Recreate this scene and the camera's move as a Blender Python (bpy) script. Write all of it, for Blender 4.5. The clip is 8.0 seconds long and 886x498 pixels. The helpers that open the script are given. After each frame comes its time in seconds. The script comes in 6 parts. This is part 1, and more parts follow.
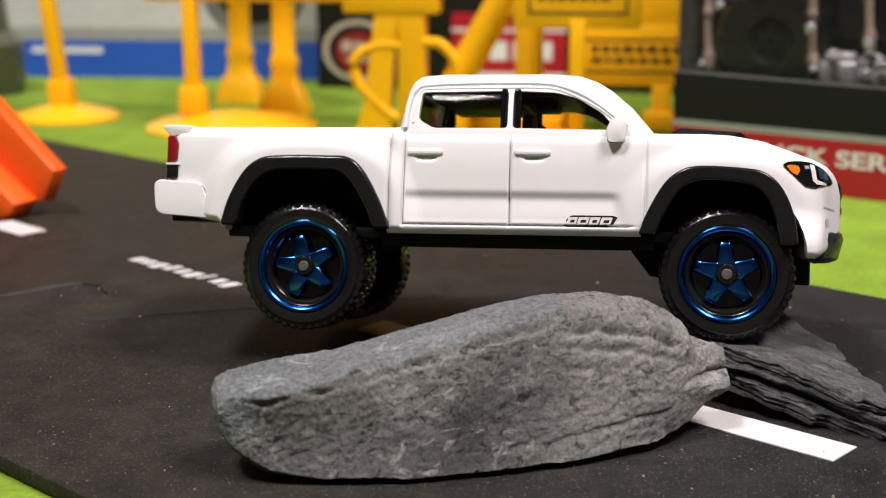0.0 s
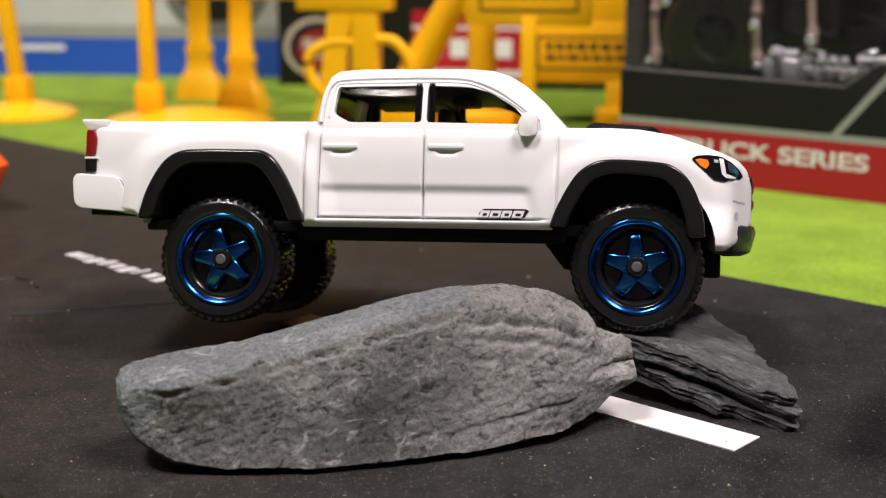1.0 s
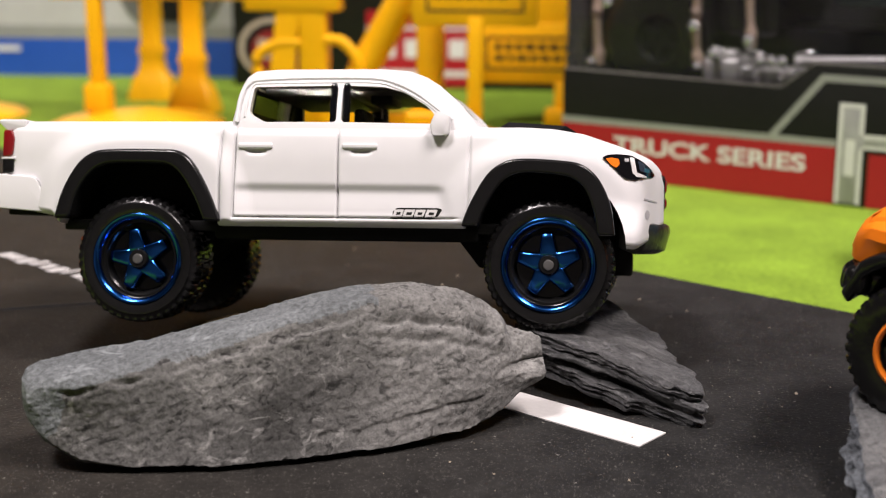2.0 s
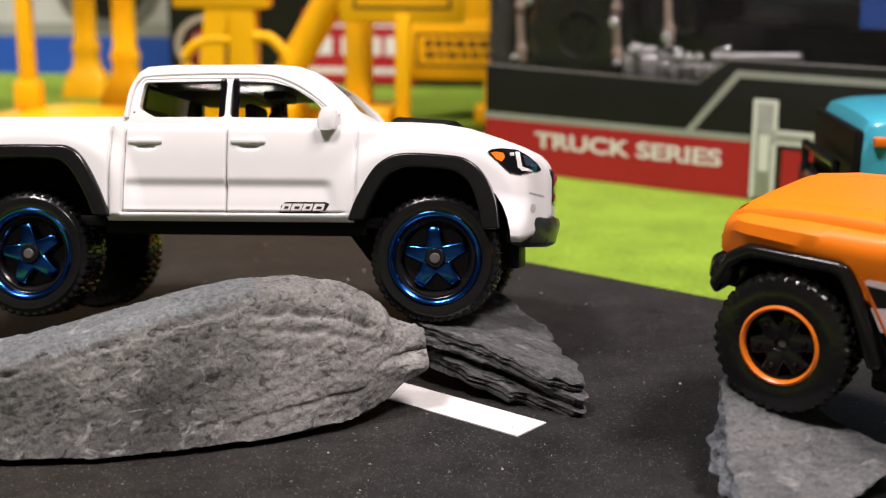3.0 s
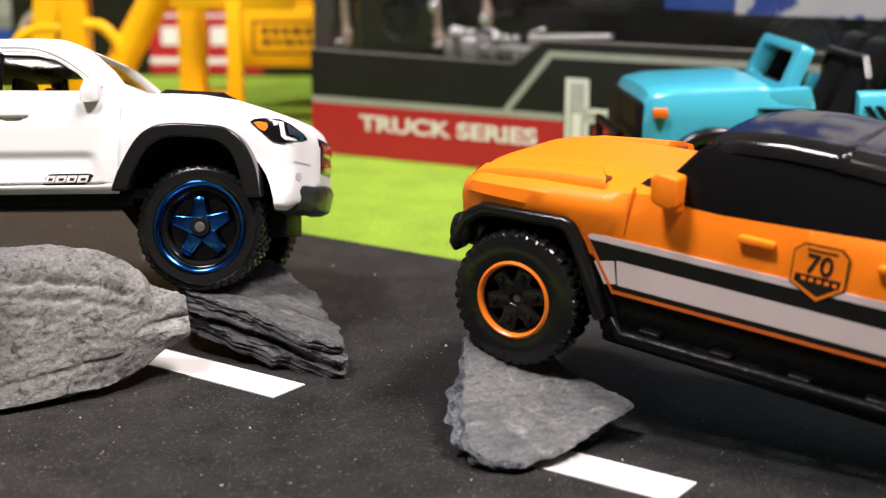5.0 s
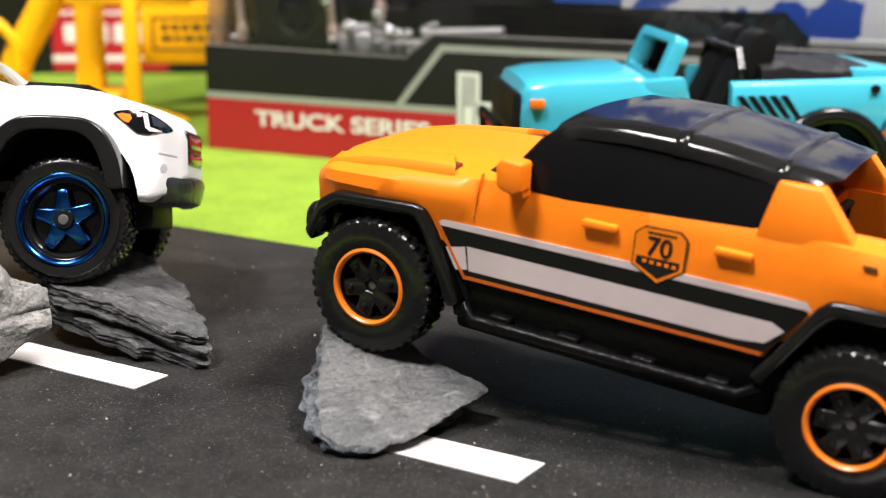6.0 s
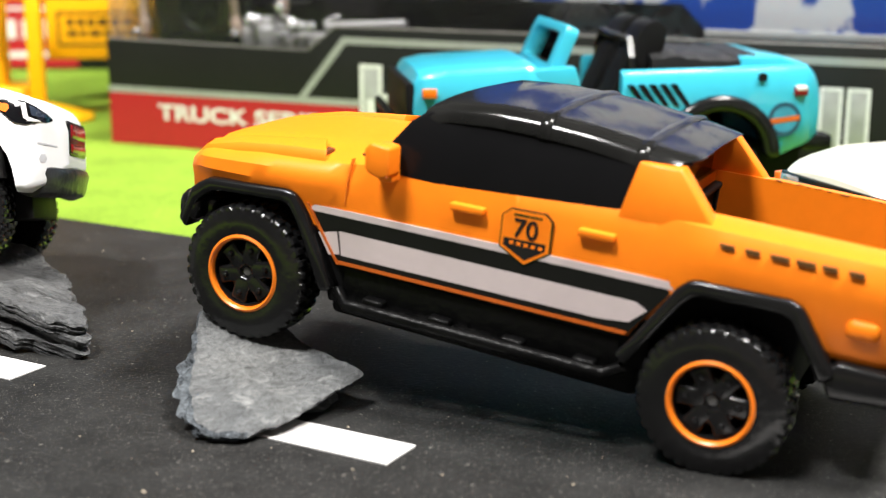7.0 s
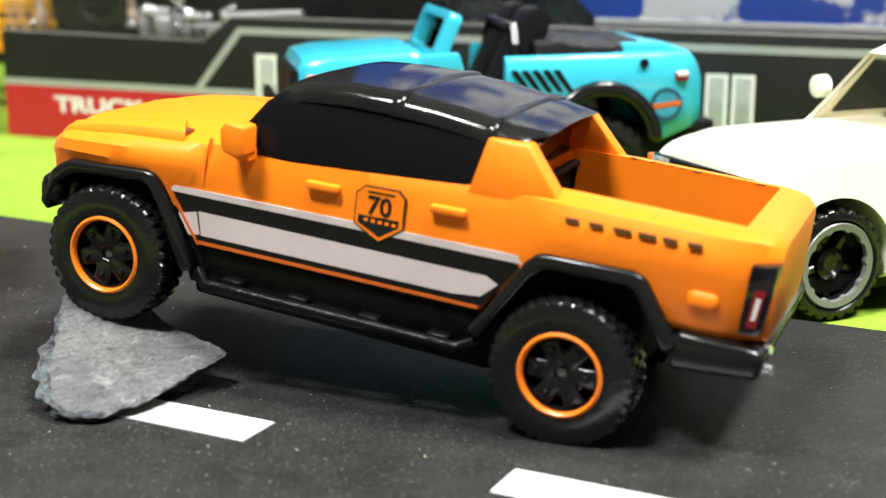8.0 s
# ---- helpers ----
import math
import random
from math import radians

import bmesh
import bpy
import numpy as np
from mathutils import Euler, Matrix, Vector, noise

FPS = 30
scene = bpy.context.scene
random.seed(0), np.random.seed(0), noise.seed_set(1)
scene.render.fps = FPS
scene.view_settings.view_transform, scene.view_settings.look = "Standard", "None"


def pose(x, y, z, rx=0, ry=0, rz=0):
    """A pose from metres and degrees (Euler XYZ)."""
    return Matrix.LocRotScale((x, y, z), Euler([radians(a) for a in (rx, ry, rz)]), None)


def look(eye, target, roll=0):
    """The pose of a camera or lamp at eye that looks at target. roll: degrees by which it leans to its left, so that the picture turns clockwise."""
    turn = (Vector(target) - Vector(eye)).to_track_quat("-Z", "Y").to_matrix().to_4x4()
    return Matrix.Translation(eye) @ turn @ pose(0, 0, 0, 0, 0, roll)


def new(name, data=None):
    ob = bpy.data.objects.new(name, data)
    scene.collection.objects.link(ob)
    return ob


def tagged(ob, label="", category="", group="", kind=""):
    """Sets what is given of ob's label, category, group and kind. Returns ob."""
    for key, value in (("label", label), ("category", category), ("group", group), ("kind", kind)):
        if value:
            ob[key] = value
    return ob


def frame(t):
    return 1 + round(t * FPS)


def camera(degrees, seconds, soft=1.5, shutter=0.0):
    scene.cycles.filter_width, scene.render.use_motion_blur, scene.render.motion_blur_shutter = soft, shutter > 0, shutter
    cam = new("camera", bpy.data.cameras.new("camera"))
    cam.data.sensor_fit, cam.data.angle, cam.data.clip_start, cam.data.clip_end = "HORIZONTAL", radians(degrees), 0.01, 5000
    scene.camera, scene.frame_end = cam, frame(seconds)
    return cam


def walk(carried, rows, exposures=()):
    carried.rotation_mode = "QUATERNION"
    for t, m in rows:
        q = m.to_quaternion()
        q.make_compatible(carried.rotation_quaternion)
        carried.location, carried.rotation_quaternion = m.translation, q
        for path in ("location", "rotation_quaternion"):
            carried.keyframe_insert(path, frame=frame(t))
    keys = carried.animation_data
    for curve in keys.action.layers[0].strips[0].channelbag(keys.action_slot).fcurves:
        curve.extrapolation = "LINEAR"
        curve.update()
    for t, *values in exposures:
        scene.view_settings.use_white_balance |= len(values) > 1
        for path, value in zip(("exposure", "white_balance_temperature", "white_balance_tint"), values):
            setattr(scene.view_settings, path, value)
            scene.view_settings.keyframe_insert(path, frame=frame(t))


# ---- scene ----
cam = camera(35.49, 8.0, soft=1.1)
PATH = [
    (0, (0.04212, -0.15010, 0.05313), (0.01749, -0.00635, 0.01808), -0.16),
    (0.5, (0.04626, -0.15003, 0.05237), (0.02233, -0.00621, 0.01711), -0.08),
    (1, (0.05030, -0.15023, 0.05281), (0.02724, -0.00624, 0.01763), -0.05),
    (1.5, (0.05349, -0.15018, 0.05288), (0.03148, -0.00601, 0.01781), -0.04),
    (3, (0.06635, -0.15088, 0.05276), (0.04965, -0.00606, 0.01744), 0.16),
    (3.5, (0.06981, -0.15115, 0.05199), (0.05543, -0.00607, 0.01670), 0.11),
    (4, (0.07364, -0.15198, 0.05136), (0.06198, -0.00665, 0.01608), 0.08),
    (4.5, (0.07772, -0.15288, 0.05055), (0.06883, -0.00738, 0.01517), 0.08),
    (6, (0.08961, -0.15474, 0.04905), (0.09128, -0.00900, 0.01356), 0.10),
    (6.5, (0.09261, -0.15527, 0.04834), (0.09793, -0.00964, 0.01277), 0.12),
    (7, (0.09546, -0.15582, 0.04785), (0.10433, -0.01038, 0.01224), 0.13),
    (7.5, (0.09897, -0.15707, 0.04729), (0.11135, -0.01191, 0.01159), 0.16),
    (8, (0.10251, -0.15826, 0.04630), (0.11850, -0.01346, 0.01054), 0.18),
]
walk(cam, [(t, look(eye, target, roll)) for t, eye, target, roll in PATH],
     [(0.0, -0.16, 6650, 17), (3.0, -0.05, 6750, 19), (4.5, 0.2, 6700, 18), (6.0, 0.58, 6600, 12), (8.0, 0.90, 6400, 4)])

cam.data.dof.use_dof = True
cam.data.dof.focus_distance = 0.150
cam.data.dof.aperture_fstop = 35.0

# ---- light: a closed room with an unseen overhead lamp and an added front fill ----
world = bpy.data.worlds.new("room_world")
scene.world = world
world.use_nodes = True
world.node_tree.nodes["Background"].inputs[0].default_value = (0.75, 0.82, 1.0, 1)
world.node_tree.nodes["Background"].inputs[1].default_value = 0.05


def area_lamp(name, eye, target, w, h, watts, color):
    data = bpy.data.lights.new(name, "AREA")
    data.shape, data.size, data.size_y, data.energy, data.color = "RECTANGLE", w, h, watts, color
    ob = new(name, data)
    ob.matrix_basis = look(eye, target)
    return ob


# unseen fill lamp, added to brighten the sides facing the camera
area_lamp("front_fill_light", (-0.38, -0.44, 1.28), (0.05, 0.02, 0.015), 0.3, 0.2, 21.0, (1.0, 0.96, 0.95))
# unseen overhead lamp, placed so that shadows fall under the trucks
area_lamp("overhead_light", (0.56, -0.22, 1.08), (0.08, 0.0, 0), 0.5, 0.22, 20.5, (1.0, 0.95, 0.92))

# ---- materials ----


def material(name, color, rough=0.5, metal=0.0, vary=0.12, fine=900.0, bump=0.15, coat=0.0, coarse=60.0, ior=1.5, spec=0.5):
    """A surface with grain at two scales and a fine relief."""
    m = bpy.data.materials.new(name)
    m.use_nodes = True
    nt = m.node_tree
    b = nt.nodes["Principled BSDF"]
    tc = nt.nodes.new("ShaderNodeTexCoord")
    n1, n2 = nt.nodes.new("ShaderNodeTexNoise"), nt.nodes.new("ShaderNodeTexNoise")
    n1.inputs["Scale"].default_value, n2.inputs["Scale"].default_value = coarse, fine
    n1.inputs["Detail"].default_value, n2.inputs["Detail"].default_value = 4, 3
    add = nt.nodes.new("ShaderNodeMath")
    add.operation = "ADD"
    ramp = nt.nodes.new("ShaderNodeMapRange")
    ramp.inputs[1].default_value, ramp.inputs[2].default_value = 0.6, 1.4
    ramp.inputs[3].default_value, ramp.inputs[4].default_value = 1 - vary, 1 + vary
    mul = nt.nodes.new("ShaderNodeVectorMath")
    mul.operation = "SCALE"
    mul.inputs[0].default_value = color
    rr = nt.nodes.new("ShaderNodeMapRange")
    rr.inputs[3].default_value, rr.inputs[4].default_value = max(rough - 0.08, 0.02), min(rough + 0.08, 1)
    bp = nt.nodes.new("ShaderNodeBump")
    bp.inputs["Strength"].default_value, bp.inputs["Distance"].default_value = bump, 0.0002
    for n in (n1, n2):
        nt.links.new(tc.outputs["Object"], n.inputs["Vector"])
    nt.links.new(n1.outputs[0], add.inputs[0])
    nt.links.new(n2.outputs[0], add.inputs[1])
    nt.links.new(add.outputs[0], ramp.inputs[0])
    nt.links.new(ramp.outputs[0], mul.inputs["Scale"])
    nt.links.new(mul.outputs[0], b.inputs["Base Color"])
    nt.links.new(n1.outputs[0], rr.inputs[0])
    nt.links.new(rr.outputs[0], b.inputs["Roughness"])
    nt.links.new(n2.outputs[0], bp.inputs["Height"])
    nt.links.new(bp.outputs[0], b.inputs["Normal"])
    b.inputs["Metallic"].default_value = metal
    b.inputs["Coat Weight"].default_value = coat
    b.inputs["Coat Roughness"].default_value = 0.08
    b.inputs["IOR"].default_value = ior
    b.inputs["Specular IOR Level"].default_value = spec
    return m


def clear_plastic(name, tint, rough=0.03, ior=1.4, haze=0.0):
    """Thin clear plastic: mostly see-through, with a gloss on top."""
    m = bpy.data.materials.new(name)
    m.use_nodes = True
    nt = m.node_tree
    nt.nodes.remove(nt.nodes["Principled BSDF"])
    tr, gl, mx = (nt.nodes.new("ShaderNodeBsdf" + k) for k in ("Transparent", "Glossy", "Diffuse"))
    tr.inputs[0].default_value = (*tint, 1)
    gl.inputs["Roughness"].default_value = rough
    nt.nodes.remove(mx)
    mx, fr = nt.nodes.new("ShaderNodeMixShader"), nt.nodes.new("ShaderNodeFresnel")
    fr.inputs[0].default_value = ior
    nt.links.new(fr.outputs[0], mx.inputs[0])
    if haze:
        veil, df = nt.nodes.new("ShaderNodeMixShader"), nt.nodes.new("ShaderNodeBsdfDiffuse")
        veil.inputs[0].default_value = haze
        df.inputs[0].default_value = (0.8, 0.8, 0.8, 1)
        nt.links.new(tr.outputs[0], veil.inputs[1])
        nt.links.new(df.outputs[0], veil.inputs[2])
        tr = veil
    nt.links.new(tr.outputs[0], mx.inputs[1])
    nt.links.new(gl.outputs[0], mx.inputs[2])
    nt.links.new(mx.outputs[0], nt.nodes["Material Output"].inputs[0])
    return m


def speckled(name, dark, light, rough, bump):
    """Dark rubber with pale dust specks at three sizes."""
    m = material(name, dark, rough, 0, 0.5, 1800, bump, coarse=30)
    nt = m.node_tree
    b = nt.nodes["Principled BSDF"]
    out = b.inputs["Base Color"].links[0].from_socket
    tc = nt.nodes["Texture Coordinate"]
    # brown reflections painted in as wide patches, stronger towards the left
    wide = nt.nodes.new("ShaderNodeTexNoise")
    wide.inputs["Scale"].default_value, wide.inputs["Detail"].default_value = 9.0, 5
    nt.links.new(tc.outputs["Object"], wide.inputs["Vector"])
    apart = nt.nodes.new("ShaderNodeSeparateXYZ")
    nt.links.new(tc.outputs["Object"], apart.inputs[0])
    along = nt.nodes.new("ShaderNodeMapRange")
    along.inputs[1].default_value, along.inputs[2].default_value = 0.06, -0.03
    along.inputs[3].default_value, along.inputs[4].default_value = 0.0, 0.55
    nt.links.new(apart.outputs[0], along.inputs[0])
    amount = nt.nodes.new("ShaderNodeMath")
    amount.operation = "MULTIPLY"
    nt.links.new(wide.outputs[0], amount.inputs[0])
    nt.links.new(along.outputs[0], amount.inputs[1])
    reflected_brown = nt.nodes.new("ShaderNodeMix")
    reflected_brown.data_type = "RGBA"
    nt.links.new(amount.outputs[0], reflected_brown.inputs[0])
    nt.links.new(out, reflected_brown.inputs[6])
    reflected_brown.inputs[7].default_value = (0.028, 0.020, 0.010, 1)
    out = reflected_brown.outputs[2]
    b.inputs["Specular IOR Level"].default_value = 0.22
    # cloudy dust at the size of a fingertip
    cloud = nt.nodes.new("ShaderNodeTexNoise")
    cloud.inputs["Scale"].default_value, cloud.inputs["Detail"].default_value, cloud.inputs["Roughness"].default_value = 170.0, 8, 0.68
    nt.links.new(tc.outputs["Object"], cloud.inputs["Vector"])
    tone = nt.nodes.new("ShaderNodeMapRange")
    tone.inputs[1].default_value, tone.inputs[2].default_value = 0.32, 0.70
    tone.inputs[3].default_value, tone.inputs[4].default_value = 0.62, 1.7
    nt.links.new(cloud.outputs[0], tone.inputs[0])
    shade = nt.nodes.new("ShaderNodeVectorMath")
    shade.operation = "SCALE"
    nt.links.new(out, shade.inputs[0])
    nt.links.new(tone.outputs[0], shade.inputs["Scale"])
    out = shade.outputs[0]
    for sc, am, mixed in ((5200, 0.7, 0.25), (3400, 0.28, 0.36), (1900, 0.03, 0.5)):
        vo = nt.nodes.new("ShaderNodeTexVoronoi")
        vo.inputs["Scale"].default_value = sc
        nt.links.new(tc.outputs["Object"], vo.inputs["Vector"])
        rnd = nt.nodes.new("ShaderNodeSeparateColor")
        nt.links.new(vo.outputs["Color"], rnd.inputs[0])
        size = nt.nodes.new("ShaderNodeMapRange")
        size.inputs[1].default_value, size.inputs[2].default_value = 1 - am, 1.0
        size.inputs[3].default_value, size.inputs[4].default_value = 0.0, 0.36
        nt.links.new(rnd.outputs[0], size.inputs[0])
        lt = nt.nodes.new("ShaderNodeMath")
        lt.operation = "LESS_THAN"
        nt.links.new(vo.outputs["Distance"], lt.inputs[0])
        nt.links.new(size.outputs[0], lt.inputs[1])
        am_n = nt.nodes.new("ShaderNodeMath")
        am_n.operation = "MULTIPLY"
        nt.links.new(lt.outputs[0], am_n.inputs[0])
        am_n.inputs[1].default_value = mixed
        mx = nt.nodes.new("ShaderNodeMix")
        mx.data_type = "RGBA"
        nt.links.new(am_n.outputs[0], mx.inputs[0])
        nt.links.new(out, mx.inputs[6])
        mx.inputs[7].default_value = (*light, 1)
        out = mx.outputs[2]
    nt.links.new(out, b.inputs["Base Color"])
    return m


def stone(name, light, dark, wash, turn, streak=0.5, pits=0.6, chalk=0.35, long=0.14, relief=1.0, rubbed=None, rough=0.85, gloss=0.28):
    """Slate: cloudy patches, streaks along its bedding, fine grain, dark pits and a few chalky scratches. turn: how the bedding lies."""
    m = material(name, light, rough, 0, 0.2, 1500, 0.3, coarse=120, spec=gloss)
    nt = m.node_tree
    b = nt.nodes["Principled BSDF"]
    tc = nt.nodes["Texture Coordinate"]
    lean = nt.nodes.new("ShaderNodeMapping")
    lean.inputs["Rotation"].default_value = tuple(radians(a) for a in turn)
    nt.links.new(tc.outputs["Object"], lean.inputs[0])

    def noise_at(sc, det, rough, dist, stretch):
        mp = nt.nodes.new("ShaderNodeMapping")
        mp.inputs["Scale"].default_value = stretch
        nt.links.new(lean.outputs[0], mp.inputs[0])
        n = nt.nodes.new("ShaderNodeTexNoise")
        n.inputs["Scale"].default_value, n.inputs["Detail"].default_value = sc, det
        n.inputs["Roughness"].default_value, n.inputs["Distortion"].default_value = rough, dist
        nt.links.new(mp.outputs[0], n.inputs["Vector"])
        return n.outputs[0]

    def ramp_of(sock, a, c1, z, c2):
        r = nt.nodes.new("ShaderNodeValToRGB")
        r.color_ramp.elements[0].position, r.color_ramp.elements[1].position = a, z
        r.color_ramp.elements[0].color, r.color_ramp.elements[1].color = (*c1, 1), (*c2, 1)
        nt.links.new(sock, r.inputs[0])
        return r.outputs[0]

    def mix(kind, fac, a, c):
        mx = nt.nodes.new("ShaderNodeMix")
        mx.data_type, mx.blend_type = "RGBA", kind
        if isinstance(fac, float):
            mx.inputs[0].default_value = fac
        else:
            nt.links.new(fac, mx.inputs[0])
        nt.links.new(a, mx.inputs[6])
        if isinstance(c, tuple):
            mx.inputs[7].default_value = (*c, 1)
        else:
            nt.links.new(c, mx.inputs[7])
        return mx.outputs[2]

    cloud = noise_at(95, 7, 0.62, 0.4, (0.6, 1, 1))
    bands = noise_at(520, 7, 0.62, 0.5, (long, 1.0, 1.0))
    grain = noise_at(2300, 5, 0.7, 0.0, (1, 1, 1))
    holes = noise_at(1000, 4, 0.6, 0.8, (0.65, 1, 1))
    chalky = noise_at(360, 9, 0.72, 1.4, (0.8, 1.0, 1.1))
    where = noise_at(55, 2, 0.5, 0.2, (1, 1, 1))
    col = ramp_of(cloud, 0.34, dark, 0.66, light)
    col = mix("MIX", ramp_of(where, 0.42, (0.0,) * 3, 0.64, (0.75,) * 3), col, wash)
    col = mix("MULTIPLY", streak, col, ramp_of(bands, 0.34, (0.45,) * 3, 0.62, (1.3,) * 3))
    col = mix("MULTIPLY", 0.8, col, ramp_of(grain, 0.34, (0.5,) * 3, 0.66, (1.5,) * 3))
    col = mix("MULTIPLY", pits, col, ramp_of(holes, 0.33, (0.22,) * 3, 0.44, (1.0,) * 3))
    spot = nt.nodes.new("ShaderNodeMath")
    spot.operation = "MULTIPLY"
    nt.links.new(ramp_of(chalky, 0.56, (0.0,) * 3, 0.66, (1.0,) * 3), spot.inputs[0])
    nt.links.new(ramp_of(where, 0.58, (chalk,) * 3, 0.40, (0.15 * chalk,) * 3), spot.inputs[1])
    col = mix("MIX", spot.outputs[0], col, tuple(min(1.0, 1.75 * v) for v in light))
    if rubbed:
        # a paler, rubbed stretch between two places along x
        apart = nt.nodes.new("ShaderNodeSeparateXYZ")
        nt.links.new(tc.outputs["Object"], apart.inputs[0])
        span = nt.nodes.new("ShaderNodeMapRange")
        span.inputs[1].default_value, span.inputs[2].default_value = rubbed
        nt.links.new(apart.outputs[0], span.inputs[0])
        rub = nt.nodes.new("ShaderNodeMath")
        rub.operation = "MULTIPLY"
        nt.links.new(span.outputs[0], rub.inputs[0])
        nt.links.new(ramp_of(noise_at(75, 8, 0.7, 0.6, (0.7, 1, 1)), 0.36, (0.1,) * 3, 0.62, (0.85,) * 3), rub.inputs[1])
        col = mix("MIX", rub.outputs[0], col, mix("MULTIPLY", 0.9, ramp_of(cloud, 0.3, tuple(1.25 * v for v in light), 0.7, tuple(1.75 * v for v in light)), ramp_of(grain, 0.32, (0.6,) * 3, 0.62, (1.2,) * 3)))
        col = mix("MULTIPLY", 0.8, col, ramp_of(holes, 0.33, (0.3,) * 3, 0.44, (1.0,) * 3))
    nt.links.new(col, b.inputs["Base Color"])
    old = b.inputs["Normal"].links[0].from_socket
    for sock, dist, st in ((bands, 0.00035, 0.6), (holes, 0.0005, 0.8), (grain, 0.0003, 0.9), (chalky, 0.0005, 0.5)):
        bp = nt.nodes.new("ShaderNodeBump")
        bp.inputs["Strength"].default_value, bp.inputs["Distance"].default_value = st, dist * relief
        nt.links.new(sock, bp.inputs["Height"])
        nt.links.new(old, bp.inputs["Normal"])
        old = bp.outputs[0]
    nt.links.new(old, b.inputs["Normal"])
    return m


WHITE_PAINT = material("white_enamel", (0.675, 0.675, 0.68), 0.5, 0, 0.02, 500, 0.02, coat=0.03, spec=0.35)
CREAM_PAINT = material("cream_enamel", (0.80, 0.78, 0.66), 0.3, 0, 0.02, 500, 0.02, coat=0.5)
ORANGE_PAINT = material("orange_satin_paint", (0.88, 0.205, 0.007), 0.45, 0, 0.05, 700, 0.06, coat=0.04, spec=0.28)
TEAL_PAINT = material("teal_enamel", (0.040, 0.385, 0.51), 0.34, 0, 0.03, 500, 0.02, coat=0.7, spec=0.3)
BLACK_PLASTIC = material("black_plastic", (0.007, 0.007, 0.0072), 0.2, 0, 0.2, 900, 0.1, spec=0.34)
MATT_BLACK = material("matt_black_plastic", (0.0075, 0.0075, 0.0077), 0.5, 0, 0.2, 900, 0.1, spec=0.08)
TYRE_BLACK = material("tyre_plastic", (0.006, 0.006, 0.0062), 0.22, 0, 0.3, 1300, 0.25, spec=0.45)
DARK_WINDOW = material("black_window_plastic", (0.004, 0.004, 0.005), 0.10, 0, 0.1, 500, 0.012, coat=0.12)
SMOKED_WINDOW = material("smoked_black_window", (0.005, 0.005, 0.0055), 0.24, 0, 0.1, 500, 0.03, spec=0.13)
BLUE_CHROME = material("blue_chrome", (0.020, 0.13, 0.46), 0.17, 1.0, 0.15, 900, 0.03)
CHROME = material("chrome", (0.8, 0.8, 0.81), 0.2, 0.75, 0.1, 900, 0.03)
# chrome whose brown reflections are put into the base colour
BROWN_REFLECT_CHROME = material("brown_reflection_chrome", (0.55, 0.42, 0.34), 0.3, 0.6, 0.2, 400, 0.08, coarse=90)
DULL_CHROME = material("dull_chrome", (0.46, 0.455, 0.45), 0.38, 0.55, 0.2, 900, 0.1)
PIN_GREY = material("axle_pin_steel", (0.10, 0.097, 0.094), 0.5, 0.4, 0.2, 1500, 0.1)
ORANGE_TRIM = material("orange_rim_paint", (0.85, 0.20, 0.01), 0.35, 0, 0.05, 900, 0.03)
GREY_RIM = material("grey_rim_paint", (0.19, 0.195, 0.19), 0.35, 0.3, 0.1, 900, 0.05)
ROAD_RUBBER = speckled("black_road_rubber", (0.0115, 0.0115, 0.0112), (0.22, 0.21, 0.19), 0.66, 0.35)
GREEN_MAT = material("green_felt", (0.168, 0.272, 0.024), 0.9, 0, 0.34, 1100, 1.0, coarse=90, spec=0.2)
WHITE_PRINT = material("white_road_print", (0.60, 0.59, 0.58), 0.55, 0, 0.08, 1500, 0.1)
SEAM_BLACK = material("seam_black", (0.004, 0.004, 0.004), 0.5)
YELLOW_PLASTIC = material("yellow_plastic", (0.92, 0.46, 0.004), 0.36, 0, 0.06, 300, 0.04)
YELLOW_PRINT = material("brown_print", (0.10, 0.05, 0.005), 0.5)
RED_PRINT = material("red_cardboard_print", (0.41, 0.012, 0.023), 0.35, 0, 0.08, 500, 0.03)
BLACK_CARD = material("black_cardboard_print", (0.013, 0.0135, 0.012), 0.4, 0, 0.15, 500, 0.03, spec=0.2)
WHITE_CARD = material("white_cardboard_print", (0.72, 0.72, 0.70), 0.4, 0, 0.06, 500, 0.03)
GREY_CARD = material("silver_grey_print", (0.35, 0.36, 0.345), 0.35, 0.2, 0.1, 500, 0.03)
BLUE_CARD = material("blue_cardboard_print", (0.018, 0.09, 0.46), 0.35, 0, 0.1, 400, 0.03)
ORANGE_PLASTIC = material("orange_plastic", (0.85, 0.11, 0.008), 0.4, 0, 0.06, 400, 0.04)
PALE_PRINT = material("pale_pink_print", (0.54, 0.46, 0.46), 0.45, 0, 0.05, 800, 0.03)
RED_LENS = material("red_lens", (0.2, 0.006, 0.008), 0.15, 0, 0.1, 900, 0.02, coat=0.6)
AMBER_LENS = material("amber_lens", (0.85, 0.17, 0.01), 0.2, 0, 0.1, 900, 0.02, coat=0.6)
GUARD_GREY = material("dark_silver_paint", (0.03, 0.03, 0.031), 0.3, 0.35, 0.5, 700, 0.8, spec=0.5)
LENS_BLUE = material("dark_lens", (0.03, 0.04, 0.06), 0.12, 0.2, 0.2, 900, 0.05, coat=0.6)
# white dash print, tanned to stand for shade and yellow bounced light
SHADED_PRINT = material("tan_shaded_road_print", (0.42, 0.24, 0.08), 0.55, 0, 0.12, 1500, 0.1)
GLASS_TINT = clear_plastic("tinted_window_plastic", (0.975, 0.95, 0.87), 0.03, 1.16)
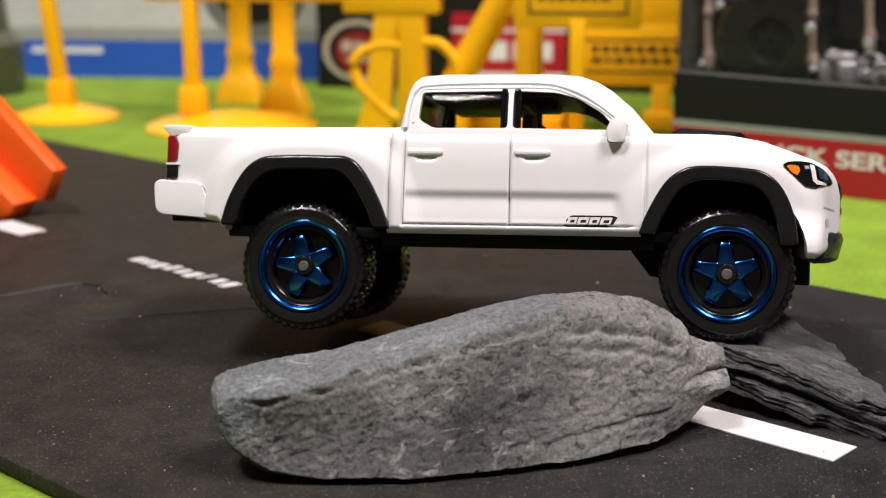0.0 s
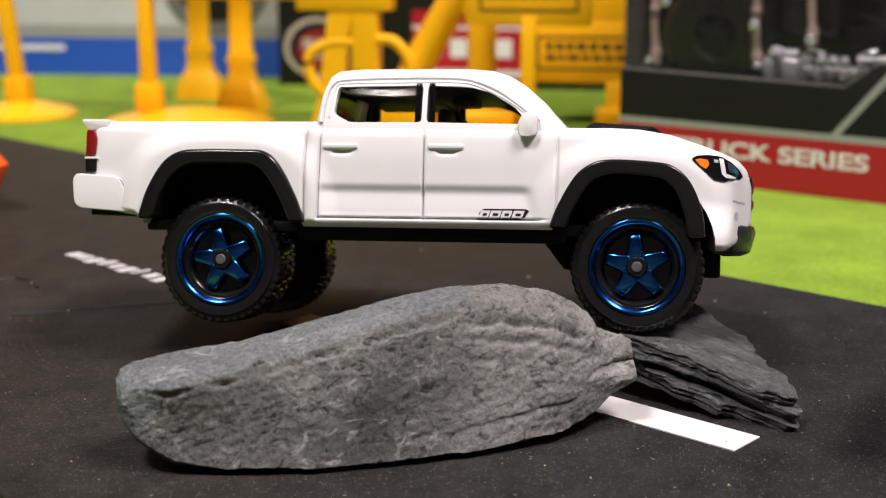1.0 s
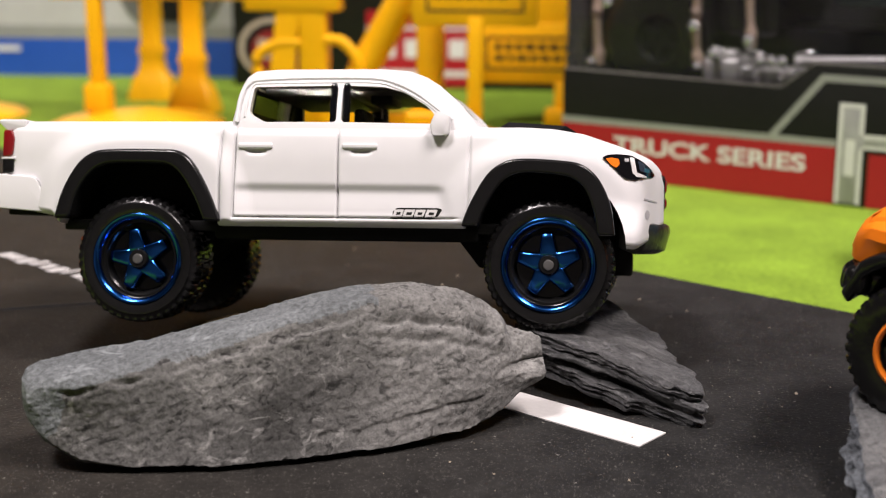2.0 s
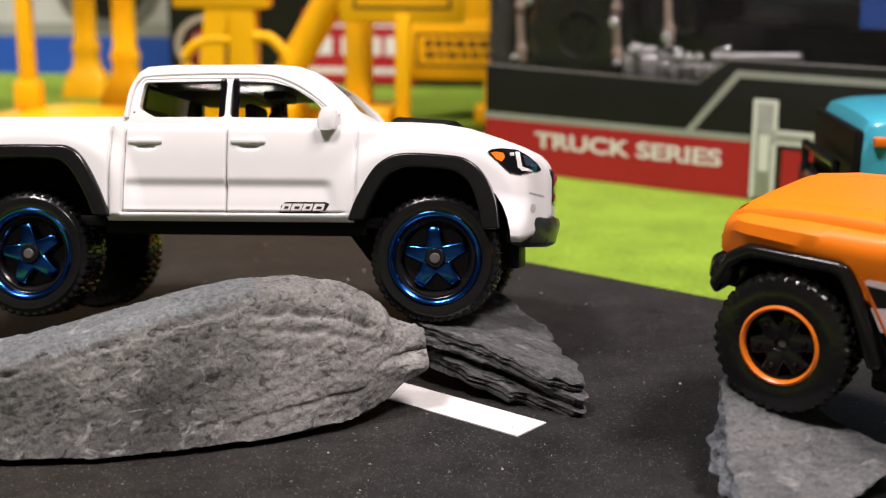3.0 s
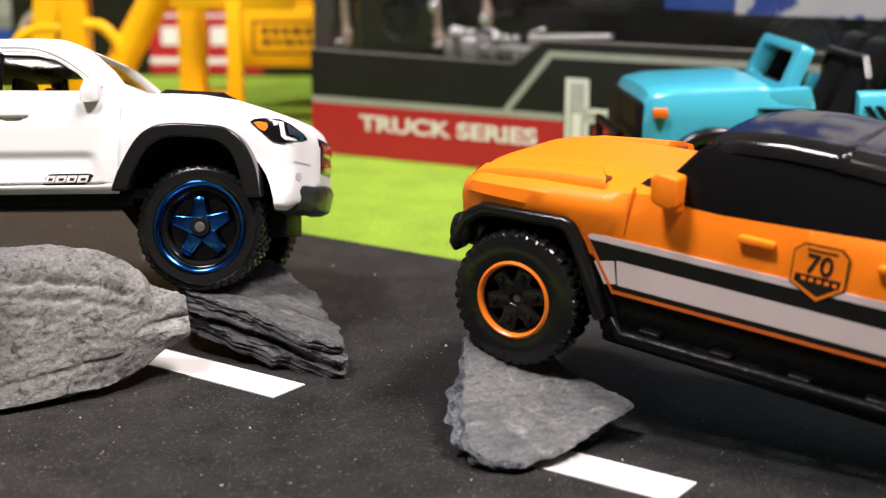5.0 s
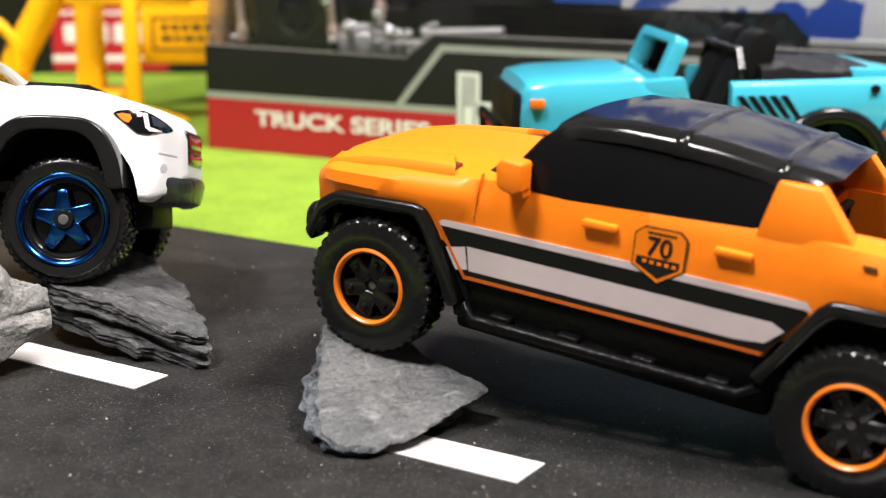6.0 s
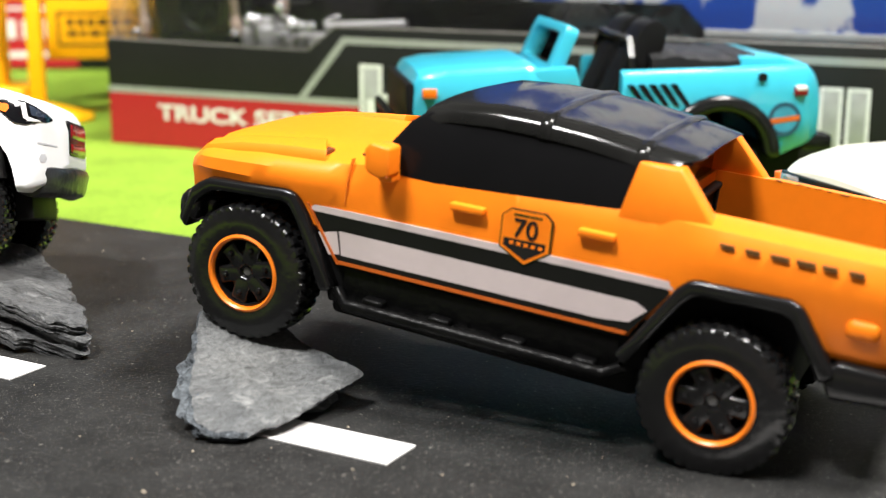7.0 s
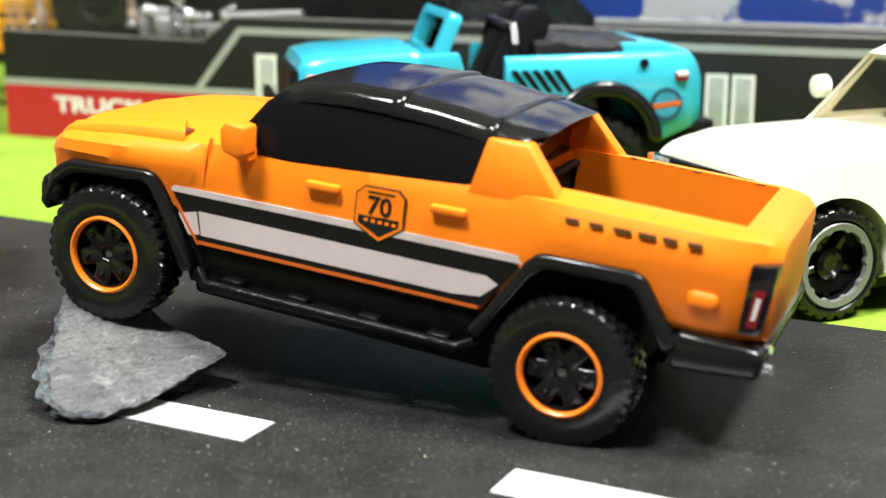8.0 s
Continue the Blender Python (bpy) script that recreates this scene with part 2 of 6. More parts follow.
CLEAR_WINDOW = clear_plastic("clear_box_plastic", (0.93, 0.93, 0.94), 0.04, 1.18, 0.006)
HAZY_SIDE = clear_plastic("hazy_box_plastic", (0.93, 0.93, 0.94), 0.04, 1.22, 0.05)
SLATE_A = stone("warm_grey_slate", (0.158, 0.157, 0.150), (0.031, 0.031, 0.029), (0.086, 0.086, 0.082), (0, 14, -22), 0.2, 0.6, 0.95, 0.6, 0.35, (0.022, 0.038))
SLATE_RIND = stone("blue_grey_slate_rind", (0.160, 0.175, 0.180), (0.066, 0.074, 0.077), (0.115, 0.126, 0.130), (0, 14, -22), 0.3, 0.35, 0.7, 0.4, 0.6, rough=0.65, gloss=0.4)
SLATE_B = stone("dark_layered_slate", (0.14, 0.141, 0.14), (0.018, 0.018, 0.019), (0.072, 0.075, 0.078), (0, -8, 24), 0.95, 0.7, 0.8, 0.10, 1.4, rough=0.5, gloss=0.5)
SLATE_C = stone("pale_grey_slate", (0.145, 0.147, 0.144), (0.04, 0.043, 0.045), (0.085, 0.09, 0.095), (-27, 0, -20), 0.25, 0.6, 0.75, 0.5, 0.7, rough=0.45, gloss=0.5)
SLATE_C_EDGE = stone("blue_grey_broken_slate", (0.15, 0.168, 0.185), (0.035, 0.04, 0.046), (0.09, 0.10, 0.112), (0, 0, 60), 0.5, 0.95, 0.5, 0.4, 1.4)

# ---- building helpers: lengths in centimetres ----
CM = 0.01


def part(name, bm, mat, parent=None, label="", angle=35, m=None, mat2=None):
    """Links a bmesh drawn in centimetres as one mesh object under parent."""
    if m is not None:
        bmesh.ops.transform(bm, matrix=m, verts=bm.verts)
    bmesh.ops.scale(bm, vec=(CM, CM, CM), verts=bm.verts)
    me = bpy.data.meshes.new(name)
    bm.to_mesh(me)
    bm.free()
    for p in me.polygons:
        p.use_smooth = True
    me.set_sharp_from_angle(angle=radians(angle))
    me.materials.append(mat)
    if mat2:
        me.materials.append(mat2)
    ob = new(name, me)
    ob.parent = parent
    if label:
        tagged(ob, label)
    return ob


def thing(name, m, label, category, group="", kind=""):
    ob = new(name)
    ob.empty_display_size = 0.01
    ob.matrix_basis = m
    return tagged(ob, label, category, group, kind)


def cm(x, y, z, rx=0, ry=0, rz=0):
    return pose(x * CM, y * CM, z * CM, rx, ry, rz)


def join(*bms):
    out = bms[0]
    for b in bms[1:]:
        me = bpy.data.meshes.new("t")
        b.to_mesh(me)
        b.free()
        out.from_mesh(me)
        bpy.data.meshes.remove(me)
    return out


def bevelled(bm, width, segments=2, sharp=30):
    edges = [e for e in bm.edges if len(e.link_faces) == 2 and e.calc_face_angle(0) > radians(sharp)]
    if edges and width > 0:
        bmesh.ops.bevel(bm, geom=edges, offset=width, segments=segments, profile=0.5, affect="EDGES", clamp_overlap=True)
    return bm


def block(x0, x1, y0, y1, z0, z1, bevel=0.02, segments=2):
    bm = bmesh.new()
    bmesh.ops.create_cube(bm, size=1)
    for v in bm.verts:
        v.co = Vector(((x0 + x1) / 2 + v.co.x * (x1 - x0), (y0 + y1) / 2 + v.co.y * (y1 - y0), (z0 + z1) / 2 + v.co.z * (z1 - z0)))
    return bevelled(bm, bevel, segments)


def prism(points, y0, y1, bevel=0.0, segments=2):
    """A closed outline in x and z, drawn out from y0 to y1."""
    bm = bmesh.new()
    a = [bm.verts.new((x, y0, z)) for x, z in points]
    b = [bm.verts.new((x, y1, z)) for x, z in points]
    n = len(points)
    bm.faces.new(a)
    bm.faces.new(b[::-1])
    for i in range(n):
        bm.faces.new((a[i], b[i], b[(i + 1) % n], a[(i + 1) % n]))
    bmesh.ops.recalc_face_normals(bm, faces=bm.faces)
    return bevelled(bm, bevel, segments)


def rounded(points, r, n=5):
    """An outline with its corners rounded by r."""
    out = []
    k = len(points)
    for i in range(k):
        p, a, b = Vector(points[i]), Vector(points[i - 1]), Vector(points[(i + 1) % k])
        u, v = (a - p), (b - p)
        d = min(r, u.length * 0.45, v.length * 0.45)
        u, v = p + u.normalized() * d, p + v.normalized() * d
        for j in range(n + 1):
            t = j / n
            q = u * (1 - t) ** 2 + p * 2 * t * (1 - t) + v * t * t
            out.append((q.x, q.y))
    return out


def lathe(profile, n=48, m=None, close=False):
    """A profile of (radius, y) turned round the y axis."""
    bm = bmesh.new()
    rings = []
    for r, y in profile:
        rings.append([bm.verts.new((r * math.cos(2 * math.pi * i / n), y, r * math.sin(2 * math.pi * i / n))) for i in range(n)])
    pairs = list(zip(rings, rings[1:])) + ([(rings[-1], rings[0])] if close else [])
    for a, b in pairs:
        for i in range(n):
            bm.faces.new((a[i], a[(i + 1) % n], b[(i + 1) % n], b[i]))
    if not close:
        bm.faces.new(rings[0])
        bm.faces.new(rings[-1][::-1])
    bmesh.ops.recalc_face_normals(bm, faces=bm.faces)
    if m is not None:
        bmesh.ops.transform(bm, matrix=m, verts=bm.verts)
    return bm


def tube(points, r, n=10, caps=True):
    """A round bar along a line of points; r may be one radius or one for each point."""
    bm = bmesh.new()
    rings = []
    pts = [Vector(p) for p in points]
    for i, p in enumerate(pts):
        d = (pts[min(i + 1, len(pts) - 1)] - pts[max(i - 1, 0)]).normalized()
        q = d.to_track_quat("Z", "Y")
        rr = r[i] if isinstance(r, (list, tuple)) else r
        rings.append([bm.verts.new(p + q @ Vector((rr * math.cos(2 * math.pi * k / n), rr * math.sin(2 * math.pi * k / n), 0))) for k in range(n)])
    for a, b in zip(rings, rings[1:]):
        for k in range(n):
            bm.faces.new((a[k], a[(k + 1) % n], b[(k + 1) % n], b[k]))
    if caps:
        bm.faces.new(rings[0][::-1])
        bm.faces.new(rings[-1])
    bmesh.ops.recalc_face_normals(bm, faces=bm.faces)
    return bm


def loft(loops):
    """Closed loops of as many points each, skinned, with both ends filled."""
    bm = bmesh.new()
    rings = [[bm.verts.new(p) for p in loop] for loop in loops]
    n = len(rings[0])
    for a, b in zip(rings, rings[1:]):
        for k in range(n):
            bm.faces.new((a[k], a[(k + 1) % n], b[(k + 1) % n], b[k]))
    bm.faces.new(rings[0][::-1])
    bm.faces.new(rings[-1])
    bmesh.ops.recalc_face_normals(bm, faces=bm.faces)
    return bm


def ramp_at(keys, x):
    """Smooth value at x from rows of (x, value)."""
    if x <= keys[0][0]:
        return keys[0][1]
    for (a, u), (b, v) in zip(keys, keys[1:]):
        if x <= b:
            return u + (v - u) * (x - a) / (b - a)
    return keys[-1][1]


def eased(a, b, x):
    t = min(max((x - a) / (b - a), 0), 1)
    return t * t * (3 - 2 * t)


def cut(bm, *cutters):
    """The solid with the cutters taken away."""
    def ob_of(b, name):
        me = bpy.data.meshes.new(name)
        b.to_mesh(me)
        b.free()
        return new(name, me)
    ob = ob_of(bm, "solid")
    tools = []
    for c in cutters:
        tool = ob_of(c, "tool")
        md = ob.modifiers.new("cut", "BOOLEAN")
        md.operation, md.solver, md.object = "DIFFERENCE", "EXACT", tool
        tools.append(tool)
    bpy.context.view_layer.update()
    deps = bpy.context.evaluated_depsgraph_get()
    out = bmesh.new()
    me = bpy.data.meshes.new_from_object(ob.evaluated_get(deps))
    out.from_mesh(me)
    bpy.data.meshes.remove(me)
    for o in (ob, *tools):
        d = o.data
        bpy.data.objects.remove(o)
        bpy.data.meshes.remove(d)
    bmesh.ops.remove_doubles(out, verts=out.verts, dist=0.0005)
    return out


def lettering(name, text, size, mat, parent, m, depth=0.01, width=None, bold=0.02):
    """Raised or printed letters; m places them, in centimetres, with the text along x and up along z."""
    cu = bpy.data.curves.new(name, "FONT")
    cu.offset = bold * size
    cu.body, cu.size, cu.extrude, cu.align_x, cu.align_y = text, size, depth, "CENTER", "CENTER"
    ob = new(name, cu)
    bpy.context.view_layer.update()
    me = bpy.data.meshes.new_from_object(ob.evaluated_get(bpy.context.evaluated_depsgraph_get()))
    bpy.data.objects.remove(ob)
    bpy.data.curves.remove(cu)
    bm = bmesh.new()
    bm.from_mesh(me)
    bpy.data.meshes.remove(me)
    if width:
        xs = [v.co.x for v in bm.verts]
        bmesh.ops.scale(bm, vec=(width / (max(xs) - min(xs)), 1, 1), verts=bm.verts)
    bmesh.ops.transform(bm, matrix=m @ pose(0, 0, 0, 90, 0, 0), verts=bm.verts)
    return part(name, bm, mat, parent)


# ---- the setting ----
ROAD_TURN = -32.8
ROAD_MID = (6.11, -1.34)  # a point on the road's middle line


def slab(name, x0, x1, y0, y1, z0, z1, mat, label, category, kind="structure", bevel=0.0):
    ob = part(name, block(x0, x1, y0, y1, z0, z1, bevel), mat)
    return tagged(ob, label, category, "", kind)


slab("ground", -45, 55, -12, 45, -0.5, -0.2, GREEN_MAT, "bright green felt play mat on the table", "play mat")
TABLE_WOOD = material("dark_table_wood", (0.10, 0.07, 0.05), 0.45, 0, 0.2, 300, 0.1, coarse=12)
slab("table_top", -90, 100, -60, 75, -4, -0.5, TABLE_WOOD, "dark wooden table top under the mat", "table")
ROOM_WALL = material("room_wall_paint", (0.22, 0.21, 0.20), 0.8, 0, 0.04, 100, 0.1, coarse=4)
slab("wall_north", -190, 190, 150, 160, -80, 160, ROOM_WALL, "plain painted room wall", "wall")
slab("wall_south", -190, 190, -160, -150, -80, 160, ROOM_WALL, "plain painted room wall", "wall")
slab("wall_east", 190, 200, -150, 150, -80, 160, ROOM_WALL, "plain painted room wall", "wall")
slab("wall_west", -200, -190, -150, 150, -80, 160, ROOM_WALL, "plain painted room wall", "wall")
slab("ceiling", -200, 200, -160, 160, 160, 170, ROOM_WALL, "plain painted room ceiling", "ceiling")
slab("floor", -200, 200, -160, 160, -90, -80, ROOM_WALL, "plain room floor", "floor")

road = part("road", block(-32, 22, -5.85, 5.8, -0.2, 0, 0.05), ROAD_RUBBER, m=pose(*ROAD_MID, 0, 0, 0, ROAD_TURN))
tagged(road, "black rubber toy road strip with dust specks", "toy road", "", "structure")
# white dashes along the middle of the road; the two ends of each are (from, to) along the road
for a, b in ((-6.9, -4.7), (-2.265, -0.075), (2.36, 4.55), (6.985, 9.175), (-16.4, -15.2)):
    bm = block(a, b, -0.345, 0.175, 0.0, 0.012, 0.0)
    # the dash under the pickup has its shaded, yellow-lit look painted in
    part("dash", bm, SHADED_PRINT if -10 < a < -5 else WHITE_PRINT, road, m=pose(*ROAD_MID, 0, 0, 0, ROAD_TURN))


# a printed name along the middle line, drawn as plain bars, and the bead where two road pieces lock
for k, (w, up) in enumerate(((0.26, 0), (0.2, 0), (0.22, -0.06), (0.16, 0.06), (0.2, 0), (0.22, -0.06), (0.08, 0.08), (0.2, 0), (0.22, -0.06))):
    x = -12.35 + 0.29 * k
    bm = block(x, x + 0.82 * w, -0.12 + min(up, 0), 0.12 + max(up, 0), 0.0, 0.01, 0)
    for v in bm.verts:
        v.co.x += v.co.y * 0.2
    part("name_bar", bm, WHITE_PRINT, road, m=pose(*ROAD_MID, 0, 0, 0, ROAD_TURN))
for line in ([(-5.9, 2.2), (-5.31, 2.9), (-4.75, 3.6), (-4.45, 3.75), (-4.1, 3.62), (-3.9, 3.3)], [(-3.7, 1.95), (-3.2, 2.12), (-2.4, 2.5), (-1.6, 2.84), (-0.9, 3.2)]):
    part("seam", tube([(x, y, 0.0) for x, y in line], 0.028, 6), SEAM_BLACK, road, "black seam between road pieces")


def skin_noise(p, amp, freq):
    q = Vector(p) * freq
    return amp * (noise.noise(q) + 0.5 * noise.noise(q * 2.1) + 0.25 * noise.noise(q * 4.3) + 0.13 * noise.noise(q * 9.1))


def resample(points, n):
    """n points evenly along a closed outline, its corners eased."""
    pts = [Vector(p) for p in points]
    k = len(pts)
    fine = []
    for i in range(k):
        p, q = pts[i], pts[(i + 1) % k]
        fine += [p.lerp(q, 0.16), p.lerp(q, 0.5), p.lerp(q, 0.84)]
    k = len(fine)
    lens = [(fine[(i + 1) % k] - fine[i]).length for i in range(k)]
    total, out, i, run = sum(lens), [], 0, 0.0
    for j in range(n):
        d = total * j / n
        while run + lens[i] < d and i < k - 1:
            run += lens[i]
            i += 1
        out.append(fine[i].lerp(fine[(i + 1) % k], min(1, (d - run) / max(lens[i], 1e-9))))
    return out


def long_rock(name, mat, m, stations, label, amp, step, rings=300, around=210, rind=None, cracks=()):
    """A long slate: rows of a place along x and the corners (y, z) of the section there; beds run along it, rising to its high end."""
    loops = []
    end = stations[-1][0]
    for i in range(rings + 1):
        x = end * (0.5 - 0.5 * math.cos(math.pi * i / rings)) * 0.6 + end * i / rings * 0.4
        keys = [[ramp_at([(s[0], s[1][k][c]) for s in stations], x) for c in (0, 1)] for k in range(len(stations[0][1]))]
        ring2 = resample(keys, around)
        mid = sum(ring2, Vector((0, 0))) / around
        loop = []
        for q in ring2:
            p = Vector((x, q.x, q.y))
            n = Vector((0, q.x - mid.x, q.y - mid.y)).normalized()
            u = p.z - 0.24 * p.x + 0.06 * noise.noise(Vector((p.x * 1.2, p.y, 3)))
            lay = Vector((p.x * 0.55, p.y * 0.8, u * 5.5))
            d = skin_noise(p, amp, 1.5) + step * (abs(noise.noise(lay)) - 0.2) + 0.5 * step * (abs(noise.noise(lay * 2.7)) - 0.2)
            # broken ledges along the beds, strongest towards the high end
            rough = 0.35 + 0.9 * eased(2.6, 4.4, p.x)
            d += rough * 0.006 * noise.noise(Vector((p.x * 2.6, p.y * 3, u * 11))) + rough * 0.008 * noise.noise(Vector((p.x * 6, p.y * 6, u * 24)))
            d += 0.010 * noise.noise(p * 15) + 0.008 * noise.noise(p * 31) + 0.05 * eased(4.5, 5.0, p.x) * noise.noise(Vector((p.x * 2, p.y * 3, p.z * 5.0 + 2)))
            for line, deep, wide in cracks:
                if line[0][0] < p.x < line[-1][0] and q.x < mid.x + 0.2:
                    zc = ramp_at(line, p.x) + 0.05 * noise.noise(Vector((p.x * 3, 1, deep)))
                    ends = min(1, (p.x - line[0][0]) / 0.3, (line[-1][0] - p.x) / 0.2)
                    d -= ends * deep * (0.7 + 0.6 * noise.noise(p * 4)) * math.exp(-((p.z - zc) / wide) ** 2)
            p += n * d
            p.x += skin_noise(p + Vector((7, 3, 1)), amp, 2.2)
            loop.append(p)
        loops.append(loop)
    bm = loft(loops)
    if rind:
        bm.faces.ensure_lookup_table()
        for f in bm.faces:
            c = f.calc_center_median()
            e = ramp_at([(s[0], s[1][2][0]) for s in stations], c.x)
            zc = ramp_at([(s[0], s[1][2][1]) for s in stations], c.x)
            edge = 0.035 * noise.noise(c * 2.5) + 0.035 * noise.noise(c * 8)
            top = c.y > e - 0.02 + edge and c.z > zc - 0.06 + edge and c.x < 3.5 + 4 * edge
            if top or (c.x < 0.42 + 3 * edge - 0.25 * (0.8 - c.z) and c.z > 0.25):
                f.material_index = 1
    ob = part(name, bm, mat, m=m, angle=60, mat2=rind)
    return tagged(ob, label, "rock", "slate rocks on the road")


def slab_rock(name, mat, m, outline, thick, label, amp=0.04, layers=5, jag=0.07, around=300, seed=0.0, taper=0.15, crown=0.0, groove=(), skirt=None, edge_mat=None):
    """A flat slate: an outline in x and y with a broken, layered edge. skirt: a direction towards which its foot spreads, and how far."""
    edge = resample(outline, around)
    mid = sum(edge, Vector((0, 0))) / around
    loops = []
    rows = [(0.02, 1.0), (0.15, 1.0), (0.3, 1.0), (0.45, 1.0), (0.6, 1.0), (0.72, 1.0), (0.82, 1.0), (0.89, 0.998), (0.94, 0.99), (0.97, 0.975), (0.988, 0.955)]
    side = 34
    tops = len(rows)
    rows += [(1.0 - taper * abs(k / side) * 0.5, 0.93 - 0.93 * k / side) for k in range(side + 1)]
    rows += [(0.8, -0.01), (0.5, -0.01), (0.2, -0.01), (0.02, -0.01)]
    for r, h in rows:
        loop = []
        for q in edge:
            d = q - mid
            p = Vector((mid.x + d.x * r, mid.y + d.y * r, thick * h))
            out = Vector((d.x, d.y, 0)).normalized()
            lay = math.floor(h * layers + 0.35 * noise.noise(Vector((q.x * 0.8, q.y * 0.8, seed))))
            if r > 0.7:
                big = jag * noise.noise(Vector((q.x * 1.7, q.y * 1.7, lay * 3.1 + seed))) + 0.6 * jag * noise.noise(Vector((q.x * 5, q.y * 5, lay * 5.7 + seed))) + 0.4 * jag * noise.noise(Vector((q.x * 11, q.y * 11, lay * 2.7 + seed)))
                p += out * big * min(1, (r - 0.7) / 0.25)
                p += out * 0.03 * noise.noise(Vector((q.x * 6, q.y * 6, h * 22 + seed)))
            if skirt:
                lean = max(0.0, out.x * skirt[0] + out.y * skirt[1])
                if r > 0.85 and h < 0.95:
                    p += out * lean * skirt[2] * (0.95 - h) * (0.8 + 0.6 * noise.noise(Vector((q.x * 4, q.y * 4, h * 6 + seed))))
                    p += out * lean * 0.09 * noise.noise(Vector((q.x * 7, q.y * 7, h * 5 + seed)))
            hg = h + 0.05 * noise.noise(Vector((q.x * 1.1, q.y * 1.1, seed + 4)))
            for lo, hi, deep in groove:
                if lo < hg < hi and r > 0.5:
                    p -= out * deep * (0.6 + 0.8 * abs(noise.noise(Vector((q.x * 2, q.y * 2, lo * 9 + seed)))))
            if h > 0.9:
                g = p + Vector((seed, 0, 0))
                p.z += skin_noise(g, amp, 1.5) + 0.02 * noise.noise(g * 9) + crown * (1 - r * r)
                p.z += 0.5 * amp * (1 if noise.noise(Vector((g.x * 1.3 + 5, g.y * 2.2, 0))) > 0.1 else 0)
            loop.append(p)
        loops.append(loop)
    bm = loft(loops)
    if edge_mat:
        bm.faces.ensure_lookup_table()
        for k, f in enumerate(bm.faces):
            c = f.calc_center_median()
            o = Vector((c.x - mid.x, c.y - mid.y, 0)).normalized()
            if tops - 2 <= k // around and o.x * skirt[0] + o.y * skirt[1] > 0.25 + 0.3 * noise.noise(c * 4):
                f.material_index = 1
    ob = part(name, bm, mat, m=m, angle=45, mat2=edge_mat)
    return tagged(ob, label, "rock", "slate rocks on the road")


long_rock("slate_rock", SLATE_A, Matrix.Translation((-0.1, -2.99, 0)) @ pose(0, 0, 0, 0, 0, 22.4), [
    (0.00, [(0.05, 0.60), (0.00, 0.74), (0.04, 0.85), (0.12, 0.90), (0.22, 0.80), (0.15, 0.64)]),
    (0.05, [(-0.05, 0.48), (-0.10, 0.68), (-0.04, 0.86), (0.20, 0.99), (0.42, 0.75), (0.30, 0.46)]),
    (0.18, [(-0.16, 0.30), (-0.15, 0.61), (-0.09, 0.89), (0.32, 1.04), (0.62, 0.70), (0.40, 0.30)]),
    (0.50, [(-0.32, 0.09), (-0.22, 0.51), (-0.24, 0.92), (0.45, 1.06), (0.90, 0.60), (0.60, 0.06)]),
    (1.00, [(-0.46, 0.00), (-0.33, 0.46), (-0.24, 1.01), (0.50, 1.10), (1.00, 0.60), (0.70, 0.00)]),
    (1.35, [(-0.53, 0.02), (-0.38, 0.47), (-0.24, 1.09), (0.49, 1.14), (1.00, 0.60), (0.70, 0.00)]),
    (1.90, [(-0.62, -0.01), (-0.45, 0.48), (-0.24, 1.20), (0.48, 1.27), (1.05, 0.65), (0.80, 0.00)]),
    (2.80, [(-0.62, -0.01), (-0.43, 0.55), (-0.24, 1.41), (0.45, 1.48), (1.05, 0.70), (0.80, 0.00)]),
    (3.40, [(-0.57, -0.01), (-0.40, 0.58), (-0.19, 1.52), (0.40, 1.57), (1.00, 0.70), (0.80, 0.00)]),
    (3.95, [(-0.48, 0.00), (-0.34, 0.60), (-0.11, 1.48), (0.40, 1.56), (1.00, 0.80), (0.70, 0.10)]),
    (4.40, [(-0.35, 0.03), (-0.30, 0.57), (-0.01, 1.35), (0.40, 1.49), (0.90, 0.85), (0.65, 0.15)]),
    (4.70, [(-0.22, 0.10), (-0.22, 0.56), (0.07, 1.19), (0.38, 1.36), (0.80, 0.85), (0.50, 0.25)]),
    (4.90, [(-0.10, 0.20), (-0.13, 0.55), (0.10, 1.05), (0.34, 1.22), (0.70, 0.85), (0.45, 0.30)]),
    (5.00, [(-0.04, 0.28), (-0.09, 0.54), (0.12, 0.87), (0.30, 1.05), (0.58, 0.82), (0.40, 0.34)]),
    (5.13, [(0.00, 0.35), (-0.06, 0.53), (0.16, 0.72), (0.30, 1.01), (0.50, 0.85), (0.35, 0.40)]),
    (5.29, [(0.04, 0.41), (-0.02, 0.53), (0.18, 0.68), (0.28, 0.95), (0.42, 0.82), (0.30, 0.44)]),
    (5.37, [(0.10, 0.48), (0.06, 0.55), (0.17, 0.67), (0.24, 0.86), (0.32, 0.76), (0.25, 0.54)])],
    "large weathered grey slate slab lying on the road", 0.018, 0.006, rind=SLATE_RIND, cracks=(
        ([(3.3, 1.33), (3.8, 1.33), (4.4, 1.2), (4.85, 0.95)], 0.10, 0.06), ([(3.4, 1.16), (4.2, 1.06), (4.8, 0.85)], 0.035, 0.04), ([(3.2, 0.95), (3.9, 0.93), (4.5, 0.78)], 0.02, 0.03),
        ([(2.6, 0.22), (3.5, 0.30), (4.7, 0.42)], 0.025, 0.03), ([(0.15, 0.81), (0.5, 0.82), (1.0, 0.90), (1.35, 0.98), (1.9, 1.09), (2.8, 1.30), (3.4, 1.42)], 0.06, 0.035),
        ([(4.72, 0.62), (5.1, 0.66), (5.5, 0.68)], 0.09, 0.035)))
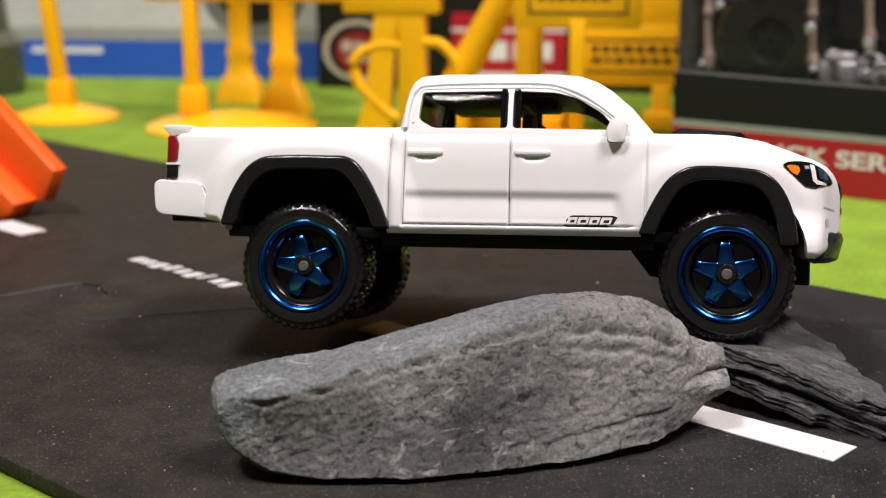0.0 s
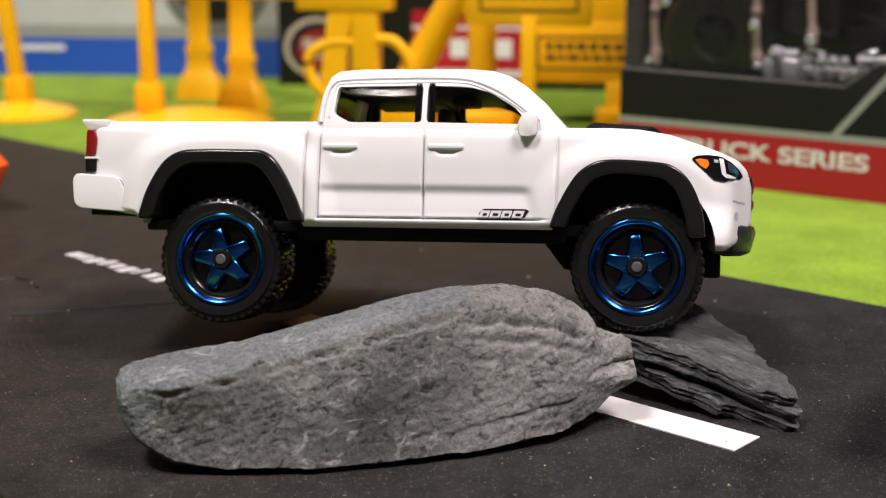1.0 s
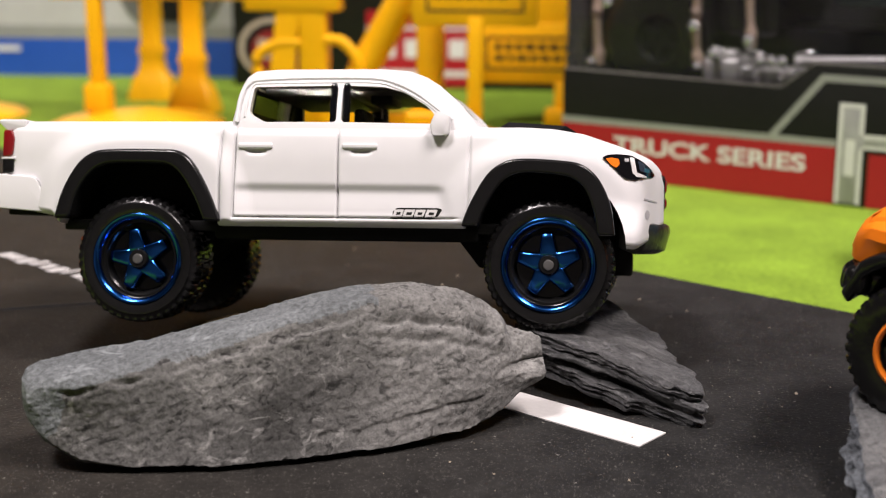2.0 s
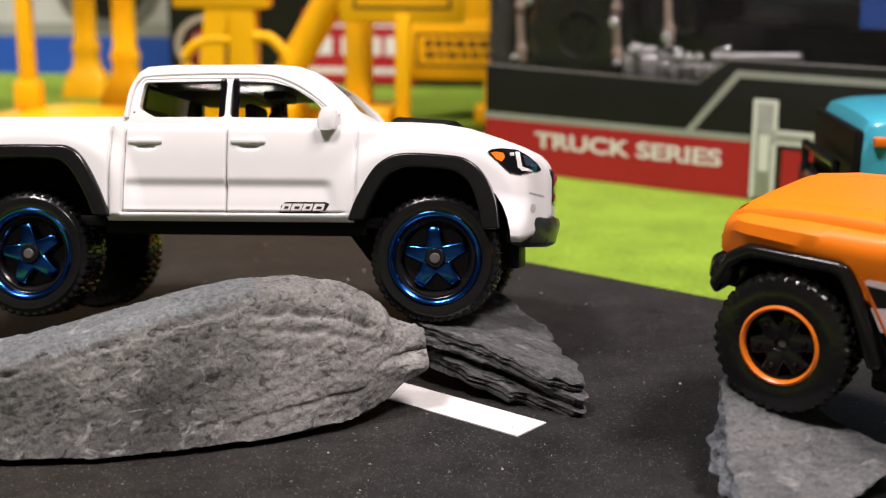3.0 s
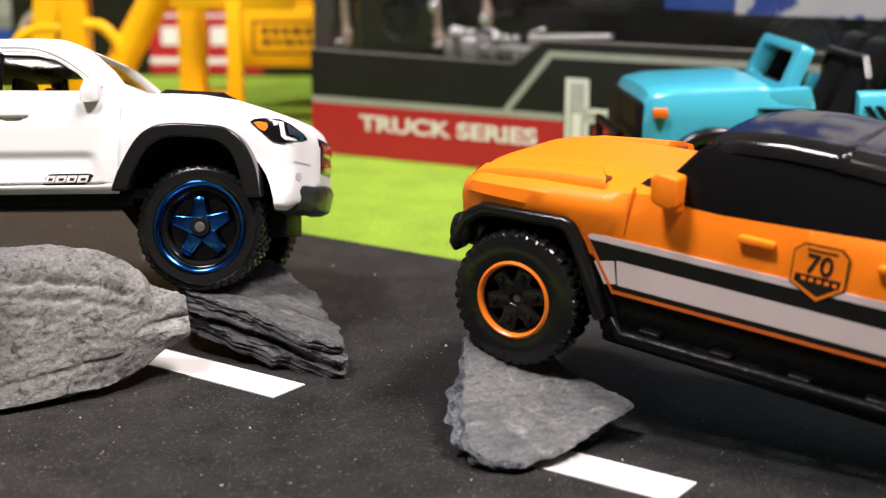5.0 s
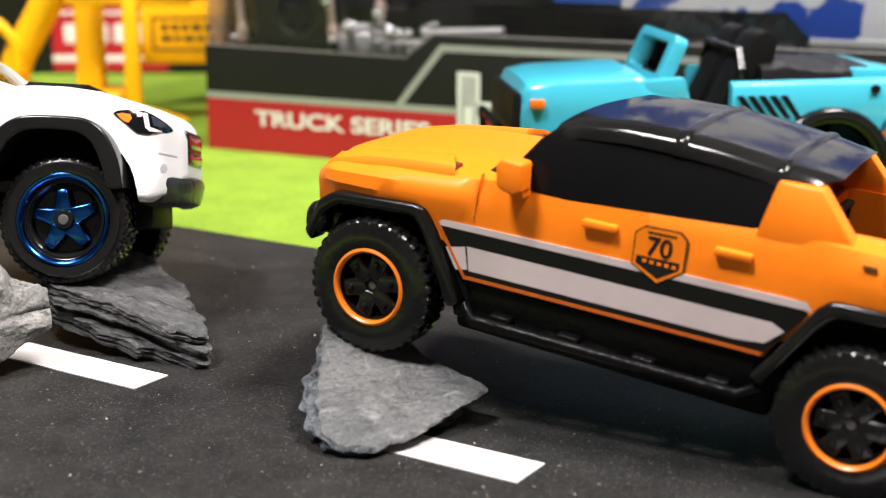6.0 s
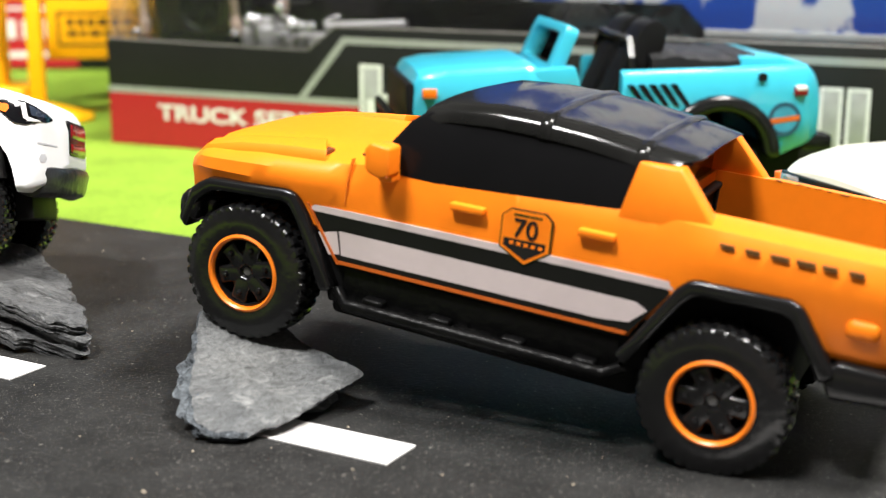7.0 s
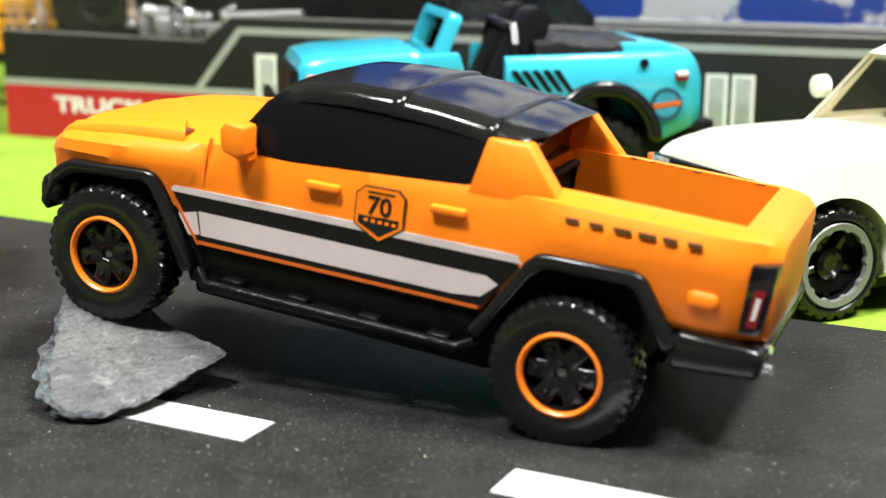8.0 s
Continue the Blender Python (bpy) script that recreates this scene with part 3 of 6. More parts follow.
slab_rock("slate_rock", SLATE_B, Matrix.Translation((5.0, 0.2, 0.24)) @ pose(0, 0, 0, 4, 10, 0),
                   [(-0.55, -0.2), (0.3, -0.62), (1.0, -0.95), (1.46, -1.13), (1.53, -0.98), (1.38, -0.75), (1.36, -0.55), (1.24, -0.42), (1.17, -0.1), (1.03, 0.0), (1.0, 0.28), (0.86, 0.42), (0.64, 0.8), (0.45, 1.15), (-0.2, 1.35), (-0.7, 0.8)], 0.48,
                   "dark layered slate wedge under a front wheel", 0.035, 3, 0.11, seed=3.0, taper=0.06,
                   groove=((0.40, 0.56, 0.17), (0.72, 0.76, 0.05), (0.86, 0.89, 0.03), (-0.1, 0.38, -0.05), (0.10, 0.14, 0.05), (0.22, 0.25, 0.03)))
slab_rock("slate_rock", SLATE_C, Matrix.Translation((8.4, -2.544, 0.10)) @ pose(0, 0, 0, 20, 3, 0),
                   [(-0.42, 1.06), (-0.56, 0.92), (-0.56, 0.55), (-0.55, 0.1), (-0.53, -0.2), (-0.50, -0.55), (-0.44, -0.78), (-0.25, -0.95), (0.06, -0.95), (0.39, -0.76), (0.80, -0.34), (1.13, 0.01), (1.12, 0.12), (0.84, 0.31), (0.48, 0.56), (0.25, 0.85), (-0.1, 1.0)], 0.34,
                   "pale grey slate chip under a front wheel", 0.02, 4, 0.045, seed=11.0, taper=0.95, skirt=(-0.97, -0.22, 0.82), edge_mat=SLATE_C_EDGE)

# crumbs and grit scattered on the road
rng = random.Random(5)
grit = bmesh.new()
for k in range(330):
    x, y = rng.uniform(-9, 16), rng.uniform(-5.5, 5.5)
    r = 0.006 + 0.018 * rng.random() ** 4
    c = Matrix.Translation((ROAD_MID[0], ROAD_MID[1], r * 0.5)) @ pose(0, 0, 0, 0, 0, ROAD_TURN) @ Matrix.Translation((x - 6, y, 0))
    vs = [grit.verts.new(c @ Vector((r * a * rng.uniform(0.6, 1.4), r * b * rng.uniform(0.6, 1.4), r * d * rng.uniform(0.6, 1.2)))) for a, b, d in ((1, 0, 0), (-1, 0, 0), (0, 1, 0), (0, -1, 0), (0, 0, 1), (0, 0, -0.6))]
    for a, b, d in ((0, 2, 4), (2, 1, 4), (1, 3, 4), (3, 0, 4), (2, 0, 5), (1, 2, 5), (3, 1, 5), (0, 3, 5)):
        grit.faces.new((vs[a], vs[b], vs[d]))
GRIT = material("pale_grit", (0.34, 0.29, 0.22), 0.8, 0, 0.4, 1500, 0.3)
tagged(part("grit", grit, GRIT, angle=10), "pale crumbs of grit scattered on the road", "grit", "", "stuff")

# ---- wheels ----


def tyre_mesh(R, W, inner, lugs, depth):
    """A tyre round y with its outer face at y = 0; the lugs stand out of one skin."""
    r = R - depth
    n = lugs * 8
    prof = [(inner, W * 0.5), (inner, 0.04), (inner + 0.02, 0.0), (inner + 0.35 * (r - inner), -0.022), (inner + 0.62 * (r - inner), -0.015)]
    rows = [(a, b, 0, 0) for a, b in prof]
    rows += [(r - 0.075, -0.004, 0, 1), (r - 0.04, 0.008, 0, 1), (r - 0.03, 0.014, 1, 1), (r - 0.008, 0.036, 1, 1), (r, 0.085, 1, 1)]
    rows += [(r, y * W, 1, k) for y, k in ((0.30, 1), (0.305, 0), (0.36, 0), (0.365, 2), (0.635, 2), (0.64, 0), (0.70, 0), (0.705, 3), (0.92, 3))]
    rows += [(r - 0.03, W, 1, 3), (r - 0.095, W, 1, 3), (r - 0.105, W, 0, 0), (inner, W - 0.01, 0, 0)]
    bm = bmesh.new()
    rings = []
    for rad, y, up, kind in rows:
        loop = []
        for i in range(n):
            ph = (i + {0: 0, 1: 0, 2: 4, 3: 2}[kind]) % 8
            on = up and kind and ph < 5
            side = 0.004 if (on and kind == 1 and y < 0.02) else 0.0
            q = rad + (depth if on else 0)
            a = 2 * math.pi * (i + (0.5 if ph == 0 else -0.5 if ph == 4 else 0) * 0.6) / n
            loop.append(bm.verts.new((q * math.cos(a), y - side, q * math.sin(a))))
        rings.append(loop)
    for a, b in zip(rings, rings[1:] + rings[:1]):
        for i in range(n):
            bm.faces.new((a[i], a[(i + 1) % n], b[(i + 1) % n], b[i]))
    bmesh.ops.recalc_face_normals(bm, faces=bm.faces)
    return bm


def ring(r0, r1, y0, y1, n=64):
    return lathe([(r0, y0), (r1, y0), (r1, y1), (r0, y1)], n, close=True)


def star_wheel(parent, x, y, z, turn, far=False):
    """Five-armed blue chrome wheel on a lugged tyre."""
    m = Matrix.Translation((x, y, z)) @ (pose(0, 0, 0, 0, 0, 180) if far else Matrix()) @ Matrix.Rotation(turn, 4, "Y")
    barrel = lathe([(0.455, 0.05), (0.49, 0.03), (0.50, 0.5), (0.05, 0.5), (0.05, 0.20), (0.37, 0.20), (0.40, 0.13), (0.445, 0.10)], 48, close=True)
    wheel = part("wheel", barrel, BLACK_PLASTIC, parent, m=m)
    part("tyre", tyre_mesh(0.745, 0.62, 0.51, 44, 0.016), TYRE_BLACK, wheel, m=m)
    part("rim_lip", lathe([(0.455, 0.07), (0.468, 0.01), (0.50, -0.02), (0.522, -0.024), (0.535, -0.01), (0.537, 0.05), (0.48, 0.09)], 72, close=True), BLUE_CHROME, wheel, "blue chrome rim lip", m=m)
    part("rim_step", ring(0.425, 0.445, 0.085, 0.12, 64), BLACK_PLASTIC, wheel, "glossy black inner rim step", m=m)
    for k in range(5):
        # a flat-faced arm with a raised ridge and chamfered flanks
        loops = []
        for z, w, h in ((0.08, 0.112, 0.062), (0.14, 0.105, 0.05), (0.22, 0.088, 0.055), (0.30, 0.074, 0.066), (0.35, 0.068, 0.078), (0.37, 0.058, 0.10)):
            loops.append([(-w, 0.16, z), (-w, h + 0.02, z), (-0.78 * w, h, z), (0.78 * w, h, z), (w, h + 0.02, z), (w, 0.16, z)])
        arm = bevelled(loft(loops), 0.008, 1, 40)
        bmesh.ops.transform(arm, matrix=Matrix.Rotation(2 * math.pi * k / 5, 4, "Y"), verts=arm.verts)
        part("spoke", arm, BLUE_CHROME, wheel, "blue chrome spoke", m=m)
    part("hub_ring", lathe([(0.115, 0.2), (0.115, 0.045), (0.10, 0.025), (0.07, 0.025)], 24), BLACK_PLASTIC, wheel, m=m)
    part("hub", lathe([(0.06, 0.05), (0.06, 0.012), (0.052, 0.004), (0.02, 0.002)], 20), PIN_GREY, wheel, "grey steel axle pin", m=m)
    return wheel


def ringed_wheel(parent, x, y, z, turn, far=False):
    """Black six-spoked wheel with an orange ring on a lugged tyre; the axle pin sits deep in it."""
    pin = Matrix.Translation((x, y, z)) @ (pose(0, 0, 0, 0, 0, 180) if far else Matrix())
    m = Matrix.Translation((0, 0.085 if far else -0.085, 0)) @ Matrix.Translation((x, y, z)) @ (pose(0, 0, 0, 0, 0, 180) if far else Matrix()) @ Matrix.Rotation(turn, 4, "Y")
    barrel = lathe([(0.33, 0.03), (0.36, 0.04), (0.40, 0.5), (0.05, 0.5), (0.05, 0.22), (0.29, 0.22), (0.32, 0.16)], 48, close=True)
    arms = []
    for k in range(6):
        arm = prism([(-0.10, 0.06), (0.10, 0.06), (0.088, 0.22), (0.105, 0.33), (-0.105, 0.33), (-0.088, 0.22)][::-1], 0.05, 0.2, 0.03, 3)
        bmesh.ops.transform(arm, matrix=Matrix.Rotation(2 * math.pi * k / 6, 4, "Y"), verts=arm.verts)
        arms.append(arm)
    wheel = part("wheel", barrel, BLACK_PLASTIC, parent, m=m)
    for arm in arms:
        part("spoke", arm, BLACK_PLASTIC, wheel, m=m)
    part("wheel_disc", lathe([(0.10, 0.10), (0.16, 0.075), (0.215, 0.085), (0.235, 0.12), (0.24, 0.2)], 32), BLACK_PLASTIC, wheel, m=m)
    part("hub_ring", lathe([(0.11, 0.3), (0.11, 0.10), (0.09, 0.07), (0.06, 0.09)], 24), BLACK_PLASTIC, wheel, m=m)
    for k in range(6):
        stud = lathe([(0.005, 0.012), (0.022, 0.018), (0.034, 0.04), (0.036, 0.07)], 12, Matrix.Translation((0.235 * math.sin(k * math.pi / 3), 0, 0.235 * math.cos(k * math.pi / 3))))
        part("wheel_bolt", stud, BLACK_PLASTIC, wheel, m=m)
    part("tyre", tyre_mesh(0.69, 0.42, 0.36, 36, 0.022), TYRE_BLACK, wheel, m=m)
    part("rim_ring", lathe([(0.345, 0.04), (0.35, -0.005), (0.37, -0.025), (0.395, -0.01), (0.40, 0.04)], 64, close=True), ORANGE_TRIM, wheel, "orange painted rim ring", m=m)
    part("hub", join(lathe([(0.045, 0.06), (0.045, 0.01), (0.04, 0.0)], 20)), PIN_GREY, wheel, "grey steel axle pin", m=pin)
    return wheel


# ---- white pickup ----
pickup = thing("pickup_truck", cm(0, 0, 1.39, -13.0, -1.15, 0), "white toy pickup with blue star wheels, front wheel up on slate", "toy truck")
MID = 1.38


def section(half, n_mid=MID):
    """A closed cross-section from its half outline of (half width, z), bottom to top."""
    return [(n_mid - w, z) for w, z in half] + [(n_mid + w, z) for w, z in reversed(half)]


P_TOP = [(-1.66, 1.59), (-1.5, 1.61), (1.10, 1.61), (1.16, 1.575), (3.88, 1.555), (4.05, 1.545), (4.5, 1.545), (4.8, 1.53), (5.15, 1.475), (5.5, 1.365), (5.75, 1.275), (5.94, 1.19), (6.03, 1.10), (6.08, 0.96)]
P_HALF = [(-1.66, 1.34), (-1.5, 1.40), (-1.0, 1.44), (1.1, 1.45), (3.9, 1.45), (4.9, 1.44), (5.2, 1.36), (5.4, 1.26), (5.55, 1.19), (5.72, 1.13), (5.84, 1.06), (5.91, 0.92), (5.98, 0.74), (6.04, 0.64), (6.08, 0.52)]
P_BOT = [(-1.66, 0.6), (-1.0, 0.5), (-0.9, 0.40), (1.0, 0.40), (3.9, 0.40), (5.3, 0.40), (5.5, 0.20), (5.76, 0.19), (5.9, 0.28), (6.08, 0.50)]


def pickup_bulge(x, z):
    """How far the wings swell round the wheels."""
    out = 0.0
    for cx, cz, rx, rz, amp in ((0.05, 0.15, 1.27, 1.36, 0.085), (4.74, 0.1, 1.12, 1.24, 0.06)):
        d = (abs((x - cx) / rx) ** 2.8 + max((z - cz) / rz, 0) ** 2.8) ** (1 / 2.8)
        out += amp * eased(1.10, 0.88, d)
    return out


def hump(d, width):
    return math.exp(-(d / width) ** 2)


P_SEAMS = ((1.185, 0.50, 1.66, 0.05, 0.012), (2.39, 0.50, 1.66, 0.05, 0.012), (3.90, 0.60, 1.50, 0.035, 0.016), (1.02, 0.45, 1.66, 0.05, 0.015))
P_HANDLES = (1.42, 2.64)


def pickup_side(x, z):
    """Half the width of the body at (x, z): wings, the soft crease over the lower doors, seams, handle cups, the sill."""
    w, b, t = ramp_at(P_HALF, x), ramp_at(P_BOT, x), min(ramp_at(P_TOP, x), 1.64)
    k = (z - b) / (t - b)
    end = 3.50 + 0.28 * (0.95 - z)
    door = eased(1.17, 1.24, x) * (1 - eased(end, end + 0.10, x))
    inset = eased(0.09, 0.15, k) * (1 - eased(0.33, 0.43, k)) * (0.010 + 0.028 * eased(0.12, 0.40, k))
    top = ramp_at([(0.0, 0.06), (0.03, 0.02), (0.06, 0.0)], k) + 0.05 * max(0.0, (k - 0.6) / 0.4) ** 2 + 0.12 * max(0.0, (k - 0.86) / 0.14) ** 3
    out = w - inset * door - top + pickup_bulge(x, z) * eased(1.0, 0.9, k)
    for sx, z0, z1, deep, wide in P_SEAMS:
        out -= deep * hump(x - sx, wide) * eased(z0 - 0.03, z0 + 0.01, z) * (1 - eased(z1, z1 + 0.03, z))
    out -= 0.045 * hump(z - 0.505, 0.012) * eased(1.17, 1.20, x) * (1 - eased(3.70, 3.78, x))
    out += 0.15 * eased(5.40, 5.60, x) * (1 - eased(5.78, 5.95, x)) * (1 - eased(0.10, 0.50, k))
    out += 0.022 * hump(x - 1.10, 0.045) * eased(0.42, 0.5, z)
    for hx in P_HANDLES:
        out -= 0.07 * math.exp(-((x - hx - 0.02) / 0.10) ** 4 - ((z - 1.27) / 0.03) ** 2)
    return out


near = {round(c + d, 3) for c in (1.185, 2.39, 3.90, 1.02) for d in (-0.04, -0.026, -0.017, -0.009, 0, 0.009, 0.017, 0.026, 0.04)}
near |= {round(c + 0.025 * d, 3) for c in P_HANDLES for d in range(-6, 9)}
xs = sorted({-1.66, -1.62, -1.58, -1.5, 5.93, 5.97, 6.01, 6.04, 6.06, 6.08, *near, *[round(-1.4 + 0.05 * i, 2) for i in range(147)]})
xs = [x for i, x in enumerate(xs) if i == 0 or x - xs[i - 1] > 0.004]
P_UPS = sorted({0.0, 0.03, 0.05, 0.065, 0.11, 0.12, 0.135, 0.985, 1.0, *[round(0.07 + 0.005 * i, 3) for i in range(8)], *[round(0.15 + 0.02 * i, 3) for i in range(24)], *[round(0.62 + 0.015 * i, 3) for i in range(14)], 0.84, 0.86, 0.88, 0.90, 0.92, 0.94, 0.96})
loops = []
for x in xs:
    w, t, b = ramp_at(P_HALF, x), ramp_at(P_TOP, x), ramp_at(P_BOT, x)
    t0 = min(t, 1.64)
    loops.append([(x, y, z) for y, z in section([(w * 0.85, b - 0.005), *[(pickup_side(x, b + k * (t0 - b)), b + k * (t0 - b)) for k in P_UPS], (w * 0.6, t + 0.03), (w * 0.3, t + 0.04), (0.05, t + 0.045)])])
shell = loft(loops)
arch = lambda x, r, z=0.0: lathe([(r, -0.3), (r, 3.2)], 40, Matrix.Translation((x, 0, z)))
body = cut(shell, arch(0.05, 0.98, 0.22), arch(4.74, 0.92, 0.18), block(-1.4, 0.96, 0.18, 2.58, 1.0, 2.2, 0))
part("body", bevelled(body, 0.012, 1, 60), WHITE_PAINT, pickup, "glossy white enamel body", angle=50)


def rect_loop(x0, x1, half, z, r, lean=0.0):
    pts = rounded([(x0, MID - half), (x1, MID - half), (x1, MID + half), (x0, MID + half)], r, 4)
    return [(x, y, z) for x, y in pts]


G_ROWS = [(1.44, 1.05, 4.06, 1.375, 0.22), (1.58, 1.07, 3.96, 1.36, 0.2), (1.84, 1.12, 3.74, 1.29, 0.2), (2.05, 1.16, 3.50, 1.21, 0.2), (2.15, 1.20, 3.34, 1.15, 0.2), (2.22, 1.27, 3.16, 1.07, 0.2), (2.255, 1.44, 2.93, 0.92, 0.2)]
cab = loft([rect_loop(a, b, h, z, r) for z, a, b, h, r in G_ROWS])
hollow = loft([rect_loop(a + 0.1, b - 0.12, h - 0.09, z, r) for z, a, b, h, r in [(1.38, 1.06, 4.06, 1.37, 0.2), *G_ROWS[1:5], (2.18, 1.25, 3.17, 1.1, 0.2)]])
win_rear = rounded([(1.315, 1.70), (1.50, 1.60), (2.345, 1.60), (2.345, 2.035), (1.345, 2.02)], 0.05)
win_front = rounded([(2.40, 1.60), (3.58, 1.58), (3.40, 1.78), (3.12, 1.95), (2.88, 2.015), (2.40, 2.035)], 0.05)
screen = prism([(-1.05, 1.69), (1.05, 1.69), (0.9, 2.11), (-0.9, 2.11)], -1, 1)
bmesh.ops.transform(screen, matrix=Matrix.Translation((3.6, MID, 0)) @ pose(0, 0, 0, 0, 0, 90), verts=screen.verts)
back = block(0.9, 1.45, MID - 0.85, MID + 0.85, 1.75, 2.05, 0)
liner = loft([rect_loop(a + 0.105, b - 0.125, h - 0.095, z, r) for z, a, b, h, r in [(1.50, 1.06, 4.02, 1.36, 0.2), *G_ROWS[1:5], (2.175, 1.25, 3.17, 1.1, 0.2)]])
liner_in = loft([rect_loop(a + 0.13, b - 0.15, h - 0.12, z, r) for z, a, b, h, r in [(1.3, 1.06, 4.06, 1.37, 0.2), *G_ROWS[1:5], (2.155, 1.27, 3.15, 1.08, 0.2)]])
liner = cut(liner, liner_in, prism(win_rear, -0.5, 3.5), prism(win_front, -0.5, 3.5), screen.copy(), back.copy())
part("cab_lining", liner, MATT_BLACK, pickup, "black cab lining")
cab = cut(cab, hollow, prism(win_rear, -0.5, 3.5), prism(win_front, -0.5, 3.5), screen, back)
part("cab_roof", bevelled(cab, 0.012, 1, 50), WHITE_PAINT, pickup)

glass = loft([rect_loop(a + 0.045, b - 0.06, h - 0.035, z, r) for z, a, b, h, r in [(1.54, 1.07, 3.97, 1.365, 0.2), *G_ROWS[1:5]]])
inner = loft([rect_loop(a + 0.075, b - 0.09, h - 0.06, z, r) for z, a, b, h, r in [(1.45, 1.07, 3.97, 1.365, 0.2), *G_ROWS[1:5], (2.35, 1.2, 3.27, 1.15, 0.2)]])
part("window_glass", cut(glass, inner), GLASS_TINT, pickup, "tinted clear window plastic")
for y0, y1 in ((0.11, 0.19), (2 * MID - 0.19, 2 * MID - 0.11)):
    for x0, x1 in ((2.255, 2.335), (2.405, 2.485)):
        bm = block(x0, x1, y0, y1, 1.56, 2.06, 0.025, 3)
        for v in bm.verts:
            v.co.y += (0.2 if v.co.y < MID else -0.2) * (v.co.z - 1.83) * 0.9
        part("pillar_trim", bm, DARK_WINDOW, pickup, "glossy black door pillar")
part("interior", join(block(1.3, 3.7, 0.3, 2 * MID - 0.3, 1.3, 1.54, 0.03), block(1.45, 1.6, 0.5, 2.26, 1.5, 1.66, 0.05), block(2.46, 2.58, 0.45, 1.15, 1.5, 1.80, 0.05), block(2.46, 2.58, 1.6, 2.3, 1.5, 1.80, 0.05)), MATT_BLACK, pickup, "matt black seats and floor")
# door seams, handles, crease, bumper lines
part("headliner", join(block(1.40, 2.40, 0.42, 2 * MID - 0.17, 1.94, 2.13, 0.03), block(2.40, 3.05, 0.5, 2 * MID - 0.2, 2.0, 2.13, 0.03), block(2.55, 2.82, 1.0, 1.7, 1.90, 2.02, 0.03)), MATT_BLACK, pickup, "black cab ceiling")
SEAM_GREY = material("seam_shadow_grey", (0.42, 0.42, 0.44), 0.5)
for x in P_HANDLES:
    part("door_handle", bevelled(prism(rounded([(x - 0.20, 1.285), (x + 0.21, 1.285), (x + 0.21, 1.352), (x - 0.20, 1.352)], 0.03), -0.085, 0.06), 0.03, 3, 50), WHITE_PAINT, pickup)
part("wing_mirror", join(loft([[(3.53 + dx * k, -0.15 + 0.14 * j, 1.44 + dz * k) for dx, dz in rounded([(-0.05, 0.0), (0.12, 0.0), (0.13, 0.2), (0.0, 0.24), (-0.06, 0.12)], 0.04, 3)] for j, k in ((0, 0.8), (0.15, 1.15), (1, 1.2), (1.3, 0.9))]), block(3.55, 3.65, -0.02, 0.14, 1.52, 1.62, 0.02)), WHITE_PAINT, pickup)
part("wing_mirror", join(loft([[(3.53 + dx * k, 2 * MID + 0.15 - 0.14 * j, 1.44 + dz * k) for dx, dz in rounded([(-0.05, 0.0), (0.12, 0.0), (0.13, 0.2), (0.0, 0.24), (-0.06, 0.12)], 0.04, 3)] for j, k in ((0, 0.8), (0.15, 1.15), (1, 1.2), (1.3, 0.9))]), block(3.55, 3.65, 2 * MID - 0.14, 2 * MID + 0.02, 1.52, 1.62, 0.02)), WHITE_PAINT, pickup)


def smooth_line(points, n=5):
    """A soft line through the points."""
    p = [Vector(q) for q in points]
    p = [p[0] * 2 - p[1], *p, p[-1] * 2 - p[-2]]
    out = []
    for i in range(1, len(p) - 2):
        for j in range(n):
            t = j / n
            a, b, c, d = p[i - 1:i + 3]
            q = 0.5 * (2 * b + (c - a) * t + (2 * a - 5 * b + 4 * c - d) * t * t + (3 * b - a - 3 * c + d) * t ** 3)
            out.append((q.x, q.y))
    return out + [tuple(p[-2])]


# raised gutter round the side windows
def cab_half(z):
    return ramp_at([(r[0], r[3]) for r in G_ROWS], z)


for s in (-1, 1):
    for line, r in (([(1.17, 1.60), (1.20, 1.9), (1.26, 2.04), (1.40, 2.10), (2.0, 2.125), (2.7, 2.12), (2.98, 2.07), (3.25, 1.95), (3.50, 1.77), (3.68, 1.62)], 0.03), ([(1.265, 1.66), (1.29, 1.9), (1.33, 2.035), (1.5, 2.06), (2.37, 2.07), (2.75, 2.065), (2.95, 2.03), (3.2, 1.92), (3.42, 1.79), (3.58, 1.66)], 0.016),):
        part("roof_gutter", tube([(x, MID + s * (cab_half(z) - 0.004), z) for x, z in smooth_line(line)], r, 8), WHITE_PAINT, pickup)


def flare(outer, inner, y0, y1):
    """A band between two open lines of as many points."""
    bm = prism(smooth_line(outer) + smooth_line(inner)[::-1], y0, y1)
    return bevelled(bm, 0.082, 5, 60)


rear_out = [(-0.95, 0.46), (-0.84, 0.80), (-0.66, 1.10), (-0.46, 1.24), (-0.2, 1.27), (0.3, 1.27), (0.56, 1.25), (0.74, 1.10), (0.93, 0.76), (1.05, 0.44)]
rear_in = [(-0.76, 0.46), (-0.66, 0.76), (-0.50, 0.98), (-0.33, 1.08), (-0.14, 1.10), (0.24, 1.10), (0.44, 1.08), (0.59, 0.96), (0.75, 0.70), (0.86, 0.44)]
front_out = [(3.83, 0.42), (3.92, 0.66), (4.1, 0.98), (4.28, 1.13), (4.5, 1.18), (4.95, 1.16), (5.18, 1.11), (5.36, 0.95), (5.49, 0.66), (5.54, 0.33)]
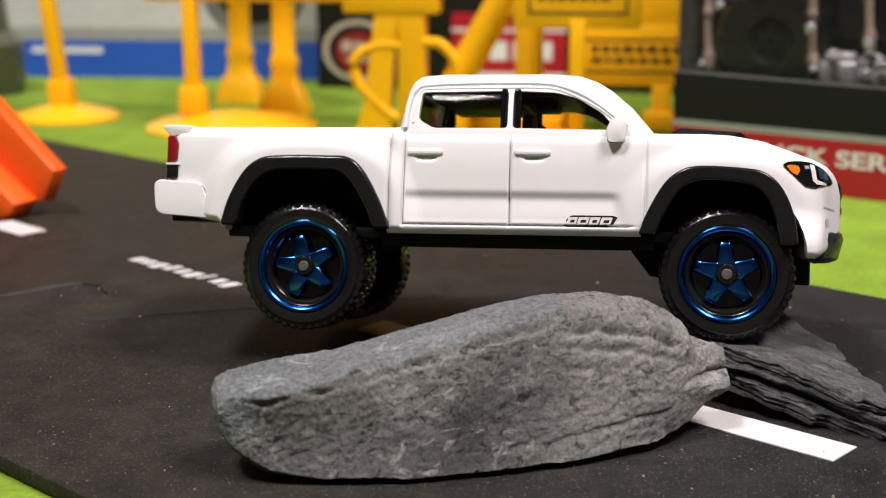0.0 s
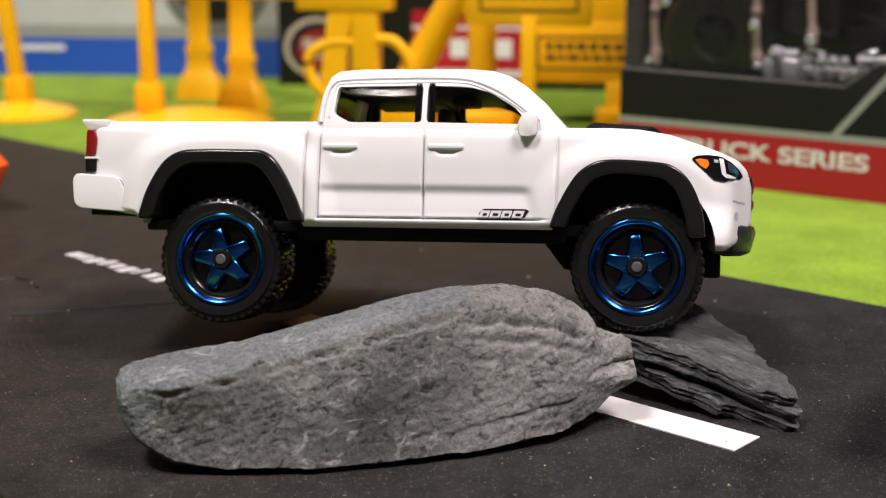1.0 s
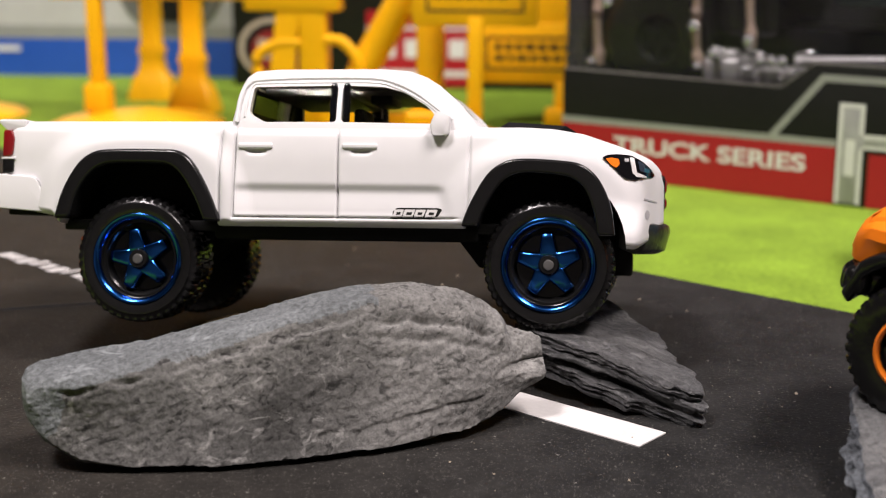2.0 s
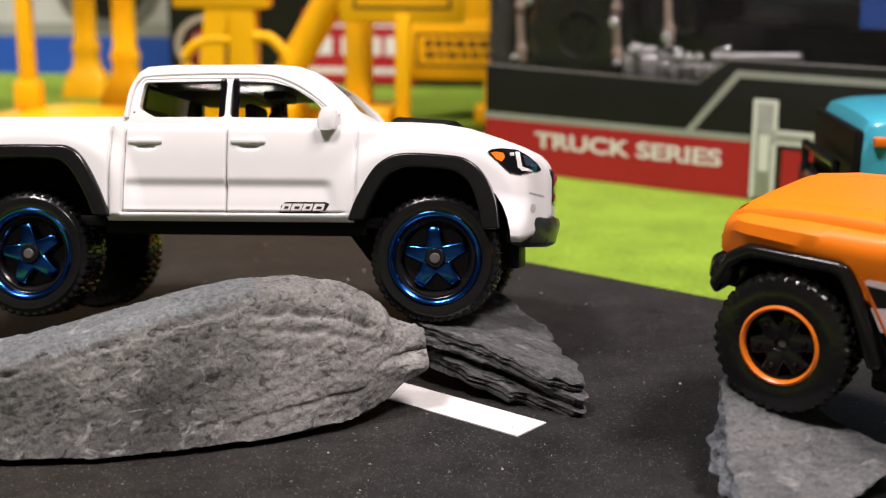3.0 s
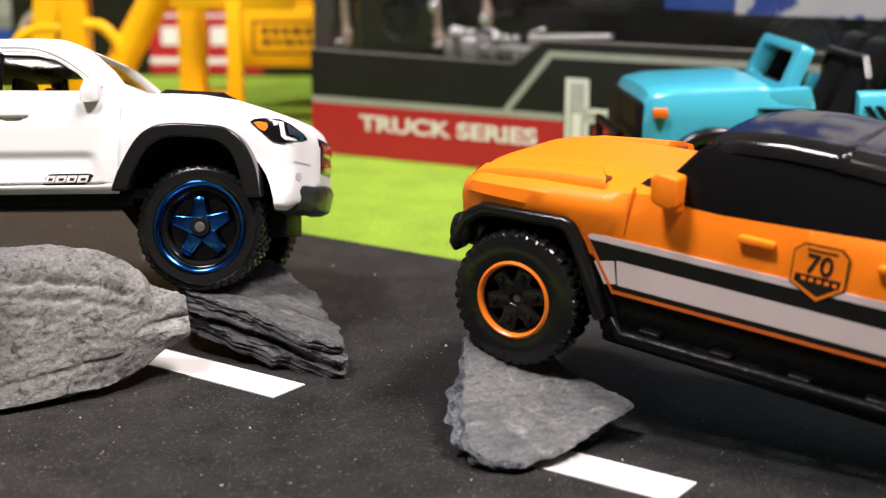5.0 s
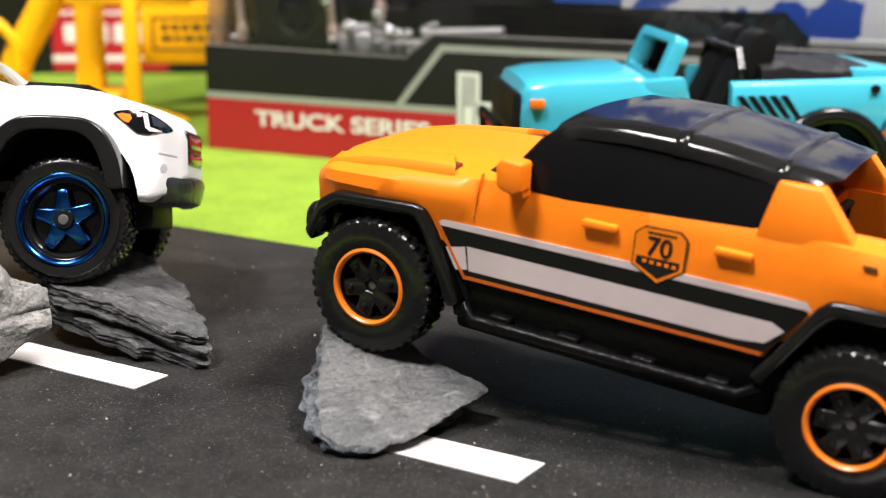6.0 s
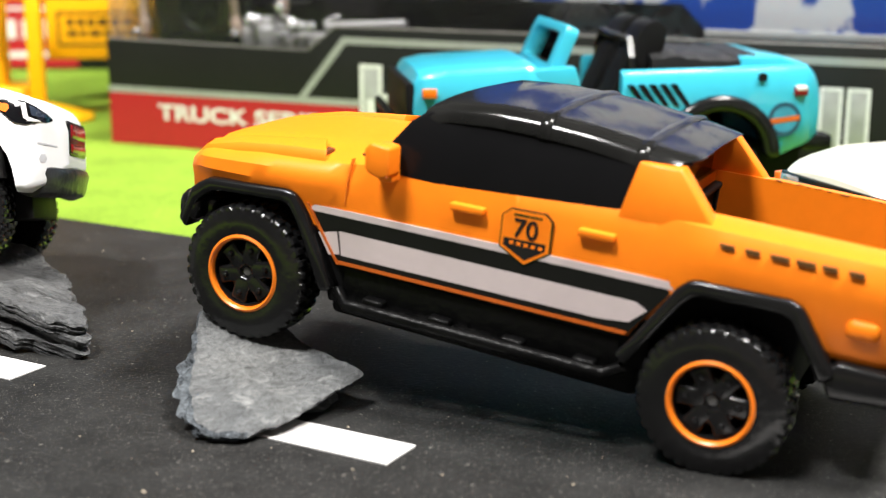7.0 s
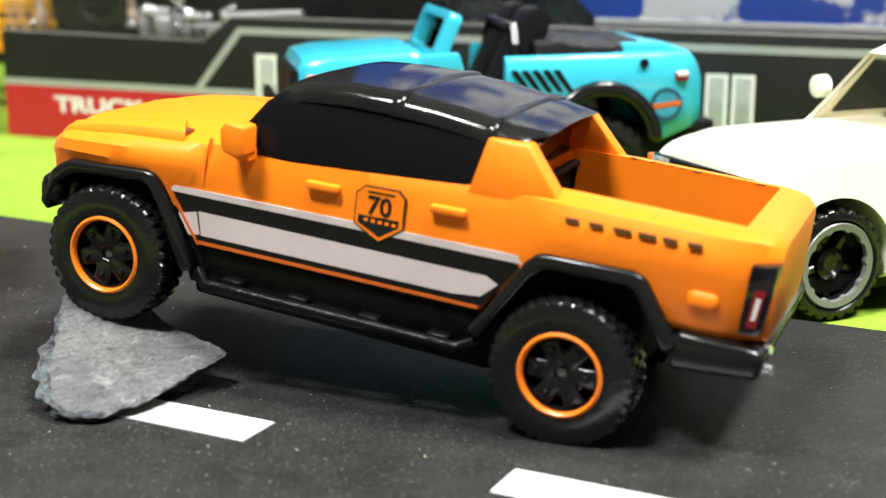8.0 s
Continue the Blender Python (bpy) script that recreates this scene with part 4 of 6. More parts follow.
front_in = [(4.02, 0.42), (4.10, 0.62), (4.25, 0.87), (4.38, 0.98), (4.55, 1.02), (4.90, 1.00), (5.06, 0.96), (5.20, 0.84), (5.30, 0.60), (5.35, 0.33)]
for y0, y1 in ((-0.23, 0.32), (2 * MID - 0.32, 2 * MID + 0.23)):
    part("wheel_arch", flare(rear_out, rear_in, y0, y1), BLACK_PLASTIC, pickup, "black plastic wheel arch flare")
    part("wheel_arch", flare(front_out, front_in, y0, y1), BLACK_PLASTIC, pickup, "black plastic wheel arch flare")
for cx, cz, r in ((0.05, 0.22, 0.978), (4.74, 0.18, 0.918)):
    turn = [math.pi * (0.06 + 0.88 * k / 24) for k in range(25)]
    part("arch_liner", prism([(cx + r * math.cos(a), cz + r * math.sin(a)) for a in turn] + [(cx + (r - 0.03) * math.cos(a), cz + (r - 0.03) * math.sin(a)) for a in reversed(turn)], 0.30, 2 * MID - 0.30), MATT_BLACK, pickup, "matt black wheel arch liner")
part("chassis", block(-0.95, 5.4, 0.12, 2 * MID - 0.12, 0.33, 0.46, 0.03), MATT_BLACK, pickup, "matt black chassis")
part("sill_plate", block(0.9, 4.0, 0.10, 2 * MID - 0.10, 0.24, 0.44, 0.04), MATT_BLACK, pickup)
part("bumper_base", block(-1.62, -0.95, 0.05, 2 * MID - 0.05, 0.50, 0.58, 0.02), MATT_BLACK, pickup)
part("axle_bracket", prism([(-1.0, 0.45), (-0.4, 0.0), (-0.4, 0.45)], 0.6, 2.2), MATT_BLACK, pickup)
part("axle_bracket", prism([(3.6, 0.4), (4.2, 0.4), (4.2, -0.1), (3.95, -0.05)], 0.6, 2.2), MATT_BLACK, pickup)
part("skid_plate", block(5.2, 5.73, 0.5, 1.74, -0.12, 0.35, 0.03), MATT_BLACK, pickup)
part("axle_housing", prism([(-0.7, 0.5), (-0.3, -0.1), (0.3, -0.1), (0.9, 0.4), (0.9, 1.2), (-0.7, 1.2)], 0.66, 2 * MID - 0.66, 0.05), MATT_BLACK, pickup)
part("axle_housing", prism([(3.95, 0.4), (4.4, -0.1), (5.0, -0.1), (5.4, 0.4), (5.4, 1.1), (3.95, 1.1)], 0.66, 2 * MID - 0.66, 0.05), MATT_BLACK, pickup)
part("bumper", bevelled(prism(rounded([(-1.80, 0.99), (-1.40, 0.96), (-1.22, 0.95), (-1.06, 0.58), (-1.06, 0.53), (-1.77, 0.58)], 0.12), -0.09, 2 * MID + 0.09), 0.11, 5, 60), WHITE_PAINT, pickup, "white rear bumper")
part("bumper_seam", tube([(x, -0.072, z) for x, z in smooth_line([(-1.30, 0.945), (-1.19, 0.90), (-1.13, 0.76), (-1.085, 0.62)])], 0.012, 6), SEAM_GREY, pickup)
part("bumper_seam", block(-1.455, -1.445, -0.084, 0.05, 0.56, 0.95, 0), SEAM_GREY, pickup)
part("front_bumper_guard", bevelled(loft([[(x - dx, y, z) for dx, z in ((0.34, 0.20), (0.16, 0.13), (0.06, 0.17), (0.0, 0.40), (0.02, 0.47), (0.10, 0.51), (0.34, 0.50))] for x, y in ((5.90, 0.40), (6.00, 0.56), (6.07, 0.76), (6.14, 1.0), (6.17, MID), (6.14, 1.76), (6.07, 2.0), (6.00, 2.20), (5.90, 2.36))]), 0.02, 2, 50), GUARD_GREY, pickup, "dark silver lower bumper guard")
part("grille", block(5.8, 6.095, 0.90, 2 * MID - 0.90, 0.62, 1.06, 0.05, 3), BLACK_PLASTIC, pickup, "black grille")
for z0, z1 in ((0.66, 0.79), (0.84, 1.02)):
    part("grille_badge", block(5.95, 6.115, 0.97, 2 * MID - 0.97, z0, z1, 0.04, 3), RED_LENS, pickup, "dark red grille mark")
part("tail_lip", prism(rounded([(-1.74, 1.60), (-1.72, 1.628), (-1.40, 1.628), (-1.40, 1.53), (-1.62, 1.49), (-1.68, 1.54)], 0.03), 0.02, 2 * MID - 0.02, 0.025), WHITE_PAINT, pickup)
part("wheel_well", block(5.40, 5.72, 0.5, 2 * MID - 0.5, 0.35, 1.0, 0.05), MATT_BLACK, pickup)
part("tail_lamp", prism(rounded([(-1.66, 1.18), (-1.54, 1.20), (-1.52, 1.40), (-1.56, 1.50), (-1.65, 1.50)], 0.03), -0.035, 0.25, 0.015), RED_LENS, pickup, "red tail lamp")
part("tail_lamp_base", prism(rounded([(-1.66, 0.99), (-1.53, 1.0), (-1.52, 1.18), (-1.66, 1.17)], 0.02), -0.035, 0.25, 0.015), BLACK_PLASTIC, pickup, "black tail lamp base")
part("tail_lamp_stripe", block(-1.67, -1.50, -0.042, 0.2, 1.155, 1.18, 0.008), WHITE_PAINT, pickup)
part("hood_scoop", loft([[(4.15 + 0.8 * a, MID - w, z), (4.18 + 0.9 * a, MID - w * 0.9, z + 0.06), (4.18 + 0.9 * a, MID + w * 0.9, z + 0.06), (4.18 + 0.9 * a, MID + w, z)] for a, w, z in ((0, 0.75, 1.55), (0.1, 0.8, 1.595), (0.85, 0.7, 1.555), (1.0, 0.6, 1.47))]), MATT_BLACK, pickup, "matt black hood scoop")


def on_wing(points, lift=0.02):
    """Points of the nose (x, z) laid on the curved wing."""
    return [Vector((x, MID - pickup_side(x, z) - lift, z)) for x, z in points]


def patch(points, depth=0.03, lift=0.012):
    nx, nz = 14, 6
    lo, hi = min(p[0] for p in points), max(p[0] for p in points)
    loops = []
    for i in range(nx + 1):
        x = lo + (hi - lo) * (0.004 + 0.992 * i / nx)
        zs = [z0 + (z1 - z0) * (x - x0) / (x1 - x0) for (x0, z0), (x1, z1) in zip(points, points[1:] + points[:1]) if (x0 - x) * (x1 - x) < 0]
        z0, z1 = min(zs), max(zs)
        rows = on_wing([(x, z0 + (z1 - z0) * j / nz) for j in range(nz + 1)], lift)
        loops.append([*rows, *[p + Vector((0, depth, 0)) for p in reversed(rows)]])
    return loft(loops)


part("bumper_slot", patch([(5.85, 0.768), (6.0, 0.738), (6.0, 0.718), (5.85, 0.748)]), SEAM_GREY, pickup)
part("fog_lamp", patch([(5.862, 0.58), (5.875, 0.63), (5.905, 0.63), (5.918, 0.58), (5.905, 0.53), (5.875, 0.53)]), SEAM_GREY, pickup, "pale grey fog lamp")
lamp = part("headlamp", patch(rounded([(5.38, 1.21), (5.43, 1.245), (5.55, 1.26), (5.70, 1.25), (5.82, 1.19), (5.92, 1.11), (5.97, 1.04), (5.955, 1.0), (5.83, 1.0), (5.76, 0.965), (5.63, 0.985), (5.52, 1.09)], 0.015, 3), 0.05, 0.02), DARK_WINDOW, pickup, "black headlamp with amber corner")
part("indicator", patch([(5.42, 1.20), (5.47, 1.215), (5.56, 1.205), (5.575, 1.15), (5.54, 1.10), (5.48, 1.13)], 0.03, 0.028), AMBER_LENS, lamp, "amber indicator")
part("lamp_reflector", patch([(5.625, 1.21), (5.675, 1.21), (5.68, 1.175), (5.63, 1.17)], 0.03, 0.028), CHROME, lamp, "chrome reflector")
part("lamp_edge", join(patch([(5.685, 1.225), (5.735, 1.22), (5.768, 1.05), (5.755, 1.02), (5.72, 1.04)], 0.03, 0.032), patch([(5.725, 1.05), (5.765, 1.055), (5.88, 1.015), (5.88, 0.998), (5.76, 1.005)], 0.03, 0.032)), WHITE_PRINT, lamp, "pale lamp edge")
part("lamp_lens", patch([(5.775, 1.19), (5.82, 1.17), (5.90, 1.10), (5.93, 1.05), (5.80, 1.07)], 0.03, 0.028), LENS_BLUE, lamp, "dark blue-grey lens")
# the maker's mark on the door, drawn as plain slanted bars
mark = part("door_mark", patch([(2.995, 0.505), (3.05, 0.60), (3.09, 0.625), (3.57, 0.625), (3.60, 0.605), (3.575, 0.545), (3.50, 0.50), (3.05, 0.495)], 0.03, 0.006), BLACK_CARD, pickup, "black and white maker's mark")
for k, w in enumerate((0.105, 0.12, 0.11, 0.12)):
    x = (3.03, 3.145, 3.275, 3.40)[k]
    part("mark_bar", patch([(x, 0.515), (x + 0.03, 0.605), (x + 0.03 + w, 0.605), (x + w, 0.515)], 0.02, 0.011), WHITE_PRINT, mark)
    part("mark_gap", patch([(x + 0.045, 0.545), (x + 0.055, 0.575), (x + w - 0.005, 0.575), (x + w - 0.015, 0.545)], 0.02, 0.014), BLACK_CARD, mark)
star_wheel(pickup, 0.0, 0.0, 0.0, -0.22)
star_wheel(pickup, 4.8, 0.0, 0.0, -0.07)
star_wheel(pickup, 0.0, 2 * MID, 0.0, 0.6, True)
star_wheel(pickup, 4.8, 2 * MID, 0.0, 0.2, True)

# ---- orange pickup ----
hyaw = math.degrees(math.atan2(-2.233, 4.171))
hpitch = math.degrees(math.atan2(0.64, math.hypot(4.171, 2.233)))
orange_truck = thing("pickup_truck", cm(8.41, -2.147, 1.29, 0, hpitch, hyaw), "orange toy pickup with black roof, front wheel on slate", "toy truck")
HM = 1.30


def hsec(half):
    return section(half, HM)


H_TOP = [(-0.92, 0.86), (-0.87, 1.03), (-0.70, 1.13), (0.0, 1.225), (0.6, 1.285), (1.3, 1.38), (3.9, 1.51), (4.6, 1.53), (6.2, 1.54), (6.34, 1.52), (6.42, 1.45)]
H_HALF = [(-0.92, 0.93), (-0.84, 1.08), (-0.6, 1.18), (0.0, 1.24), (0.6, 1.24), (1.0, 1.21), (4.0, 1.22), (4.6, 1.26), (6.0, 1.24), (6.25, 1.16), (6.42, 1.05)]
H_HOOD = [(-0.92, 0.0), (-0.7, 0.05), (0.1, 0.085), (0.6, 0.075), (1.3, 0.03), (1.8, 0.0), (7, 0)]
H_BOT = [(-0.92, 0.62), (0.9, 0.55), (1.0, 0.30), (3.9, 0.30), (4.0, 0.5), (5.6, 0.6), (6.42, 0.62)]
loops = []
for x in [-0.92, -0.89, -0.85, -0.78, -0.7, -0.6, -0.5, -0.3, *[round(-0.2 + 0.1 * i, 2) for i in range(64)], 6.2, 6.28, 6.34, 6.38, 6.42]:
    w, t, b = ramp_at(H_HALF, x), ramp_at(H_TOP, x), ramp_at(H_BOT, x)
    wing = ramp_at([(-0.92, 0.03), (-0.7, 0.06), (-0.4, 0.07), (0.8, 0.07), (1.1, 0.0), (4.2, 0.0), (4.6, 0.06), (5.8, 0.06), (6.3, 0.0)], x)
    hood = ramp_at(H_HOOD, x)
    h = t - b
    loops.append([(x, y, z) for y, z in hsec([(w * 0.8, b), (w - 0.05, b + 0.02), (w, b + 0.1 * h), (w + 0.02, b + 0.4 * h), (w + 0.02 + wing, b + 0.62 * h), (w + wing, b + 0.82 * h), (w - 0.04 + 0.5 * wing, t - 0.04),
                                             (w - 0.12, t), (w - 0.32, t + 0.02 + 0.15 * hood), (w - 0.42, t + 0.02 + 0.8 * hood), (w * 0.4, t + 0.02 + hood), (0.05, t + 0.02 + hood)])])
shell = loft(loops)
f_out = [(-0.84, 0.38), (-0.72, 0.72), (-0.62, 0.80), (-0.52, 0.86), (-0.40, 0.875), (0.36, 0.94), (0.47, 0.925), (0.61, 0.73), (0.98, 0.06)]
f_in = [(-0.74, 0.28), (-0.63, 0.60), (-0.54, 0.68), (-0.45, 0.735), (-0.36, 0.75), (0.32, 0.81), (0.40, 0.79), (0.51, 0.64), (0.84, 0.00)]
r_out = [(3.82, 0.18), (3.98, 0.40), (4.28, 0.92), (4.38, 1.02), (4.48, 1.04), (5.24, 1.07), (5.36, 1.03), (5.62, 0.66), (5.74, 0.50)]
r_in = [(3.95, 0.10), (4.09, 0.34), (4.36, 0.79), (4.44, 0.87), (4.52, 0.895), (5.19, 0.925), (5.28, 0.89), (5.49, 0.58), (5.61, 0.40)]
well_f = prism([(-0.9, -0.5), *[((a + c) / 2, (b + d) / 2) for (a, b), (c, d) in zip(f_out, f_in)], (0.95, -0.5)], -0.5, 3.4)
well_r = prism([(3.85, -0.5), *[((a + c) / 2, (b + d) / 2) for (a, b), (c, d) in zip(r_out, r_in)], (5.7, -0.5)], -0.5, 3.4)
body = cut(shell, well_f, well_r, block(3.97, 6.06, HM - 0.90, HM + 0.93, 0.90, 2.5, 0))
part("body", bevelled(body, 0.014, 1, 50), ORANGE_PAINT, orange_truck, "satin orange painted body")


def hrect(x0, x1, half, z, r=0.06):
    return [(x, y, z) for x, y in rounded([(x0, HM - half), (x1, HM - half), (x1, HM + half), (x0, HM + half)], r, 4)]


part("roof_glass", loft([hrect(a, b, h, z) for z, a, b, h in ((1.30, 1.14, 3.70, 1.19), (1.45, 1.24, 3.71, 1.18), (1.80, 1.48, 3.74, 1.09), (1.92, 1.62, 3.78, 1.04), (1.95, 1.75, 3.8, 0.98))]), SMOKED_WINDOW, orange_truck, "glossy black windows")
ROOF_BLACK = material("smoky_black_roof", (0.010, 0.010, 0.0096), 0.13, 0, 0.4, 260, 0.03, coarse=120, spec=0.3)
ROOF_ARC = [(-1.075, -0.11), (-1.06, -0.03), (-1.02, 0.03), (-0.94, 0.062), (-0.82, 0.08), (-0.65, 0.094), (-0.4, 0.108), (-0.15, 0.114), (0.15, 0.114), (0.4, 0.108), (0.65, 0.094), (0.82, 0.08), (0.94, 0.062), (1.02, 0.03), (1.06, -0.03), (1.075, -0.11)]
roof = part("roof", loft([[*[(x - u * max(0, abs(y) - 0.8) / 0.26, HM + y, z + k) for y, k in ROOF_ARC], (x - u, HM + 0.9, z - 0.08), (x - u, HM - 0.9, z - 0.08)]
                          for x, z, u in ((1.60, 1.88, 0), (1.85, 1.975, 0), (2.3, 2.02, 0), (2.7, 2.025, 0), (3.2, 2.005, 0), (3.6, 1.965, 0.02), (3.9, 1.925, 0.06), (4.1, 1.895, 0.12), (4.2, 1.875, 0.2))]), ROOF_BLACK, orange_truck, "glossy black roof panel")
for x, top in ((2.80, 2.022), (3.72, 1.950)):
    part("roof_rib", loft([[(x + dx, HM + 1.006 * y, top + a + k) for dx, k in ((-0.06, -0.005), (-0.045, 0.014), (-0.02, 0.024), (0.02, 0.024), (0.045, 0.014), (0.06, -0.005))] for y, a in ROOF_ARC]), ROOF_BLACK, roof)
for s in (-1, 1):
    y0, y1 = sorted((HM + s * 1.20, HM + s * 0.98))
    pil = prism([(3.62, 1.38), (3.72, 1.90), (4.10, 1.91), (4.45, 1.53), (4.56, 1.38)], y0, y1, 0.03)
    for v in pil.verts:
        v.co.y -= s * 0.18 * max(v.co.z - 1.45, 0)
    part("rear_pillar", pil, ORANGE_PAINT, orange_truck)
part("cab_back", block(3.82, 3.90, HM - 0.95, HM + 0.95, 1.36, 1.88, 0.02), ORANGE_PAINT, orange_truck)
part("bed_bulkhead", join(block(3.90, 4.00, HM - 1.03, HM + 1.03, 0.9, 1.40, 0.02), block(3.93, 4.05, HM - 1.0, HM + 1.0, 1.36, 1.42, 0.02), *[block(4.0, 4.035, HM + y - 0.03, HM + y + 0.03, 1.0, 1.38, 0.01) for y in (-0.9, -0.3, 0.3, 0.9)]), MATT_BLACK, orange_truck, "black bulkhead behind the cab")
part("rear_window", block(3.905, 3.93, HM - 0.86, HM + 0.86, 1.46, 1.83, 0.01), DARK_WINDOW, orange_truck)
part("bed_floor", block(3.99, 6.05, HM - 0.89, HM + 0.92, 0.85, 1.04, 0.0), MATT_BLACK, orange_truck, "black load bed floor")


WORN_BROWN = material("chipped_dark_orange", (0.16, 0.05, 0.006), 0.6, 0, 0.4, 900, 0.2)
rngw = random.Random(9)
wear = []
for k in range(60):
    wear.append((4.55 + 1.6 * k / 59, 2 * HM - 0.375 + 0.02 * rngw.random(), 1.545 + 0.012 * rngw.random()))
part("worn_edge", tube(wear, [0.002 + 0.005 * rngw.random() ** 2 for _ in wear], 6), WORN_BROWN, orange_truck, "dark chipped paint along the bed rail")

for y0, y1 in ((-0.05, 0.25), (2 * HM - 0.25, 2 * HM + 0.05)):
    part("wheel_arch", bevelled(prism(f_out + f_in[::-1], y0, y1), 0.05, 3, 25), BLACK_PLASTIC, orange_truck, "black plastic wheel arch flare")
    part("wheel_arch", bevelled(prism(r_out + r_in[::-1], y0, y1), 0.05, 3, 25), BLACK_PLASTIC, orange_truck, "black plastic wheel arch flare")
part("front_bumper", join(block(-0.93, -0.5, 0.12, 2 * HM - 0.12, 0.34, 0.64, 0.09, 4), block(-0.86, -0.60, -0.04, 0.4, 0.37, 0.66, 0.10, 4)), BLACK_PLASTIC, orange_truck, "black front bumper")
part("rear_bumper", bevelled(prism([(5.60, 0.48), (5.72, 0.63), (6.36, 0.62), (6.46, 0.58), (6.43, 0.36), (5.70, 0.28)], -0.01, 2 * HM + 0.01), 0.05, 3, 40), BLACK_PLASTIC, orange_truck, "black rear bumper")
part("exhaust", tube([(6.2, 0.42, 0.34), (6.50, 0.38, 0.36)], 0.05, 12), CHROME, orange_truck, "chrome exhaust tip")
part("tow_hook", tube([(6.38, 0.30, 0.55), (6.47, 0.28, 0.58)], 0.04, 10), CHROME, orange_truck, "chrome tow hook")
part("chassis", block(-0.6, 5.3, 0.55, 2 * HM - 0.55, -0.12, 0.9, 0.05), MATT_BLACK, orange_truck, "matt black chassis")
part("sill_plate", block(0.8, 4.1, 0.12, 2 * HM - 0.12, 0.05, 0.45, 0.04), MATT_BLACK, orange_truck)
STEP_BLACK = material("worn_black_plastic", (0.0032, 0.0032, 0.0033), 0.3, 0, 0.3, 900, 0.9, spec=0.1)
part("arch_panel", prism([(0.70, 0.34), (1.10, 0.34), (1.12, -0.10), (0.86, -0.12)], 0.14, 0.6, 0.02), STEP_BLACK, orange_truck, "black panel behind the front wheel")
part("skid_plate", block(0.78, 4.0, 0.34, 2 * HM - 0.34, -0.32, 0.1, 0.08), MATT_BLACK, orange_truck)
part("side_step", join(tube([(1.0, 0.08, 0.04), (1.14, -0.03, -0.055), (3.76, -0.03, -0.02), (3.92, 0.08, 0.06)], 0.062, 12), block(1.0, 3.85, 0.10, 0.35, -0.06, 0.30, 0.03), *[block(x, x + 0.22, -0.02, 0.2, -0.03, 0.06, 0.025, 3) for x in (1.3, 2.0, 2.75, 3.45)]), STEP_BLACK, orange_truck, "black side step bar")
DARK_ORANGE = material("dark_orange_print", (0.5, 0.10, 0.008), 0.45)
# stripes along the doors
STRIPE_BLACK = material("black_stripe_print", (0.0075, 0.0075, 0.0072), 0.42, 0, 0.15, 500, 0.03, spec=0.14)
HS = HM - 1.22 - 0.022


def stripe(name, pts, mat, label="", y=HS, d=0.03):
    return part(name, prism(pts, y, y + d), mat, orange_truck, label)


stripe("side_stripe", [(0.575, 0.835), (4.32, 0.95), (4.25, 0.875), (0.61, 0.775)], PALE_PRINT, "white printed stripe", HS - 0.012)
stripe("side_stripe", [(0.61, 0.775), (4.25, 0.875), (3.90, 0.375), (0.97, 0.32), (0.80, 0.52)], STRIPE_BLACK, "black printed stripe", HS - 0.008)
stripe("side_stripe", [(0.95, 0.635), (3.93, 0.69), (4.05, 0.635), (3.90, 0.49), (3.63, 0.455), (1.0, 0.40)], PALE_PRINT, "white printed stripe", HS - 0.012)
stripe("side_stripe", [(0.73, 0.575), (0.93, 0.625), (0.985, 0.41), (0.865, 0.38)], PALE_PRINT, "white printed chip of the stripe", HS - 0.014)
stripe("side_stripe", [(0.97, 0.345), (3.90, 0.40), (3.88, 0.365), (0.975, 0.31)], DARK_ORANGE, "orange printed line", HS - 0.012)
stripe("side_stripe", [(0.57, 0.84), (0.60, 0.84), (0.99, 0.31), (0.965, 0.31)], DARK_ORANGE, "orange printed line", HS - 0.03)
shield = stripe("door_badge", [(2.59, 0.89), (2.58, 1.19), (2.66, 1.265), (3.00, 1.28), (3.075, 1.215), (3.085, 0.92), (2.855, 0.755)], DARK_WINDOW, "black and orange shield with a number", HS - 0.016)
part("badge_field", prism([(2.603, 0.898), (2.594, 1.184), (2.667, 1.251), (2.994, 1.266), (3.061, 1.209), (3.071, 0.927), (2.855, 0.772)], HS - 0.02, HS), ORANGE_PAINT, shield, "orange badge field")
INK = material("black_ink", (0.012, 0.011, 0.010), 0.6, spec=0.15)
lettering("badge_number", "70", 0.245, INK, shield, Matrix.Translation((2.83, HS - 0.024, 1.09)) @ pose(0, 0, 0, 0, -1, 0), 0.004, bold=0.014)
part("badge_bar", prism([(2.63, 0.985), (3.035, 1.0), (3.035, 0.935), (2.855, 0.81), (2.63, 0.915)], HS - 0.023, HS), INK, shield)
for k in range(5):
    part("badge_tick", prism([(2.69 + 0.07 * k, 0.935), (2.73 + 0.07 * k, 0.937), (2.73 + 0.07 * k, 0.968), (2.69 + 0.07 * k, 0.966)], HS - 0.026, HS), ORANGE_PAINT, shield)
part("badge_bar", prism([(2.70, 1.225), (2.97, 1.235), (2.97, 1.215), (2.70, 1.205)], HS - 0.023, HS), DARK_WINDOW, shield)
for x in (2.24, 3.49):
    z = 1.165 + (x - 2.24) * 0.035
    part("door_handle", prism(rounded([(x - 0.17, z - 0.045), (x + 0.17, z - 0.035), (x + 0.17, z + 0.035), (x - 0.17, z + 0.025)], 0.025), HS - 0.065, HS + 0.1, 0.028), ORANGE_PAINT, orange_truck)
